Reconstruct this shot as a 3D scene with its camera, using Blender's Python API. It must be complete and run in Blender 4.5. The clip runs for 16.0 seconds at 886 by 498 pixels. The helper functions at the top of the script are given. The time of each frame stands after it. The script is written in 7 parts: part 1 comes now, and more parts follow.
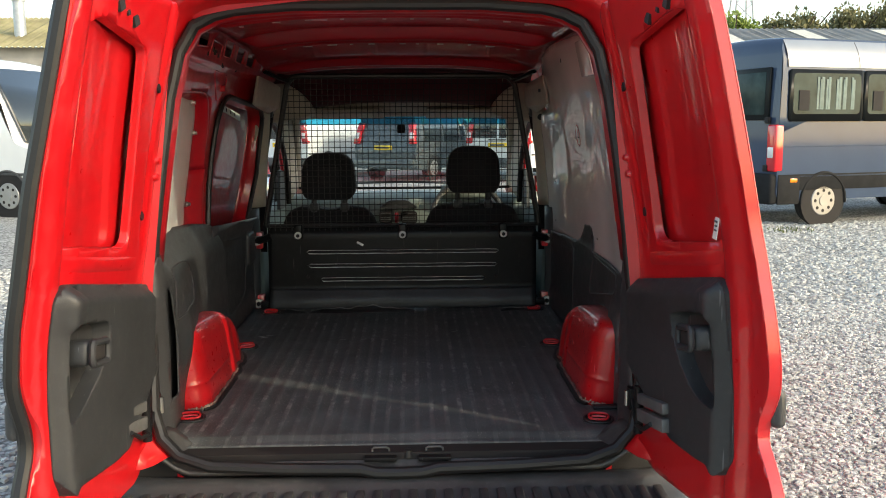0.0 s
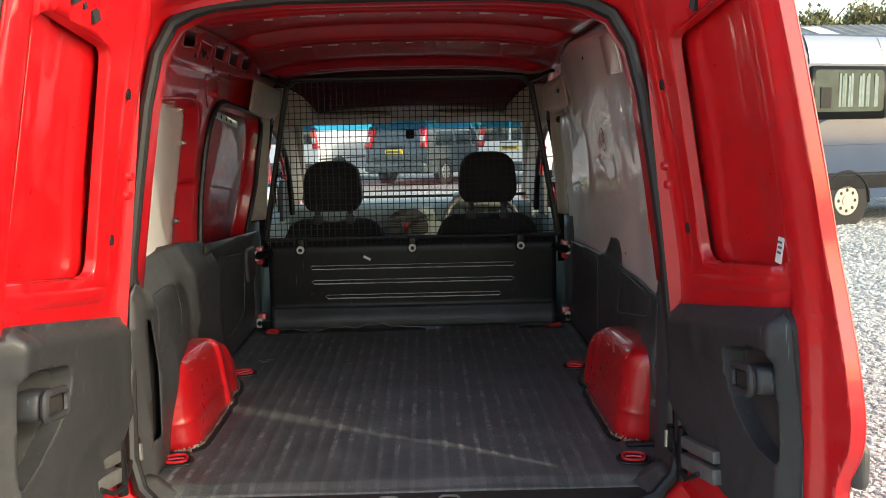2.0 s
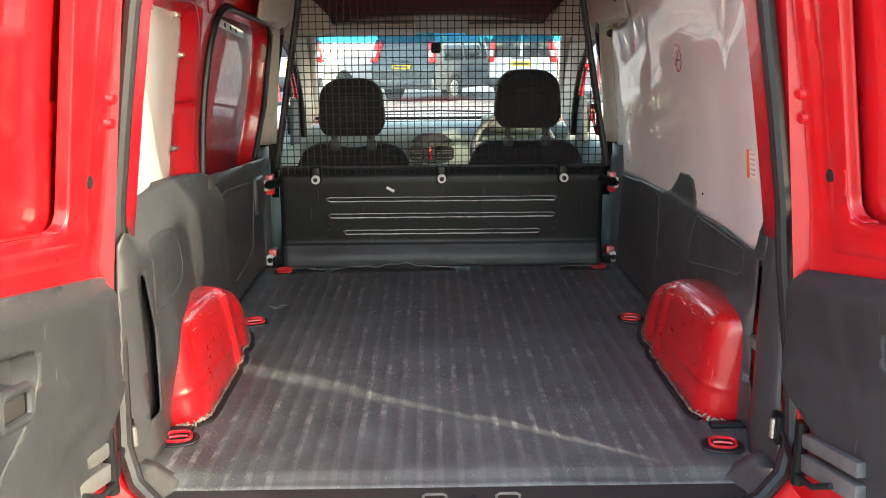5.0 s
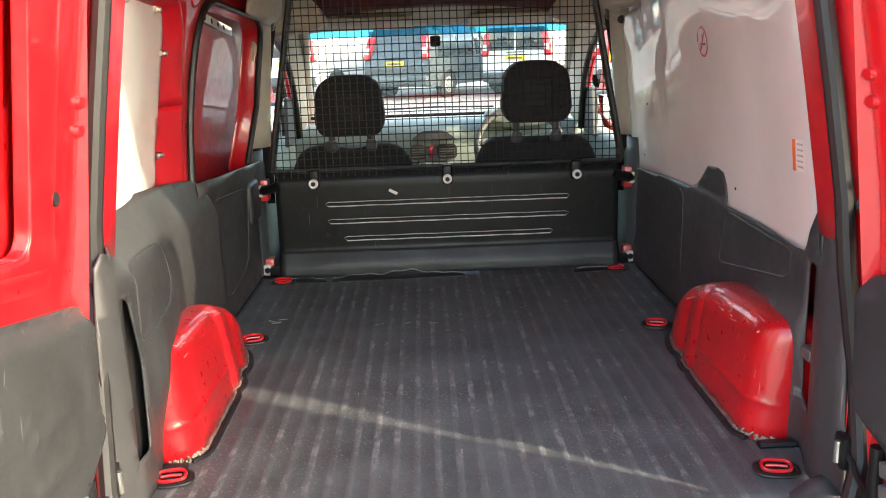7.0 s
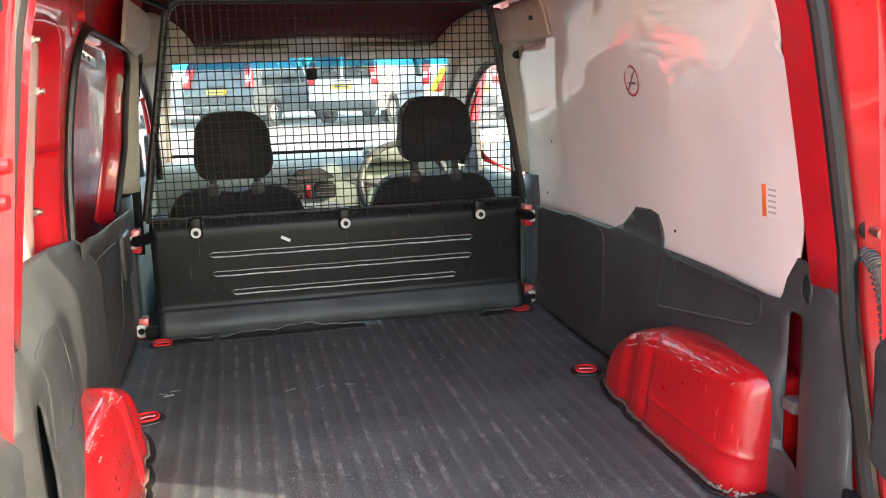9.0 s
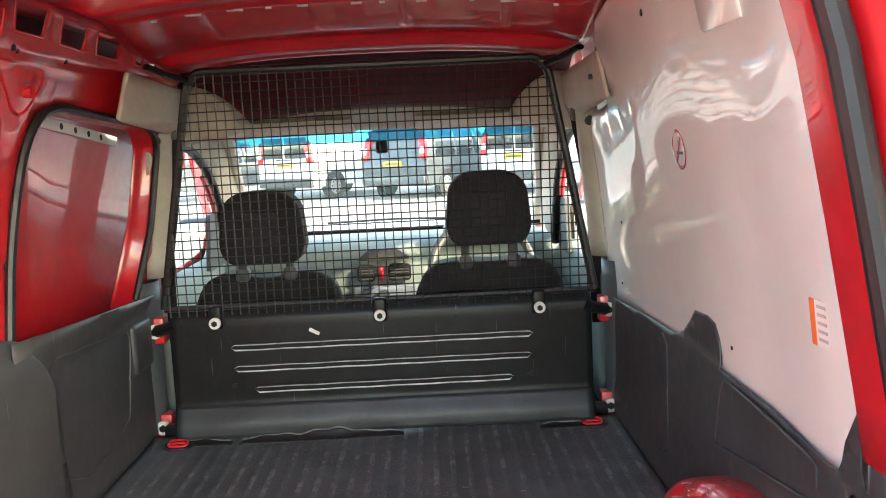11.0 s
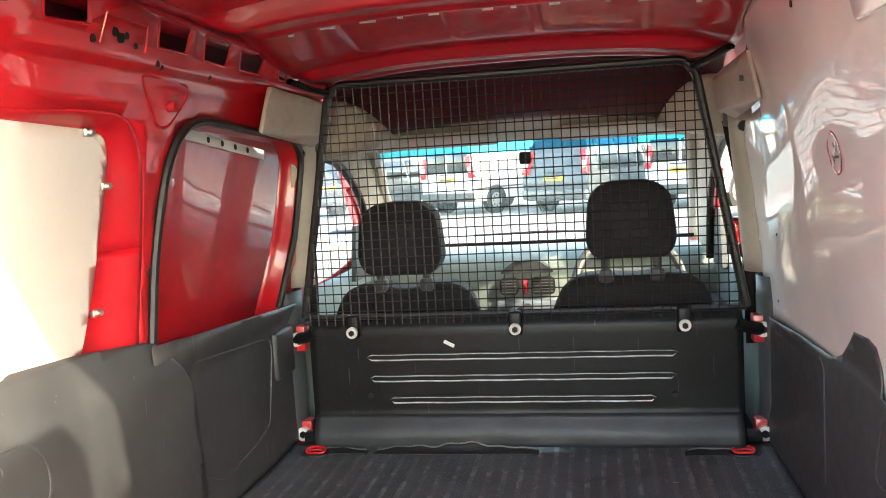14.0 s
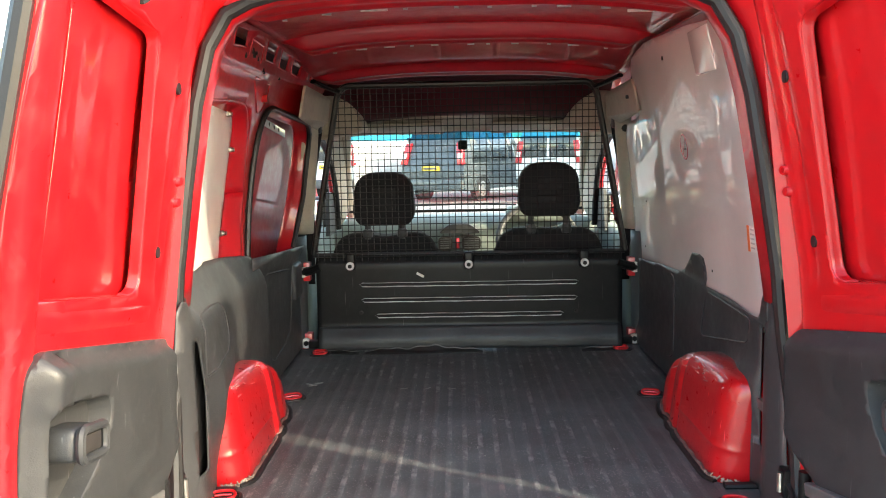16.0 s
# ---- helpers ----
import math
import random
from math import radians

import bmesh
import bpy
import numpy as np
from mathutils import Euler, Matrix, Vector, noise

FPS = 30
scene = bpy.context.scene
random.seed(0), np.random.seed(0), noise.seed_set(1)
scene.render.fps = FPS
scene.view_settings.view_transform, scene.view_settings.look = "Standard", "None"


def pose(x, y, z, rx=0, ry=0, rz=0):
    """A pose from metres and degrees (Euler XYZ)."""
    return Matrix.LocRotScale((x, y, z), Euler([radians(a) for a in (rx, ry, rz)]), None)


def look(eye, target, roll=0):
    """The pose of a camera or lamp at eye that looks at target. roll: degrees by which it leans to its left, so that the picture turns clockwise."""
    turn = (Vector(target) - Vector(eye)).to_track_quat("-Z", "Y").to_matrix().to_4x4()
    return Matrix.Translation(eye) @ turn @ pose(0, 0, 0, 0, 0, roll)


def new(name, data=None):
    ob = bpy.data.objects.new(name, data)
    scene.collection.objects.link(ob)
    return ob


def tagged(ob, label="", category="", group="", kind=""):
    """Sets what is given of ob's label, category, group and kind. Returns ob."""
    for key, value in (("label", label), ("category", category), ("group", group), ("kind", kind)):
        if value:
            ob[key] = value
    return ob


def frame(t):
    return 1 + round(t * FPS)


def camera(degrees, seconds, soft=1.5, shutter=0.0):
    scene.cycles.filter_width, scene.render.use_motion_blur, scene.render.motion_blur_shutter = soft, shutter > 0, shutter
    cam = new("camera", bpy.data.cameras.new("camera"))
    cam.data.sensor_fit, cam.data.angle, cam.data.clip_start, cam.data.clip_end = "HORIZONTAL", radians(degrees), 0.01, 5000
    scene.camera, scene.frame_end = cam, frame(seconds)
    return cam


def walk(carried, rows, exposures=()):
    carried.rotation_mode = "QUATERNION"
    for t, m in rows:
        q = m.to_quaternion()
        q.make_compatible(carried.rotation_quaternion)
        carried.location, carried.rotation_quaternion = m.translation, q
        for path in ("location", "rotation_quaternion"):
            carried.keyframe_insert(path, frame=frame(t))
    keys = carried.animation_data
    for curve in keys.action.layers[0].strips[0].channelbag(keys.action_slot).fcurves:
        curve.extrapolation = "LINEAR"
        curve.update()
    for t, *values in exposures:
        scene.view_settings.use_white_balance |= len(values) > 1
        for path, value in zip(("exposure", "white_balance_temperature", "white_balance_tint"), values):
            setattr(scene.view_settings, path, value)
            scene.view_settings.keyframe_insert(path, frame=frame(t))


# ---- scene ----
cam = camera(55.2, 16.0, soft=1.0)
PATH = [
    (0, (0.053, -1.947, 1.386), (0.12, 0.031, 1.1), -0.3),
    (0.5, (0.051, -1.951, 1.394), (0.116, 0.029, 1.115), -0.6),
    (1, (0.022, -1.921, 1.392), (0.09, 0.06, 1.122), -0.7),
    (1.5, (0.021, -1.827, 1.389), (0.084, 0.153, 1.111), -0.7),
    (2, (0.062, -1.683, 1.394), (0.099, 0.297, 1.115), -1.1),
    (2.5, (0.023, -1.526, 1.39), (0.037, 0.454, 1.107), -1.1),
    (3, (-0.055, -1.377, 1.393), (-0.027, 0.602, 1.105), -0.8),
    (3.5, (-0.06, -1.322, 1.413), (-0.031, 0.657, 1.122), -0.3),
    (4, (-0.049, -1.305, 1.409), (-0.017, 0.67, 1.095), -0.1),
    (4.5, (-0.042, -1.294, 1.393), (-0.009, 0.661, 0.973), -0.1),
    (4.7, (-0.041, -1.291, 1.393), (-0.01, 0.656, 0.933), -0.2),
    (6.8, (-0.08, -1.148, 1.385), (-0.043, 0.791, 0.896), -1.7),
    (7, (-0.075, -1.104, 1.377), (-0.041, 0.838, 0.899), -2.0),
    (7.5, (-0.141, -1.001, 1.38), (-0.077, 0.942, 0.912), -2.2),
    (8, (-0.257, -0.923, 1.392), (-0.023, 1.004, 0.911), -2.0),
    (8.5, (-0.309, -0.89, 1.389), (0.052, 1.017, 0.909), -1.6),
    (9, (-0.317, -0.874, 1.406), (0.134, 1.027, 0.977), -1.4),
    (9.5, (-0.273, -0.826, 1.395), (0.192, 1.087, 1.041), -1.3),
    (10, (-0.113, -0.737, 1.396), (0.222, 1.208, 1.075), -1.7),
    (12.3, (0.299, -0.379, 1.39), (0.122, 1.603, 1.193), -3.3),
    (12.5, (0.301, -0.376, 1.39), (0.11, 1.606, 1.194), -3.3),
    (13, (0.294, -0.384, 1.386), (0.02, 1.589, 1.197), -3.9),
    (13.5, (0.27, -0.403, 1.383), (-0.056, 1.561, 1.194), -3.8),
    (14, (0.23, -0.476, 1.375), (-0.127, 1.481, 1.173), -3.4),
    (14.5, (0.12, -0.678, 1.37), (-0.14, 1.295, 1.165), -2.9),
    (15, (0.069, -0.924, 1.374), (-0.103, 1.058, 1.161), -1.5),
    (15.5, (0.053, -1.197, 1.364), (-0.03, 0.788, 1.139), -1.1),
    (16, (-0.035, -1.469, 1.361), (-0.074, 0.517, 1.125), -1.1),
]
EXPOSURE = [(0.0, 1.6, 7900, 4), (1.5, 1.8, 7900, 4), (2.5, 2.4, 7900, 4), (3.5, 3.36, 7900, 4), (4.7, 3.33, 7900, 4), (7.0, 3.43, 7900, 4), (8.0, 3.55, 7900, 4), (9.0, 3.78, 7900, 4), (10.2, 3.75, 7900, 4),
            (12.3, 4.24, 7900, 4), (13.5, 4.15, 7900, 4), (14.5, 3.92, 7900, 4), (15.1, 3.92, 7900, 4), (16.0, 3.2, 7900, 4)]
walk(cam, [(t, look(eye, target, roll)) for t, eye, target, roll in PATH], EXPOSURE)

# ---- light ----
world = bpy.data.worlds.new("sky")
scene.world = world
world.use_nodes = True
wn = world.node_tree.nodes
sky = wn.new("ShaderNodeTexSky")
sky.sky_type, sky.sun_disc = "NISHITA", False
SUN_TO = Vector((0.875, -0.485, 0.52)).normalized()
sky.sun_elevation = math.asin(SUN_TO.z)
sky.sun_rotation = math.atan2(SUN_TO.x, SUN_TO.y)
sky.air_density, sky.dust_density = 1.0, 1.6
wn["Background"].inputs["Strength"].default_value = 0.15
world.node_tree.links.new(sky.outputs["Color"], wn["Background"].inputs["Color"])
sun = new("sun", bpy.data.lights.new("sun", "SUN"))
sun.data.energy, sun.data.angle, sun.data.color = 0.75, radians(0.8), (1.0, 0.94, 0.86)
sun.matrix_world = look(SUN_TO * 30, (0, 0, 0))


# ---- materials ----
def mat(name, base, rough=0.5, metal=0.0, coat=0.0, vary=0.12, scale=6.0, grain=0.0, grain_scale=400.0,
        dirt=None, dirt_amount=0.0, wave=0.0, wave_scale=2.0, spec=0.5, sheen=0.0, coat_rough=0.04, scratch=0.0):
    m = bpy.data.materials.new(name)
    m.use_nodes = True
    nt = m.node_tree
    n, l = nt.nodes, nt.links
    b = n["Principled BSDF"]
    b.inputs["Roughness"].default_value = rough
    b.inputs["Metallic"].default_value = metal
    b.inputs["Coat Weight"].default_value = coat
    b.inputs["Coat Roughness"].default_value = coat_rough
    b.inputs["Specular IOR Level"].default_value = spec
    b.inputs["Sheen Weight"].default_value = sheen
    tc = n.new("ShaderNodeTexCoord")
    big = n.new("ShaderNodeTexNoise")
    big.inputs["Scale"].default_value = scale
    big.inputs["Detail"].default_value = 6
    l.new(tc.outputs["Object"], big.inputs["Vector"])
    ramp = n.new("ShaderNodeMapRange")
    ramp.inputs[1].default_value, ramp.inputs[2].default_value = 0.3, 0.7
    ramp.inputs[3].default_value, ramp.inputs[4].default_value = 1 - vary, 1 + vary
    l.new(big.outputs["Fac"], ramp.inputs[0])
    mul = n.new("ShaderNodeVectorMath")
    mul.operation = "SCALE"
    mul.inputs[0].default_value = base
    l.new(ramp.outputs[0], mul.inputs["Scale"])
    col = mul.outputs[0]
    if dirt:
        fine = n.new("ShaderNodeTexNoise")
        fine.inputs["Scale"].default_value = scale * 5
        fine.inputs["Detail"].default_value = 10
        fine.inputs["Roughness"].default_value = 0.7
        l.new(tc.outputs["Object"], fine.inputs["Vector"])
        r2 = n.new("ShaderNodeMapRange")
        r2.inputs[1].default_value, r2.inputs[2].default_value = 0.5, 0.78
        r2.inputs[3].default_value, r2.inputs[4].default_value = 0.0, dirt_amount
        l.new(fine.outputs["Fac"], r2.inputs[0])
        mix = n.new("ShaderNodeMix")
        mix.data_type = "RGBA"
        l.new(r2.outputs[0], mix.inputs["Factor"])
        l.new(col, mix.inputs["A"])
        mix.inputs["B"].default_value = (*dirt, 1)
        col = mix.outputs["Result"]
        r3 = n.new("ShaderNodeMapRange")
        r3.inputs[1].default_value, r3.inputs[2].default_value = 0.3, 0.8
        r3.inputs[3].default_value, r3.inputs[4].default_value = rough - 0.06, min(1, rough + 0.15)
        l.new(fine.outputs["Fac"], r3.inputs[0])
        l.new(r3.outputs[0], b.inputs["Roughness"])
    if scratch:
        for turn, seed in ((35, 0.0), (-50, 7.0)):
            mp = n.new("ShaderNodeMapping")
            mp.inputs["Rotation"].default_value = (radians(turn), radians(turn * 0.5), radians(turn))
            mp.inputs["Location"].default_value = (seed, seed, seed)
            mp.inputs["Scale"].default_value = (140, 140, 7)
            l.new(tc.outputs["Object"], mp.inputs["Vector"])
            sn = n.new("ShaderNodeTexNoise")
            sn.inputs["Scale"].default_value, sn.inputs["Detail"].default_value = 1.0, 1
            l.new(mp.outputs[0], sn.inputs["Vector"])
            sr = n.new("ShaderNodeMapRange")
            sr.inputs[1].default_value, sr.inputs[2].default_value = 0.74, 0.80
            sr.inputs[3].default_value, sr.inputs[4].default_value = 0.0, scratch
            l.new(sn.outputs["Fac"], sr.inputs[0])
            sm = n.new("ShaderNodeMix")
            sm.data_type = "RGBA"
            l.new(sr.outputs[0], sm.inputs["Factor"])
            l.new(col, sm.inputs["A"])
            sm.inputs["B"].default_value = (min(1, base[0] * 1.6 + 0.10), min(1, base[1] * 1.6 + 0.10), min(1, base[2] * 1.6 + 0.10), 1)
            col = sm.outputs["Result"]
    l.new(col, b.inputs["Base Color"])
    last = None
    if wave:
        w = n.new("ShaderNodeTexNoise")
        w.inputs["Scale"].default_value = wave_scale
        w.inputs["Detail"].default_value = 1.5
        l.new(tc.outputs["Object"], w.inputs["Vector"])
        bw = n.new("ShaderNodeBump")
        bw.inputs["Strength"].default_value = 1.0
        bw.inputs["Distance"].default_value = wave
        l.new(w.outputs["Fac"], bw.inputs["Height"])
        last = bw
    if grain:
        g = n.new("ShaderNodeTexNoise")
        g.inputs["Scale"].default_value = grain_scale
        g.inputs["Detail"].default_value = 3
        l.new(tc.outputs["Object"], g.inputs["Vector"])
        bg = n.new("ShaderNodeBump")
        bg.inputs["Strength"].default_value = 0.6
        bg.inputs["Distance"].default_value = grain
        l.new(g.outputs["Fac"], bg.inputs["Height"])
        if last:
            l.new(last.outputs[0], bg.inputs["Normal"])
        last = bg
    if last:
        l.new(last.outputs[0], b.inputs["Normal"])
        if wave:
            l.new(last.outputs[0], b.inputs["Coat Normal"])
    return m


def glass(name, tint, rough=0.0):
    m = bpy.data.materials.new(name)
    m.use_nodes = True
    n, l = m.node_tree.nodes, m.node_tree.links
    n.remove(n["Principled BSDF"])
    tr, gl, mx, fr = (n.new("ShaderNodeBsdfTransparent"), n.new("ShaderNodeBsdfGlossy"),
                      n.new("ShaderNodeMixShader"), n.new("ShaderNodeLayerWeight"))
    tr.inputs["Color"].default_value = (*tint, 1)
    gl.inputs["Roughness"].default_value = rough
    fr.inputs["Blend"].default_value = 0.12
    l.new(fr.outputs["Facing"], mx.inputs[0])
    l.new(tr.outputs[0], mx.inputs[1])
    l.new(gl.outputs[0], mx.inputs[2])
    l.new(mx.outputs[0], n["Material Output"].inputs["Surface"])
    return m


RED = mat("red_paint", (0.535, 0.006, 0.012), 0.32, coat=0.9, vary=0.06, scale=4, wave=0.0008, wave_scale=5,
          dirt=(0.45, 0.05, 0.05), dirt_amount=0.25)
RED_IN = mat("red_paint_inside", (0.43, 0.006, 0.015), 0.35, coat=0.65, vary=0.10, scale=5, wave=0.0015, wave_scale=4,
             dirt=(0.33, 0.03, 0.035), dirt_amount=0.12, coat_rough=0.02)
RED_WORN = mat("red_paint_scuffed", (0.52, 0.008, 0.014), 0.30, coat=0.6, vary=0.12, scale=9, wave=0.0015, wave_scale=7,
               dirt=(0.55, 0.07, 0.07), dirt_amount=0.15, scratch=0.8)
TRIM = mat("black_grained_plastic", (0.040, 0.041, 0.044), 0.44, vary=0.2, scale=5, grain=0.0006, grain_scale=500,
           dirt=(0.10, 0.10, 0.10), dirt_amount=0.3, scratch=0.6)
BUMPER = mat("weathered_bumper_plastic", (0.045, 0.046, 0.048), 0.5, vary=0.25, scale=9, grain=0.0006, grain_scale=500, dirt=(0.13, 0.13, 0.125), dirt_amount=0.5)
SILL = mat("dusty_sill_plastic", (0.055, 0.055, 0.055), 0.5, vary=0.3, scale=12, grain=0.0005, dirt=(0.14, 0.135, 0.125), dirt_amount=0.6)
TRIM2 = mat("door_plastic", (0.022, 0.0235, 0.026), 0.5, vary=0.2, scale=7, grain=0.0006, grain_scale=450,
            dirt=(0.07, 0.07, 0.07), dirt_amount=0.4, scratch=0.7)
STEEL_BLACK = mat("black_painted_steel", (0.010, 0.010, 0.011), 0.32, spec=0.18, vary=0.2, scale=8, wave=0.002, wave_scale=7,
                  dirt=(0.05, 0.05, 0.05), dirt_amount=0.15, scratch=0.5)
WIRE = mat("black_wire", (0.012, 0.012, 0.012), 0.38, vary=0.1)
RUBBER = mat("black_rubber", (0.008, 0.008, 0.009), 0.48, vary=0.2, scale=12, grain=0.0004, dirt=(0.04, 0.04, 0.04), dirt_amount=0.2)
BOARD = mat("grey_coated_board", (0.77, 0.735, 0.705), 0.5, coat=1.0, vary=0.05, scale=3, wave=0.003, wave_scale=3.0,
            dirt=(0.48, 0.44, 0.43), dirt_amount=0.12, spec=0.2, coat_rough=0.012)
BOARD_W = mat("white_coated_board", (0.56, 0.55, 0.54), 0.4, coat=0.4, vary=0.04, scale=3, wave=0.004, wave_scale=3,
              dirt=(0.5, 0.47, 0.44), dirt_amount=0.2)
CREAM = mat("beige_plastic", (0.46, 0.41, 0.335), 0.55, vary=0.08, scale=6, grain=0.0004, dirt=(0.22, 0.2, 0.18), dirt_amount=0.3)
GREY_TRIM = mat("grey_plastic", (0.06, 0.066, 0.07), 0.5, vary=0.1, grain=0.0004)
DASH = mat("dashboard_grey", (0.20, 0.245, 0.225), 0.6, vary=0.08, grain=0.0005)
FABRIC = mat("black_seat_fabric", (0.012, 0.012, 0.014), 0.9, vary=0.25, scale=30, grain=0.002, grain_scale=250, sheen=0.05)
FABRIC_SQ = mat("seat_fabric_panel", (0.020, 0.020, 0.022), 0.9, vary=0.3, scale=60, grain=0.002, grain_scale=300)
ZINC = mat("zinc_plated_steel", (0.62, 0.60, 0.56), 0.35, metal=1.0, vary=0.1, scale=40)
WASHER = mat("pale_nylon_washer", (0.62, 0.60, 0.56), 0.5, vary=0.1, scale=60)
STEEL_GREY = mat("galvanised_hinge", (0.12, 0.12, 0.12), 0.45, metal=0.3, vary=0.2, scale=25, dirt=(0.2, 0.2, 0.2), dirt_amount=0.3)
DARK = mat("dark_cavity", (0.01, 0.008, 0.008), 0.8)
# maroon of the cab roof, also painted shade behind the wall slots
MAROON = mat("cab_roof_and_slot_shade_red", (0.07, 0.004, 0.010), 0.6, coat=0.0, vary=0.1)
PAPER = mat("white_label", (0.75, 0.74, 0.70), 0.6, vary=0.08, scale=40)
INK = mat("dark_print", (0.08, 0.08, 0.09), 0.6)
SIGN_RED = mat("sign_red", (0.42, 0.015, 0.03), 0.4, coat=1.0, coat_rough=0.02)
ORANGE = mat("orange_label", (0.75, 0.16, 0.04), 0.5)
YELLOW = mat("yellow_plate", (0.85, 0.55, 0.02), 0.4)
LAMP_RED = mat("red_lens", (0.55, 0.01, 0.02), 0.15, coat=0.8)
LAMP_CLEAR = mat("clear_lens", (0.7, 0.68, 0.68), 0.12, coat=0.8)
LAMP_AMBER = mat("amber_lens", (0.8, 0.22, 0.01), 0.15, coat=0.8)
GLASS = glass("window_glass", (0.90, 0.95, 0.93))
GLASS_DUSTY = glass("dusty_windscreen_glass", (0.90, 0.95, 0.93))
_n, _l = GLASS_DUSTY.node_tree.nodes, GLASS_DUSTY.node_tree.links
_top = _n["Material Output"].inputs["Surface"].links[0].from_socket
_d, _mx, _nz, _mr = _n.new("ShaderNodeBsdfDiffuse"), _n.new("ShaderNodeMixShader"), _n.new("ShaderNodeTexNoise"), _n.new("ShaderNodeMapRange")
_d.inputs["Color"].default_value = (0.55, 0.60, 0.58, 1)
_nz.inputs["Scale"].default_value, _nz.inputs["Detail"].default_value = 3.0, 6
_mr.inputs[3].default_value, _mr.inputs[4].default_value = 0.05, 0.16
_l.new(_nz.outputs["Fac"], _mr.inputs[0])
_l.new(_mr.outputs[0], _mx.inputs[0])
_l.new(_top, _mx.inputs[1])
_l.new(_d.outputs[0], _mx.inputs[2])
_l.new(_mx.outputs[0], _n["Material Output"].inputs["Surface"])
GLASS_BLUE = glass("blue_shade_band", (0.02, 0.31, 0.46))
TINT = mat("dark_window_glass", (0.02, 0.026, 0.028), 0.05, coat=1.0, vary=0.05)
PAINT_BLUE = mat("slate_blue_paint", (0.050, 0.073, 0.118), 0.12, coat=0.12, vary=0.05, scale=2, spec=0.2)
# silver of the radio; on the minibus it paints the sky's reflection
SILVER_AND_SKY_SHEEN = mat("silver_and_sky_sheen", (0.20, 0.23, 0.27), 0.2, coat=0.4, metal=0.2, vary=0.04, scale=2)
PAINT_WHITE = mat("white_vehicle_paint", (0.74, 0.75, 0.75), 0.3, coat=0.8, vary=0.04, scale=2)
PAINT_GREY = mat("grey_vehicle_paint", (0.065, 0.075, 0.082), 0.15, coat=0.4, vary=0.05, scale=2)
TYRE = mat("tyre_rubber", (0.018, 0.018, 0.018), 0.75, vary=0.2, scale=20)
RIM = mat("silver_wheel", (0.34, 0.34, 0.34), 0.35, metal=0.6, vary=0.08)
PIPE = mat("grey_flue_pipe", (0.42, 0.45, 0.48), 0.45, metal=0.4, vary=0.1)


# ---- mesh helpers ----
def part(name, bm, material, parent=None, label="", smooth=True, angle=35):
    me = bpy.data.meshes.new(name)
    bmesh.ops.recalc_face_normals(bm, faces=bm.faces)
    bm.to_mesh(me)
    bm.free()
    me.materials.append(material)
    if smooth:
        me.shade_smooth()
        me.set_sharp_from_angle(angle=radians(angle))
    ob = new(name, me)
    if parent:
        ob.parent = parent
    if label:
        tagged(ob, label)
    return ob


def thing(name, label, category, group="", kind="", at=(0, 0, 0)):
    ob = new(name)
    ob.empty_display_size = 0.05
    ob.location = at
    return tagged(ob, label, category, group, kind)


def box(bm, x0, x1, y0, y1, z0, z1, bevel=0.0, seg=2, m=None):
    r = bmesh.ops.create_cube(bm, size=1)
    vs = r["verts"]
    for v in vs:
        v.co = Vector(((x0 + x1) / 2 + v.co.x * (x1 - x0), (y0 + y1) / 2 + v.co.y * (y1 - y0), (z0 + z1) / 2 + v.co.z * (z1 - z0)))
    if bevel:
        es = list({e for v in vs for e in v.link_edges})
        made = bmesh.ops.bevel(bm, geom=es, offset=bevel, segments=seg, profile=0.5, affect="EDGES")
        vs = list({v for fc in made["faces"] for v in fc.verts} | {v for v in vs if v.is_valid})
    if m:
        bmesh.ops.transform(bm, matrix=m, verts=[v for v in vs if v.is_valid])
    return bm


def cyl(bm, p, q, r, r2=None, n=16, caps=True):
    p, q = Vector(p), Vector(q)
    m = Matrix.Translation((p + q) / 2) @ (q - p).to_track_quat("Z", "Y").to_matrix().to_4x4()
    bmesh.ops.create_cone(bm, cap_ends=caps, segments=n, radius1=r, radius2=r if r2 is None else r2, depth=(q - p).length, matrix=m)
    return bm


def tube(bm, pts, r, n=8, closed=False, flat=1.0):
    pts = [Vector(p) for p in pts]
    k = len(pts)
    rings, side = [], None
    for i, p in enumerate(pts):
        a = pts[(i - 1) % k] if closed or i else p
        b = pts[(i + 1) % k] if closed or i < k - 1 else p
        d = (b - a).normalized()
        if side is None:
            side = d.cross(Vector((0, 0, 1)) if abs(d.z) < 0.9 else Vector((0, 1, 0))).normalized()
        side = (side - d * side.dot(d)).normalized()
        up = d.cross(side)
        rings.append([bm.verts.new(p + r * (math.cos(2 * math.pi * j / n) * side + flat * math.sin(2 * math.pi * j / n) * up)) for j in range(n)])
    for i in range(k if closed else k - 1):
        for j in range(n):
            a, b = rings[i], rings[(i + 1) % k]
            bm.faces.new((a[j], a[(j + 1) % n], b[(j + 1) % n], b[j]))
    if not closed:
        bm.faces.new(rings[0][::-1])
        bm.faces.new(rings[-1])
    return bm


def span(a, b, n):
    return [a + (b - a) * i / n for i in range(n + 1)]


def sheet(bm, fn, us, vs):
    rows = [[bm.verts.new(fn(u, v)) for v in vs] for u in us]
    for a, b in zip(rows, rows[1:]):
        for j in range(len(vs) - 1):
            bm.faces.new((a[j], b[j], b[j + 1], a[j + 1]))
    return bm


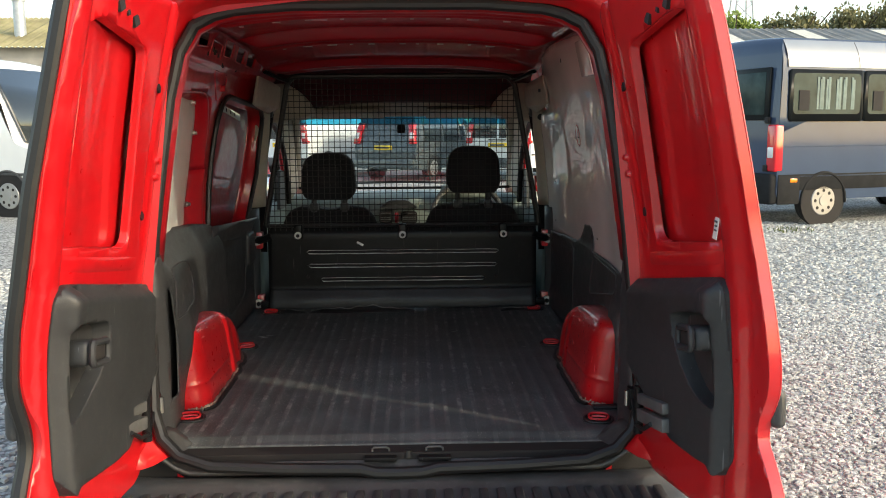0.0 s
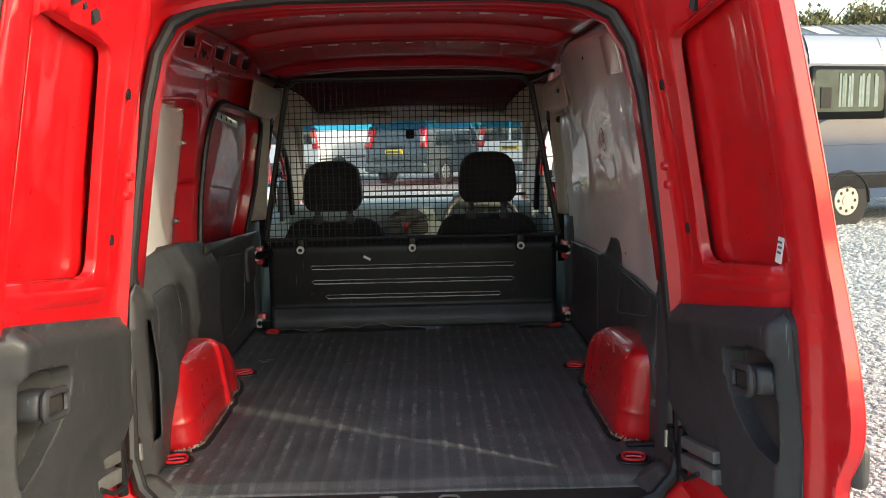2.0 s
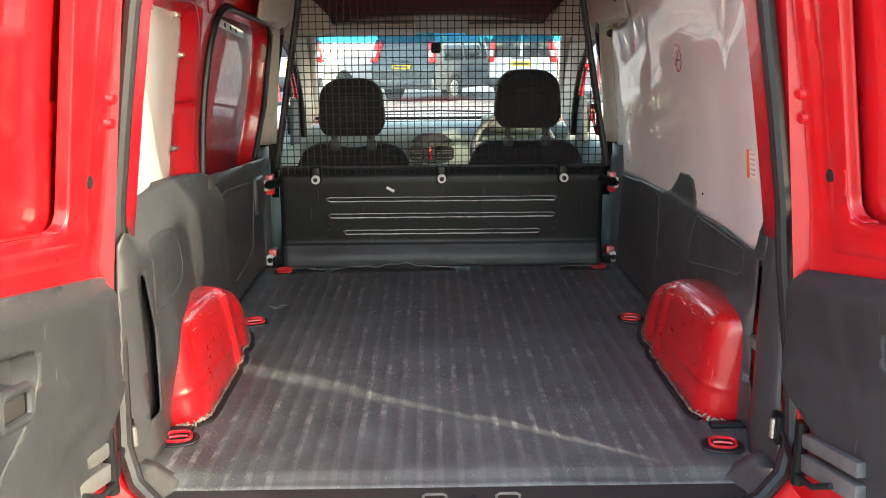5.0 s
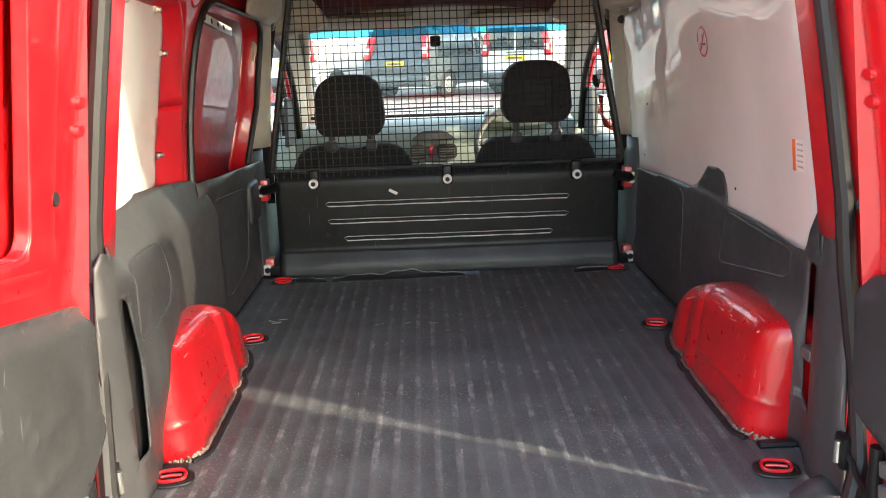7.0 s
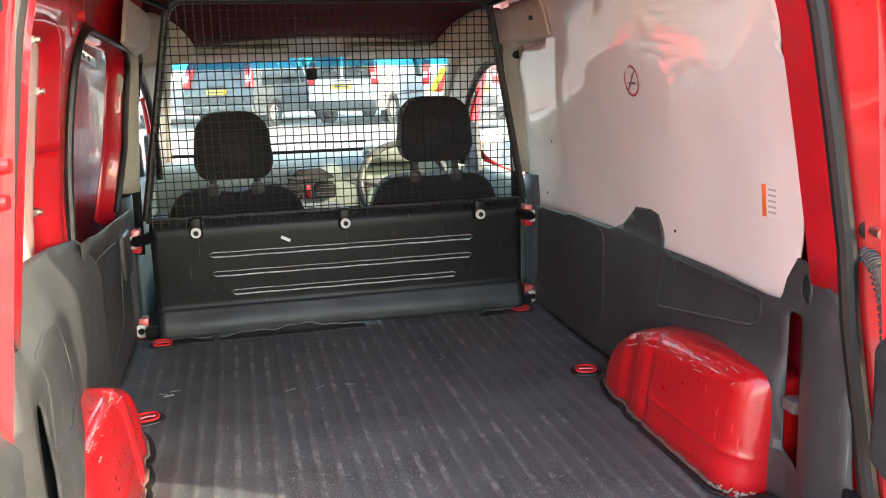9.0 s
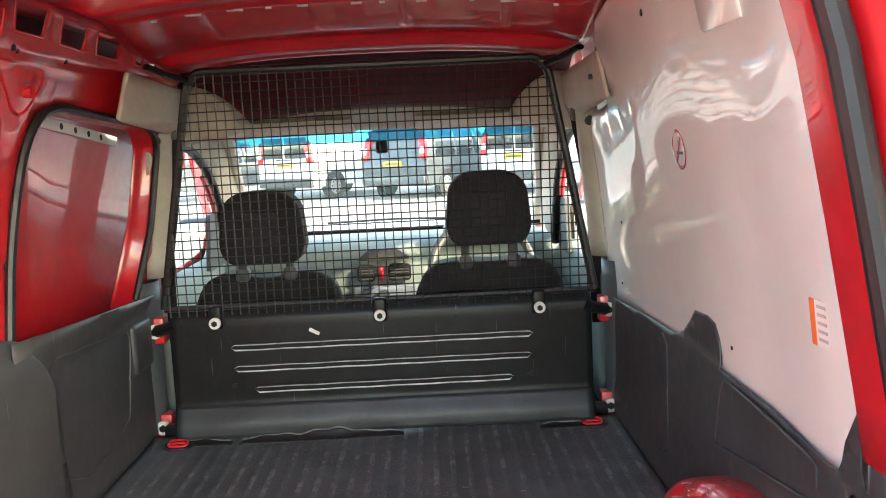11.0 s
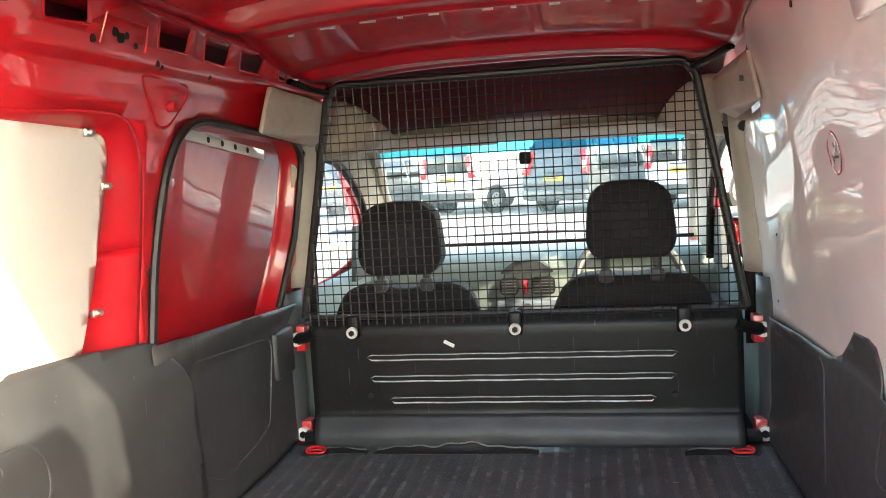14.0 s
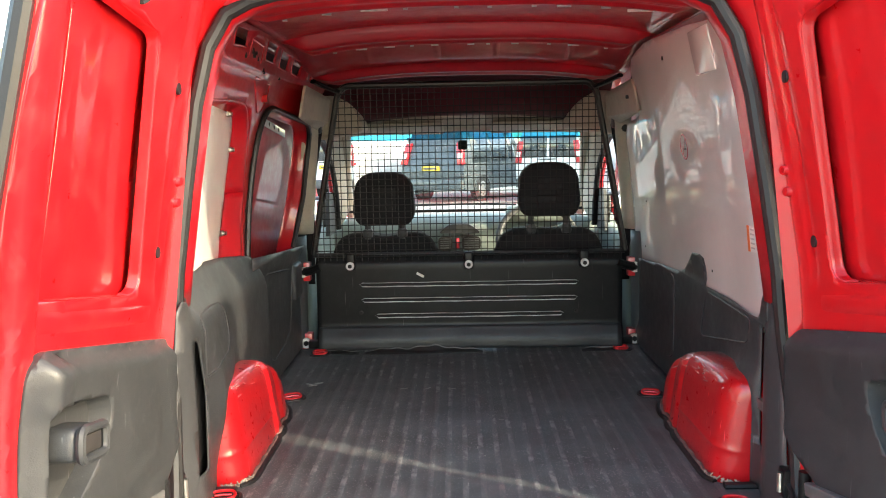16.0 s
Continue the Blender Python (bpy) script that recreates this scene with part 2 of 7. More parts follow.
def rounded(pts, r, n=4):
    """A polygon with its corners rounded; r a number or one for each corner."""
    out = []
    k = len(pts)
    for i in range(k):
        p, a, b = Vector(pts[i]), Vector(pts[i - 1]), Vector(pts[(i + 1) % k])
        ri = r[i] if isinstance(r, (list, tuple)) else r
        ri = min(ri, (a - p).length * 0.49, (b - p).length * 0.49)
        if ri <= 0:
            out.append(tuple(p))
            continue
        s, e = p + (a - p).normalized() * ri, p + (b - p).normalized() * ri
        for j in range(n + 1):
            w = j / n
            out.append(tuple((1 - w) ** 2 * s + 2 * w * (1 - w) * p + w * w * e))
    return out


def plate(bm, outer, holes, cut_a, cut_b, fn):
    """A sheet with holes in the plane of (a, b), cut along both and then bent by fn."""
    edges = []
    for loop in (outer, *holes):
        vs = [bm.verts.new((a, b, 0)) for a, b in loop]
        edges += [bm.edges.new((vs[i], vs[(i + 1) % len(vs)])) for i in range(len(vs))]
    bmesh.ops.triangle_fill(bm, edges=edges, use_beauty=True, use_dissolve=False)
    for k, cuts in ((0, cut_a), (1, cut_b)):
        for c in cuts:
            no = [0, 0, 0]
            no[k] = 1
            co = [0, 0, 0]
            co[k] = c
            bmesh.ops.bisect_plane(bm, geom=bm.verts[:] + bm.edges[:] + bm.faces[:], dist=1e-6, plane_co=co, plane_no=no)
    for v in bm.verts:
        v.co = fn(v.co.x, v.co.y)
    return bm


def solid(ob, t, offset=0.0):
    md = ob.modifiers.new("thickness", "SOLIDIFY")
    md.thickness, md.offset = t, offset
    return ob


def soften(ob, w, seg=2):
    md = ob.modifiers.new("edge", "BEVEL")
    md.width, md.segments, md.limit_method, md.angle_limit = w, seg, "ANGLE", radians(40)
    return ob


def prism(bm, poly, c0, c1, fn):
    """A polygon of (a, b) pushed from c0 to c1, each corner placed by fn(a, b, c)."""
    lo = [bm.verts.new(fn(a, b, c0)) for a, b in poly]
    hi = [bm.verts.new(fn(a, b, c1)) for a, b in poly]
    bm.faces.new(lo[::-1])
    bm.faces.new(hi)
    for i in range(len(poly)):
        j = (i + 1) % len(poly)
        bm.faces.new((lo[i], lo[j], hi[j], hi[i]))
    return bm


def smooth(a, b, t):
    t = max(0.0, min(1.0, (t - a) / (b - a)))
    return t * t * (3 - 2 * t)


# ---- van: floor, walls, roof ----
FLOOR = 0.56


def wall_in(z):
    """Half width of the painted inner skin at height z."""
    return 0.705 - 0.24 * max(0.0, z - 1.05) ** 2


def wall_out(z):
    return 0.83 - 0.30 * max(0.0, z - 1.02) ** 2 - 0.25 * max(0.0, 0.55 - z) ** 2


def board_x(z):
    return 0.690 - 0.06 * max(0.0, z - 0.93) - 0.125 * max(0.0, z - 0.93) ** 2


def rear_pull(y):
    """How far the walls come in towards the rear opening."""
    return 0.06 * (1 - smooth(0.27, 0.50, y))


# opening of the rear doors, x against z, right half
OPEN = [(0.0, 1.703), (0.25, 1.702), (0.40, 1.690), (0.455, 1.676), (0.505, 1.650), (0.545, 1.580), (0.573, 1.46), (0.598, 1.28), (0.620, 1.10),
        (0.633, 0.92), (0.638, 0.76), (0.630, 0.66), (0.605, 0.595), (0.560, 0.553), (0.48, 0.528), (0.30, 0.519), (0.10, 0.515), (0.06, 0.506), (0.0, 0.505)]
RING = OPEN + [(-x, z) for x, z in OPEN[-2:0:-1]]


def ring_y(z):
    return 0.262 + 0.075 * (z - 1.25) if z > 0.75 else 0.2245 - 0.38 * (0.75 - z)


def ring_pt(x, z):
    """Place of the seal: the opening stands slightly askew to the load floor."""
    w = smooth(0.70, 1.0, z)
    xn = (x * 1.004 + 0.008) * (1 - w) + (x * 1.012 - 0.010) * w
    return xn, ring_y(z) + w * (0.040 + 0.035 * max(0.0, z - 1.1) - 0.035 * xn)


# load floor with a ribbed rubber mat
floor = thing("floor", "ribbed black rubber mat on the load floor, scuffed", "floor", kind="structure")
bm = bmesh.new()


def rib(x):
    p = (x / 0.0425) % 1.0
    up = smooth(0.10, 0.18, p) * (1 - smooth(0.44, 0.52, p))
    return 0.0011 * up * (1 - smooth(0.50, 0.53, abs(x)))


xs = sorted({round(0.0425 * (i + q), 5) for i in range(-13, 13) for q in (0.10, 0.18, 0.44, 0.52)} | {-0.70, -0.66, -0.60, -0.565, 0.565, 0.60, 0.66, 0.70})


def mat_z(x, y):
    z = FLOOR + rib(x) * smooth(0.275, 0.30, y) * (1 - smooth(1.74, 1.78, y))
    z += 0.012 * smooth(1.80, 1.87, y) + 0.004 * noise.noise((x * 3, y * 3, 0))
    return z - 0.012 * (1 - smooth(0.24, 0.27, y))


sheet(bm, lambda x, y: (x, y, mat_z(x, y)), xs, [0.222, 0.235, 0.25, 0.262, 0.275, 0.30] + span(0.34, 1.72, 24) + [1.74, 1.78, 1.81, 1.835, 1.86])
RIBBED = mat("ribbed_rubber_mat", (0.064, 0.071, 0.074), 0.5, vary=0.35, scale=7, grain=0.001, grain_scale=300,
             dirt=(0.14, 0.14, 0.135), dirt_amount=0.45)
n_, l_ = RIBBED.node_tree.nodes, RIBBED.node_tree.links
tc_, sep_ = n_.new("ShaderNodeTexCoord"), n_.new("ShaderNodeSeparateXYZ")
l_.new(tc_.outputs["Object"], sep_.inputs[0])
per_ = n_.new("ShaderNodeMath")
per_.operation, per_.inputs[1].default_value = "DIVIDE", 0.0425
l_.new(sep_.outputs["X"], per_.inputs[0])
fra_ = n_.new("ShaderNodeMath")
fra_.operation = "FRACT"
l_.new(per_.outputs[0], fra_.inputs[0])
top_ = n_.new("ShaderNodeValToRGB")
el_ = top_.color_ramp.elements
el_[0].position, el_[1].position = 0.12, 0.18
for pos_ in (0.44, 0.50):
    el_.new(pos_)
for e_, v_ in zip(el_, (0, 1, 1, 0)):
    e_.color = (v_, v_, v_, 1)
l_.new(fra_.outputs[0], top_.inputs[0])
mp_ = n_.new("ShaderNodeMapping")
mp_.inputs["Scale"].default_value = (60, 9, 1)
l_.new(tc_.outputs["Object"], mp_.inputs["Vector"])
wz_ = n_.new("ShaderNodeTexNoise")
wz_.inputs["Scale"].default_value, wz_.inputs["Detail"].default_value, wz_.inputs["Roughness"].default_value = 1.0, 8, 0.75
l_.new(mp_.outputs[0], wz_.inputs["Vector"])
wr_ = n_.new("ShaderNodeMapRange")
wr_.inputs[1].default_value, wr_.inputs[2].default_value, wr_.inputs[3].default_value, wr_.inputs[4].default_value = 0.36, 0.70, 0.03, 0.68
l_.new(wz_.outputs["Fac"], wr_.inputs[0])
mu_ = n_.new("ShaderNodeMath")
mu_.operation = "MULTIPLY"
l_.new(wr_.outputs[0], mu_.inputs[0])
l_.new(top_.outputs[0], mu_.inputs[1])
mxr_ = n_.new("ShaderNodeMix")
mxr_.data_type = "RGBA"
bs_ = n_["Principled BSDF"].inputs["Base Color"]
l_.new(bs_.links[0].from_socket, mxr_.inputs["A"])
mxr_.inputs["B"].default_value = (0.135, 0.138, 0.138, 1)
l_.new(mu_.outputs[0], mxr_.inputs["Factor"])
# rubbed-through patches along the rib tops
mpw_, rubz_, zone_ = n_.new("ShaderNodeMapping"), n_.new("ShaderNodeTexNoise"), n_.new("ShaderNodeTexNoise")
mpw_.inputs["Scale"].default_value = (28, 15, 1)
l_.new(tc_.outputs["Object"], mpw_.inputs["Vector"])
rubz_.inputs["Scale"].default_value, rubz_.inputs["Detail"].default_value, rubz_.inputs["Roughness"].default_value = 1.0, 6, 0.7
l_.new(mpw_.outputs[0], rubz_.inputs["Vector"])
zone_.inputs["Scale"].default_value, zone_.inputs["Detail"].default_value = 2.4, 2
l_.new(tc_.outputs["Object"], zone_.inputs["Vector"])
rr_, zr_ = n_.new("ShaderNodeMapRange"), n_.new("ShaderNodeMapRange")
for q_, lo_, hi_, amt_ in ((rr_, 0.50, 0.62, 0.55), (zr_, 0.40, 0.53, 1.0)):
    q_.inputs[1].default_value, q_.inputs[2].default_value, q_.inputs[3].default_value, q_.inputs[4].default_value = lo_, hi_, 0.0, amt_
l_.new(rubz_.outputs["Fac"], rr_.inputs[0])
l_.new(zone_.outputs["Fac"], zr_.inputs[0])
m1_, m2_ = n_.new("ShaderNodeMath"), n_.new("ShaderNodeMath")
m1_.operation = m2_.operation = "MULTIPLY"
l_.new(rr_.outputs[0], m1_.inputs[0])
l_.new(zr_.outputs[0], m1_.inputs[1])
l_.new(m1_.outputs[0], m2_.inputs[0])
l_.new(top_.outputs[0], m2_.inputs[1])
mxw_ = n_.new("ShaderNodeMix")
mxw_.data_type = "RGBA"
l_.new(mxr_.outputs["Result"], mxw_.inputs["A"])
mxw_.inputs["B"].default_value = (0.30, 0.30, 0.29, 1)
l_.new(m2_.outputs[0], mxw_.inputs["Factor"])
gr_, gn_ = n_.new("ShaderNodeTexNoise"), n_.new("ShaderNodeTexNoise")
gr_.inputs["Scale"].default_value, gr_.inputs["Detail"].default_value = 260, 2
gn_.inputs["Scale"].default_value, gn_.inputs["Detail"].default_value = 2.2, 4
l_.new(tc_.outputs["Object"], gr_.inputs["Vector"])
l_.new(tc_.outputs["Object"], gn_.inputs["Vector"])
sum_ = n_.new("ShaderNodeMath")
sum_.operation = "MULTIPLY_ADD"
sum_.inputs[1].default_value = 0.22
l_.new(gn_.outputs["Fac"], sum_.inputs[0])
l_.new(gr_.outputs["Fac"], sum_.inputs[2])
gm_ = n_.new("ShaderNodeMapRange")
gm_.inputs[1].default_value, gm_.inputs[2].default_value, gm_.inputs[3].default_value, gm_.inputs[4].default_value = 0.735, 0.80, 0.0, 0.5
l_.new(sum_.outputs[0], gm_.inputs[0])
mxg_ = n_.new("ShaderNodeMix")
mxg_.data_type = "RGBA"
l_.new(mxw_.outputs["Result"], mxg_.inputs["A"])
mxg_.inputs["B"].default_value = (0.36, 0.35, 0.33, 1)
l_.new(gm_.outputs[0], mxg_.inputs["Factor"])
l_.new(mxg_.outputs["Result"], bs_)
ob = part("floor_mat", bm, RIBBED, floor, angle=60)
solid(ob, 0.006, -1)
bm = bmesh.new()
box(bm, -0.80, 0.80, 0.17, 3.1, 0.46, 0.545, 0.004)
part("floor_pan", bm, DARK, floor)
# torn edge of the mat, curled up against the bulkhead
WORN_MAT = mat("worn_mat_edge", (0.13, 0.13, 0.13), 0.5, vary=0.3, scale=30)
for x0, x1, rise in ((-0.60, -0.44, 0.010), (-0.42, 0.05, 0.021), (0.44, 0.60, 0.010)):
    def curl(x, v):
        t = (x - x0) / (x1 - x0)
        hgt = rise * max(0.0, math.sin(math.pi * t)) ** 0.7 * (1 + 0.25 * math.sin(x * 31) + 0.15 * math.sin(x * 83))
        return (x, 1.790 + 0.026 * v, mat_z(x, 1.79) + 0.001 + hgt * v * v)

    bm = bmesh.new()
    sheet(bm, curl, span(x0, x1, 40), span(0, 1, 7))
    solid(part("mat_lip", bm, RUBBER, floor, "torn mat edge curled upwards"), 0.003)
    bm = bmesh.new()
    tube(bm, [tuple(Vector(curl(x, 1.0)) + Vector((0, -0.001, 0.001))) for x in span(x0 + 0.01, x1 - 0.01, 36)], 0.0024, 6)
    part("mat_edge", bm, WORN_MAT, floor, "worn grey curled edge")
# pale scuffs
bm = bmesh.new()
for i in range(16):
    x, y = random.uniform(-0.5, 0.5), random.uniform(0.35, 1.7)
    ln, w = random.uniform(0.005, 0.02), random.uniform(0.0006, 0.0014)
    a = random.choice((0.0, 0.0, 1.57, random.uniform(0, 3)))
    m = pose(x, y, mat_z(x, y) + 0.0012, 0, 0, math.degrees(a))
    box(bm, -w, w, -ln / 2, ln / 2, 0, 0.0006, m=m)
for x, y in ((-0.56, 1.37), (-0.545, 1.355), (-0.53, 1.385), (-0.23, 1.30), (-0.15, 1.295), (-0.07, 1.29)):
    box(bm, -0.014, 0.014, -0.003, 0.003, 0, 0.0008, m=pose(x, y, mat_z(x, y) + 0.0012, 0, 0, random.uniform(-40, 60)))
part("scuff_marks", bm, mat("pale_scuff", (0.30, 0.30, 0.29), 0.7, vary=0.3, scale=80), floor, "pale scuff marks on the rubber")

# threshold of the rear opening
sill = thing("rear_sill", "black plastic loading sill with two latch catches", "sill", kind="structure")
bm = bmesh.new()


def sill_z(x, y):
    return 0.530 + 0.014 * smooth(0.19, 0.26, y) - 0.018 * (1 - smooth(0.145, 0.18, y)) + 0.05 * smooth(0.50, 0.62, abs(x)) ** 2


sheet(bm, lambda x, y: (x, y, sill_z(x, y)), span(-0.625, 0.625, 40), [0.140, 0.148, 0.155, 0.165, 0.18, 0.20, 0.22, 0.245, 0.27])
solid(part("sill_cover", bm, SILL, sill), 0.01, -1)
for i in range(26):
    x = -0.53 + i * 0.0425
    if abs(x - 0.03) > 0.12:
        bm = bmesh.new()
        box(bm, x - 0.009, x + 0.009, 0.180, 0.215, 0.526, 0.5375, 0.002, 1)
        part("sill_rib", bm, SILL, sill)
for x in (-0.041, 0.10):
    plate_ob = bmesh.new()
    box(plate_ob, x - 0.042, x + 0.042, 0.148, 0.205, 0.528, 0.5385, 0.002)
    catch = part("latch_plate", plate_ob, STEEL_BLACK, sill)
    bm = bmesh.new()
    tube(bm, [(x - 0.022, 0.180, 0.537), (x - 0.022, 0.178, 0.552), (x - 0.016, 0.175, 0.557), (x + 0.016, 0.175, 0.557), (x + 0.022, 0.178, 0.552), (x + 0.022, 0.180, 0.537)], 0.0028, 8)
    part("striker_loop", bm, STEEL_GREY, catch, "steel striker loop")
bm = bmesh.new()
cyl(bm, (0.03, 0.178, 0.53), (0.03, 0.178, 0.549), 0.013, 0.010)
part("rubber_stop", bm, RUBBER, sill)

# rubber seal round the opening
seal = thing("door_seal", "black rubber weatherstrip round the rear door opening", "seal", kind="structure")
bm = bmesh.new()
dense = []
for i in range(len(RING)):
    a, b = Vector(RING[i]), Vector(RING[(i + 1) % len(RING)])
    for j in range(3):
        dense.append(a.lerp(b, j / 3))
tube(bm, [(ring_pt(p.x, p.y)[0], ring_pt(p.x, p.y)[1] - 0.006, p.y + 0.002) for p in dense], 0.0160, 10, closed=True)
part("rubber_strip", bm, RUBBER, seal)

# red flange that runs from the seal into the load space
bm = bmesh.new()


def reveal(p, d):
    x, z = p
    s = 1 if x > 0 else -1
    k = d / 0.30
    lip = 0.004 * smooth(0, 0.14, k)
    xr, yr = ring_pt(x, z)
    if abs(x) > 0.45 and z > 0.6:
        xo = xr - s * lip + (s * (wall_in(z) - 0.004) - xr + s * lip) * smooth(0.48, 0.95, k)
    else:
        xo = xr * (1 + 0.03 * k)
    zo = z + (-0.014 * smooth(0, .14, k) + 0.06 * smooth(0.25, 1, k)) * (1 if z > 1.3 else 0) * smooth(1.45, 1.65, z)
    return (xo, yr - 0.004 + 0.62 * d, zo)


CUT = 1.02
upper = [p for p in RING if p[1] > CUT]
gap = next(i for i in range(len(upper)) if (upper[i][0] > 0) != (upper[i - 1][0] > 0) and upper[i][1] < 1.3 and upper[i - 1][1] < 1.3)
upper = upper[gap:] + upper[:gap]
upper = [(upper[0][0] + (upper[0][0] - upper[1][0]) * (upper[0][1] - CUT) / (upper[1][1] - upper[0][1]), CUT)] + upper
upper += [(upper[-1][0] + (upper[-1][0] - upper[-2][0]) * (upper[-1][1] - CUT) / (upper[-2][1] - upper[-1][1]), CUT)]
sheet(bm, lambda i, d: reveal(upper[int(i)], d), list(range(len(upper))), [0, 0.012, 0.03, 0.05, 0.065, 0.08, 0.10, 0.15, 0.20, 0.25, 0.30])
ob = part("rear_opening_frame", bm, RED_IN, None)
solid(ob, 0.003)
tagged(ob, "red painted steel frame of the rear opening", "frame", kind="structure")

# left inner wall: rear window board, side door aperture, row of slots
HOLE_REAR = rounded([(0.47, 0.88), (0.497, 1.22), (0.535, 1.43), (0.575, 1.492), (0.93, 1.508), (1.06, 1.503), (1.125, 1.43), (1.14, 1.25), (1.07, 0.88)], [0, 0.05, 0.05, 0.04, 0.05, 0.07, 0.07, 0.1, 0], 6)
HOLE_DOOR = rounded([(1.125, 0.94), (1.18, 1.243), (1.218, 1.404), (1.268, 1.482), (1.36, 1.505), (1.905, 1.466), (1.985, 1.42), (1.975, 1.25), (1.84, 0.94)], [0, 0.1, 0.08, 0.06, 0.06, 0.06, 0.05, 0.1, 0])
SLOTS = [rounded(q, 0.006, 2) for q in (
    [(0.757, 1.641), (0.748, 1.682), (0.862, 1.686), (0.872, 1.648)],
    [(1.117, 1.638), (1.107, 1.686), (1.234, 1.686), (1.228, 1.638)],
    [(1.318, 1.634), (1.311, 1.681), (1.438, 1.679), (1.430, 1.631)],
    [(1.515, 1.632), (1.508, 1.677), (1.636, 1.675), (1.622, 1.629)],
    [(1.726, 1.624), (1.722, 1.660), (1.764, 1.659), (1.766, 1.623)],
    [(1.805, 1.624), (1.803, 1.656), (1.850, 1.654), (1.856, 1.622)])]


def skin_left(y, z):
    d = 0.0
    d += 0.010 * (smooth(0.28, 0.34, y) - smooth(0.52, 0.60, y)) * smooth(1.05, 1.15, z)
    low = 1.594 + 0.06 * (1 - smooth(0.56, 0.70, y))
    ridge = 0.013 * smooth(low - 0.012, low + 0.010, z) * smooth(0.54, 0.60, y)
    tri = 0.010 * smooth(0.10, 0.0, math.hypot((y - 1.20) * 0.9, z - 1.53))
    front = 0.03 * smooth(1.55, 1.85, y) * smooth(1.04, 1.12, z)
    return (-(wall_in(z) - rear_pull(y) - ridge - front) + d + tri, y, z)


wall_l = thing("wall_left", "glossy red painted steel inner wall with slots and pressed ridges", "wall", kind="structure")
bm = bmesh.new()
plate(bm, [(0.29, 0.56), (0.29, 1.69), (1.0, 1.705), (2.10, 1.695), (2.10, 0.56)], [HOLE_REAR, HOLE_DOOR, *SLOTS],
      [0.30, 0.36, 0.45, 0.54, 0.56, 0.58, 0.60, 0.62, 0.64, 0.66, 0.70, 1.0, 1.14, 1.17, 1.20, 1.23, 1.26, 1.5, 1.6, 1.65, 1.7, 1.75, 1.8, 1.85], span(1.05, 1.65, 12) + [1.535, 1.56, 1.582, 1.588, 1.594, 1.601, 1.606, 1.615, 1.63], skin_left)
solid(part("inner_skin", bm, RED_IN, wall_l), 0.003)
# return of the side door aperture
for name, hole, depth, m_ in (("door_return", HOLE_DOOR, 0.05, RED_IN),):
    bm = bmesh.new()
    cy = sum(p[0] for p in hole) / len(hole)
    cz = sum(p[1] for p in hole) / len(hole)
    k = 0.93
    open_loop = [p for p in hole]
    sheet(bm, lambda i, w: (skin_left(*open_loop[int(i)])[0] - depth * smooth(0, 1, w) * (1 if w else 0),
                            cy + (open_loop[int(i)][0] - cy) * (1 - (1 - k) * w * w), cz + (open_loop[int(i)][1] - cz) * (1 - (1 - k) * w * w)),
          list(range(len(open_loop))), [0, 0.25, 0.5, 0.75, 1.0])
    solid(part(name, bm, m_, wall_l), 0.003)
# raised lips round the slots and the bracket pressing
for q in SLOTS:
    bm = bmesh.new()
    cy, cz = sum(p[0] for p in q) / len(q), sum(p[1] for p in q) / len(q)
    tube(bm, [(skin_left(cy + (a - cy) * 1.12, cz + (b - cz) * 1.12)[0] + 0.001, cy + (a - cy) * 1.12, cz + (b - cz) * 1.12) for a, b in q], 0.003, 6, closed=True)
    part("slot_lip", bm, RED_IN, wall_l)
for y0, y1 in ((0.915, 1.06),):
    bm = bmesh.new()
    tube(bm, [(skin_left(y, z)[0] + 0.001, y, z) for y, z in ((y0, 1.62), (y0 + 0.004, 1.673), (y1, 1.668), (y1 + 0.008, 1.62))], 0.0035, 6)
    part("slot_lip", bm, RED_IN, wall_l)
    for y, z, r in ((0.955, 1.645, 0.010), (0.975, 1.638, 0.012), (0.995, 1.642, 0.007), (1.03, 1.628, 0.006), (0.89, 1.625, 0.008), (0.66, 1.655, 0.008), (0.61, 1.66, 0.006)):
        bm = bmesh.new()
        x = skin_left(y, z)[0]
        cyl(bm, (x - 0.004, y, z), (x + 0.0035, y, z), r, n=12)
        part("punched_hole", bm, DARK, wall_l)
for y, z, r in ((1.165, 1.18, 0.011), (1.199, 1.526, 0.012), (1.36, 1.60, 0.006), (1.12, 1.605, 0.007), (1.14, 1.60, 0.005)):
    bm = bmesh.new()
    x = skin_left(y, z)[0]
    cyl(bm, (x - 0.004, y, z), (x + (0.016 if r == 0.012 else 0.0035), y, z), r, n=14)
    part("punched_hole", bm, DARK if r < 0.012 else RED_IN, wall_l)
bm = bmesh.new()
tube(bm, [(skin_left(0.530 + 0.016 * math.cos(a) + 0.014 * math.sin(a), 1.522 + 0.050 * math.sin(a))[0] + 0.002, 0.530 + 0.016 * math.cos(a) + 0.014 * math.sin(a), 1.522 + 0.050 * math.sin(a)) for a in [2 * math.pi * i / 20 for i in range(20)]], 0.004, 6, closed=True)
part("oval_lip", bm, RED_IN, wall_l)
bm = bmesh.new()
plate(bm, [(0.530 + 0.014 * math.cos(2 * math.pi * i / 20) + 0.013 * math.sin(2 * math.pi * i / 20), 1.522 + 0.048 * math.sin(2 * math.pi * i / 20)) for i in range(20)], [], [], [], lambda y, z: (skin_left(y, z)[0] + 0.0025, y, z))
part("oval_hole", bm, DARK, wall_l)
bm = bmesh.new()
